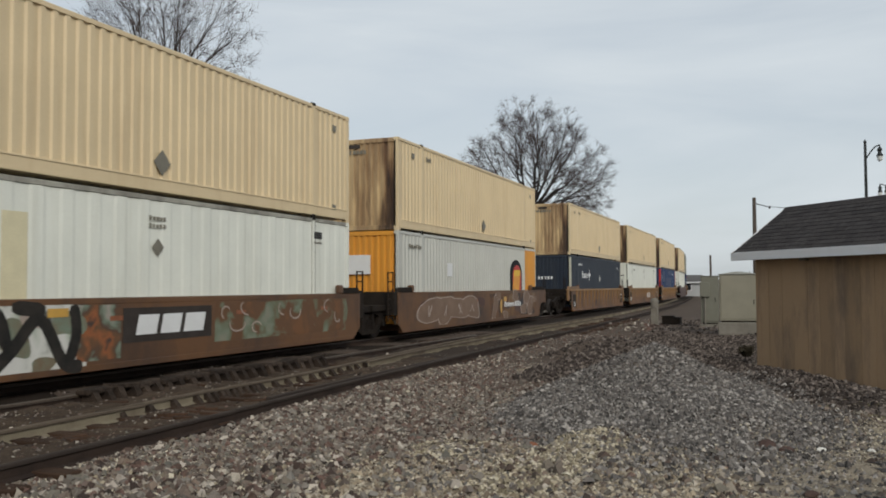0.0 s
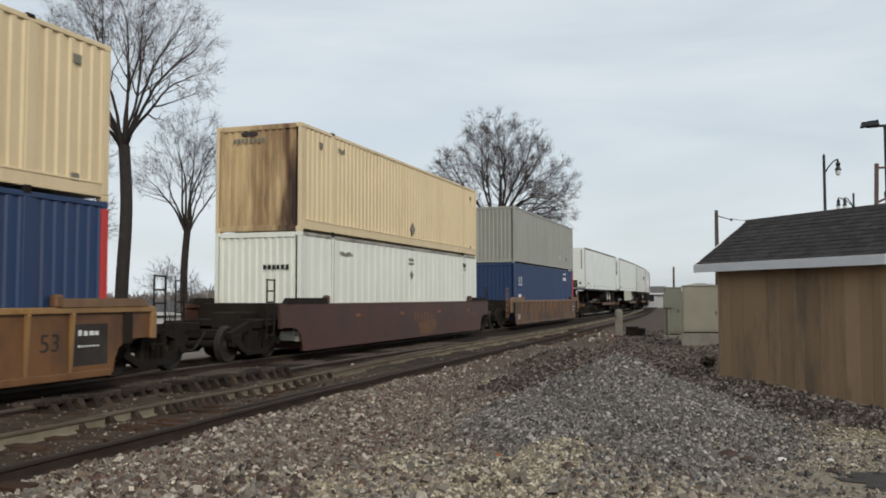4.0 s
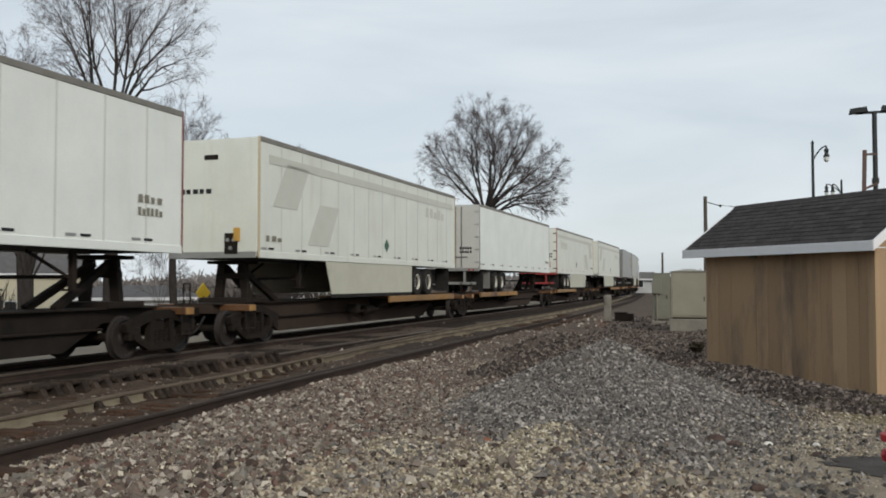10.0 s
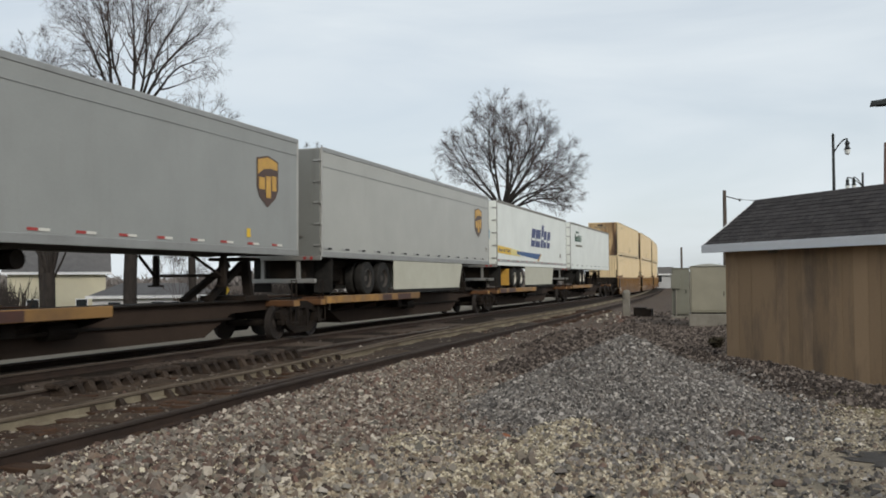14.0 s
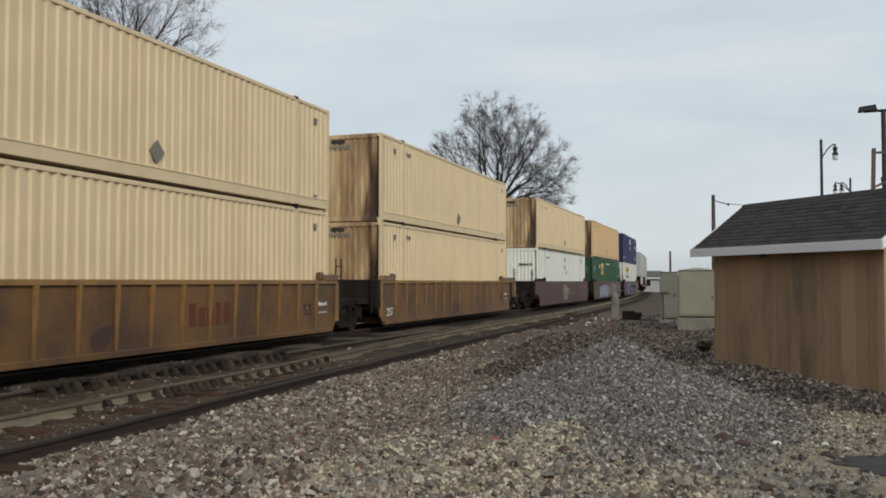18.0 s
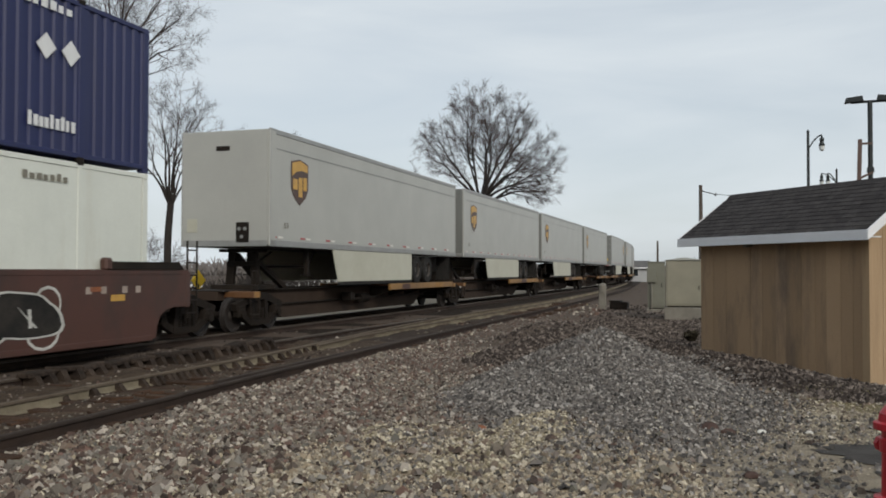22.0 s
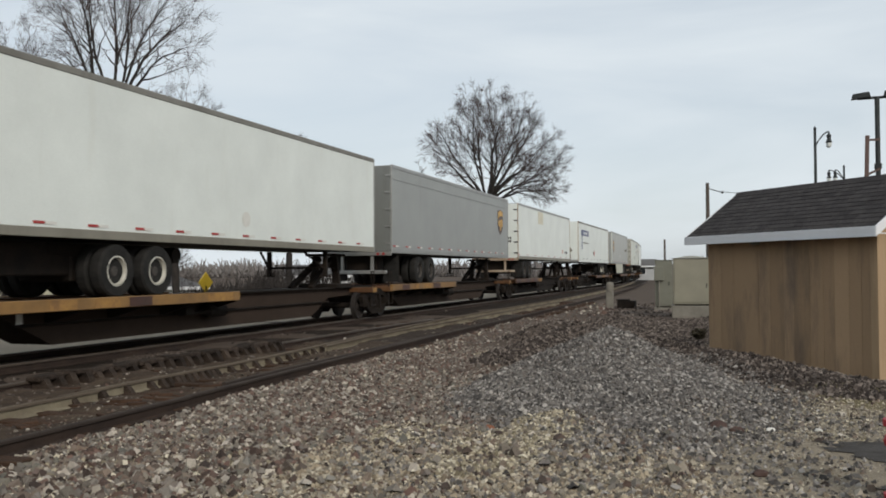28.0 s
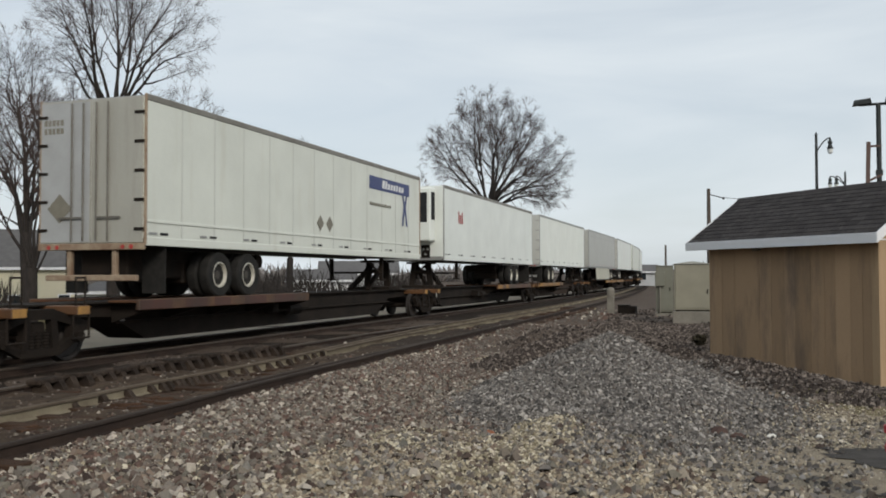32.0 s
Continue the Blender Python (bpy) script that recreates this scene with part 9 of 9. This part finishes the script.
        spine(s0, s1, f + bg, (f + 0.95) if nf else (r - 0.95), "skeleton car with %s deck edges carrying one highway trailer" % ("worn yellow" if yellow else "rusty"), yellow)


def motions():
    """The whole train rolls along the line at an even speed."""
    for ob, place, base, z in TRAIN:
        walk(ob, [(t, on_line(place - SPEED * t, base) @ pose(0, 0, z)) for t in range(0, 33)])


grounds()
tracks()
shed()
signal_gear()
hydrant()
poles()
trees()
background()
double_stacks()
flats()
gravel()
motions()
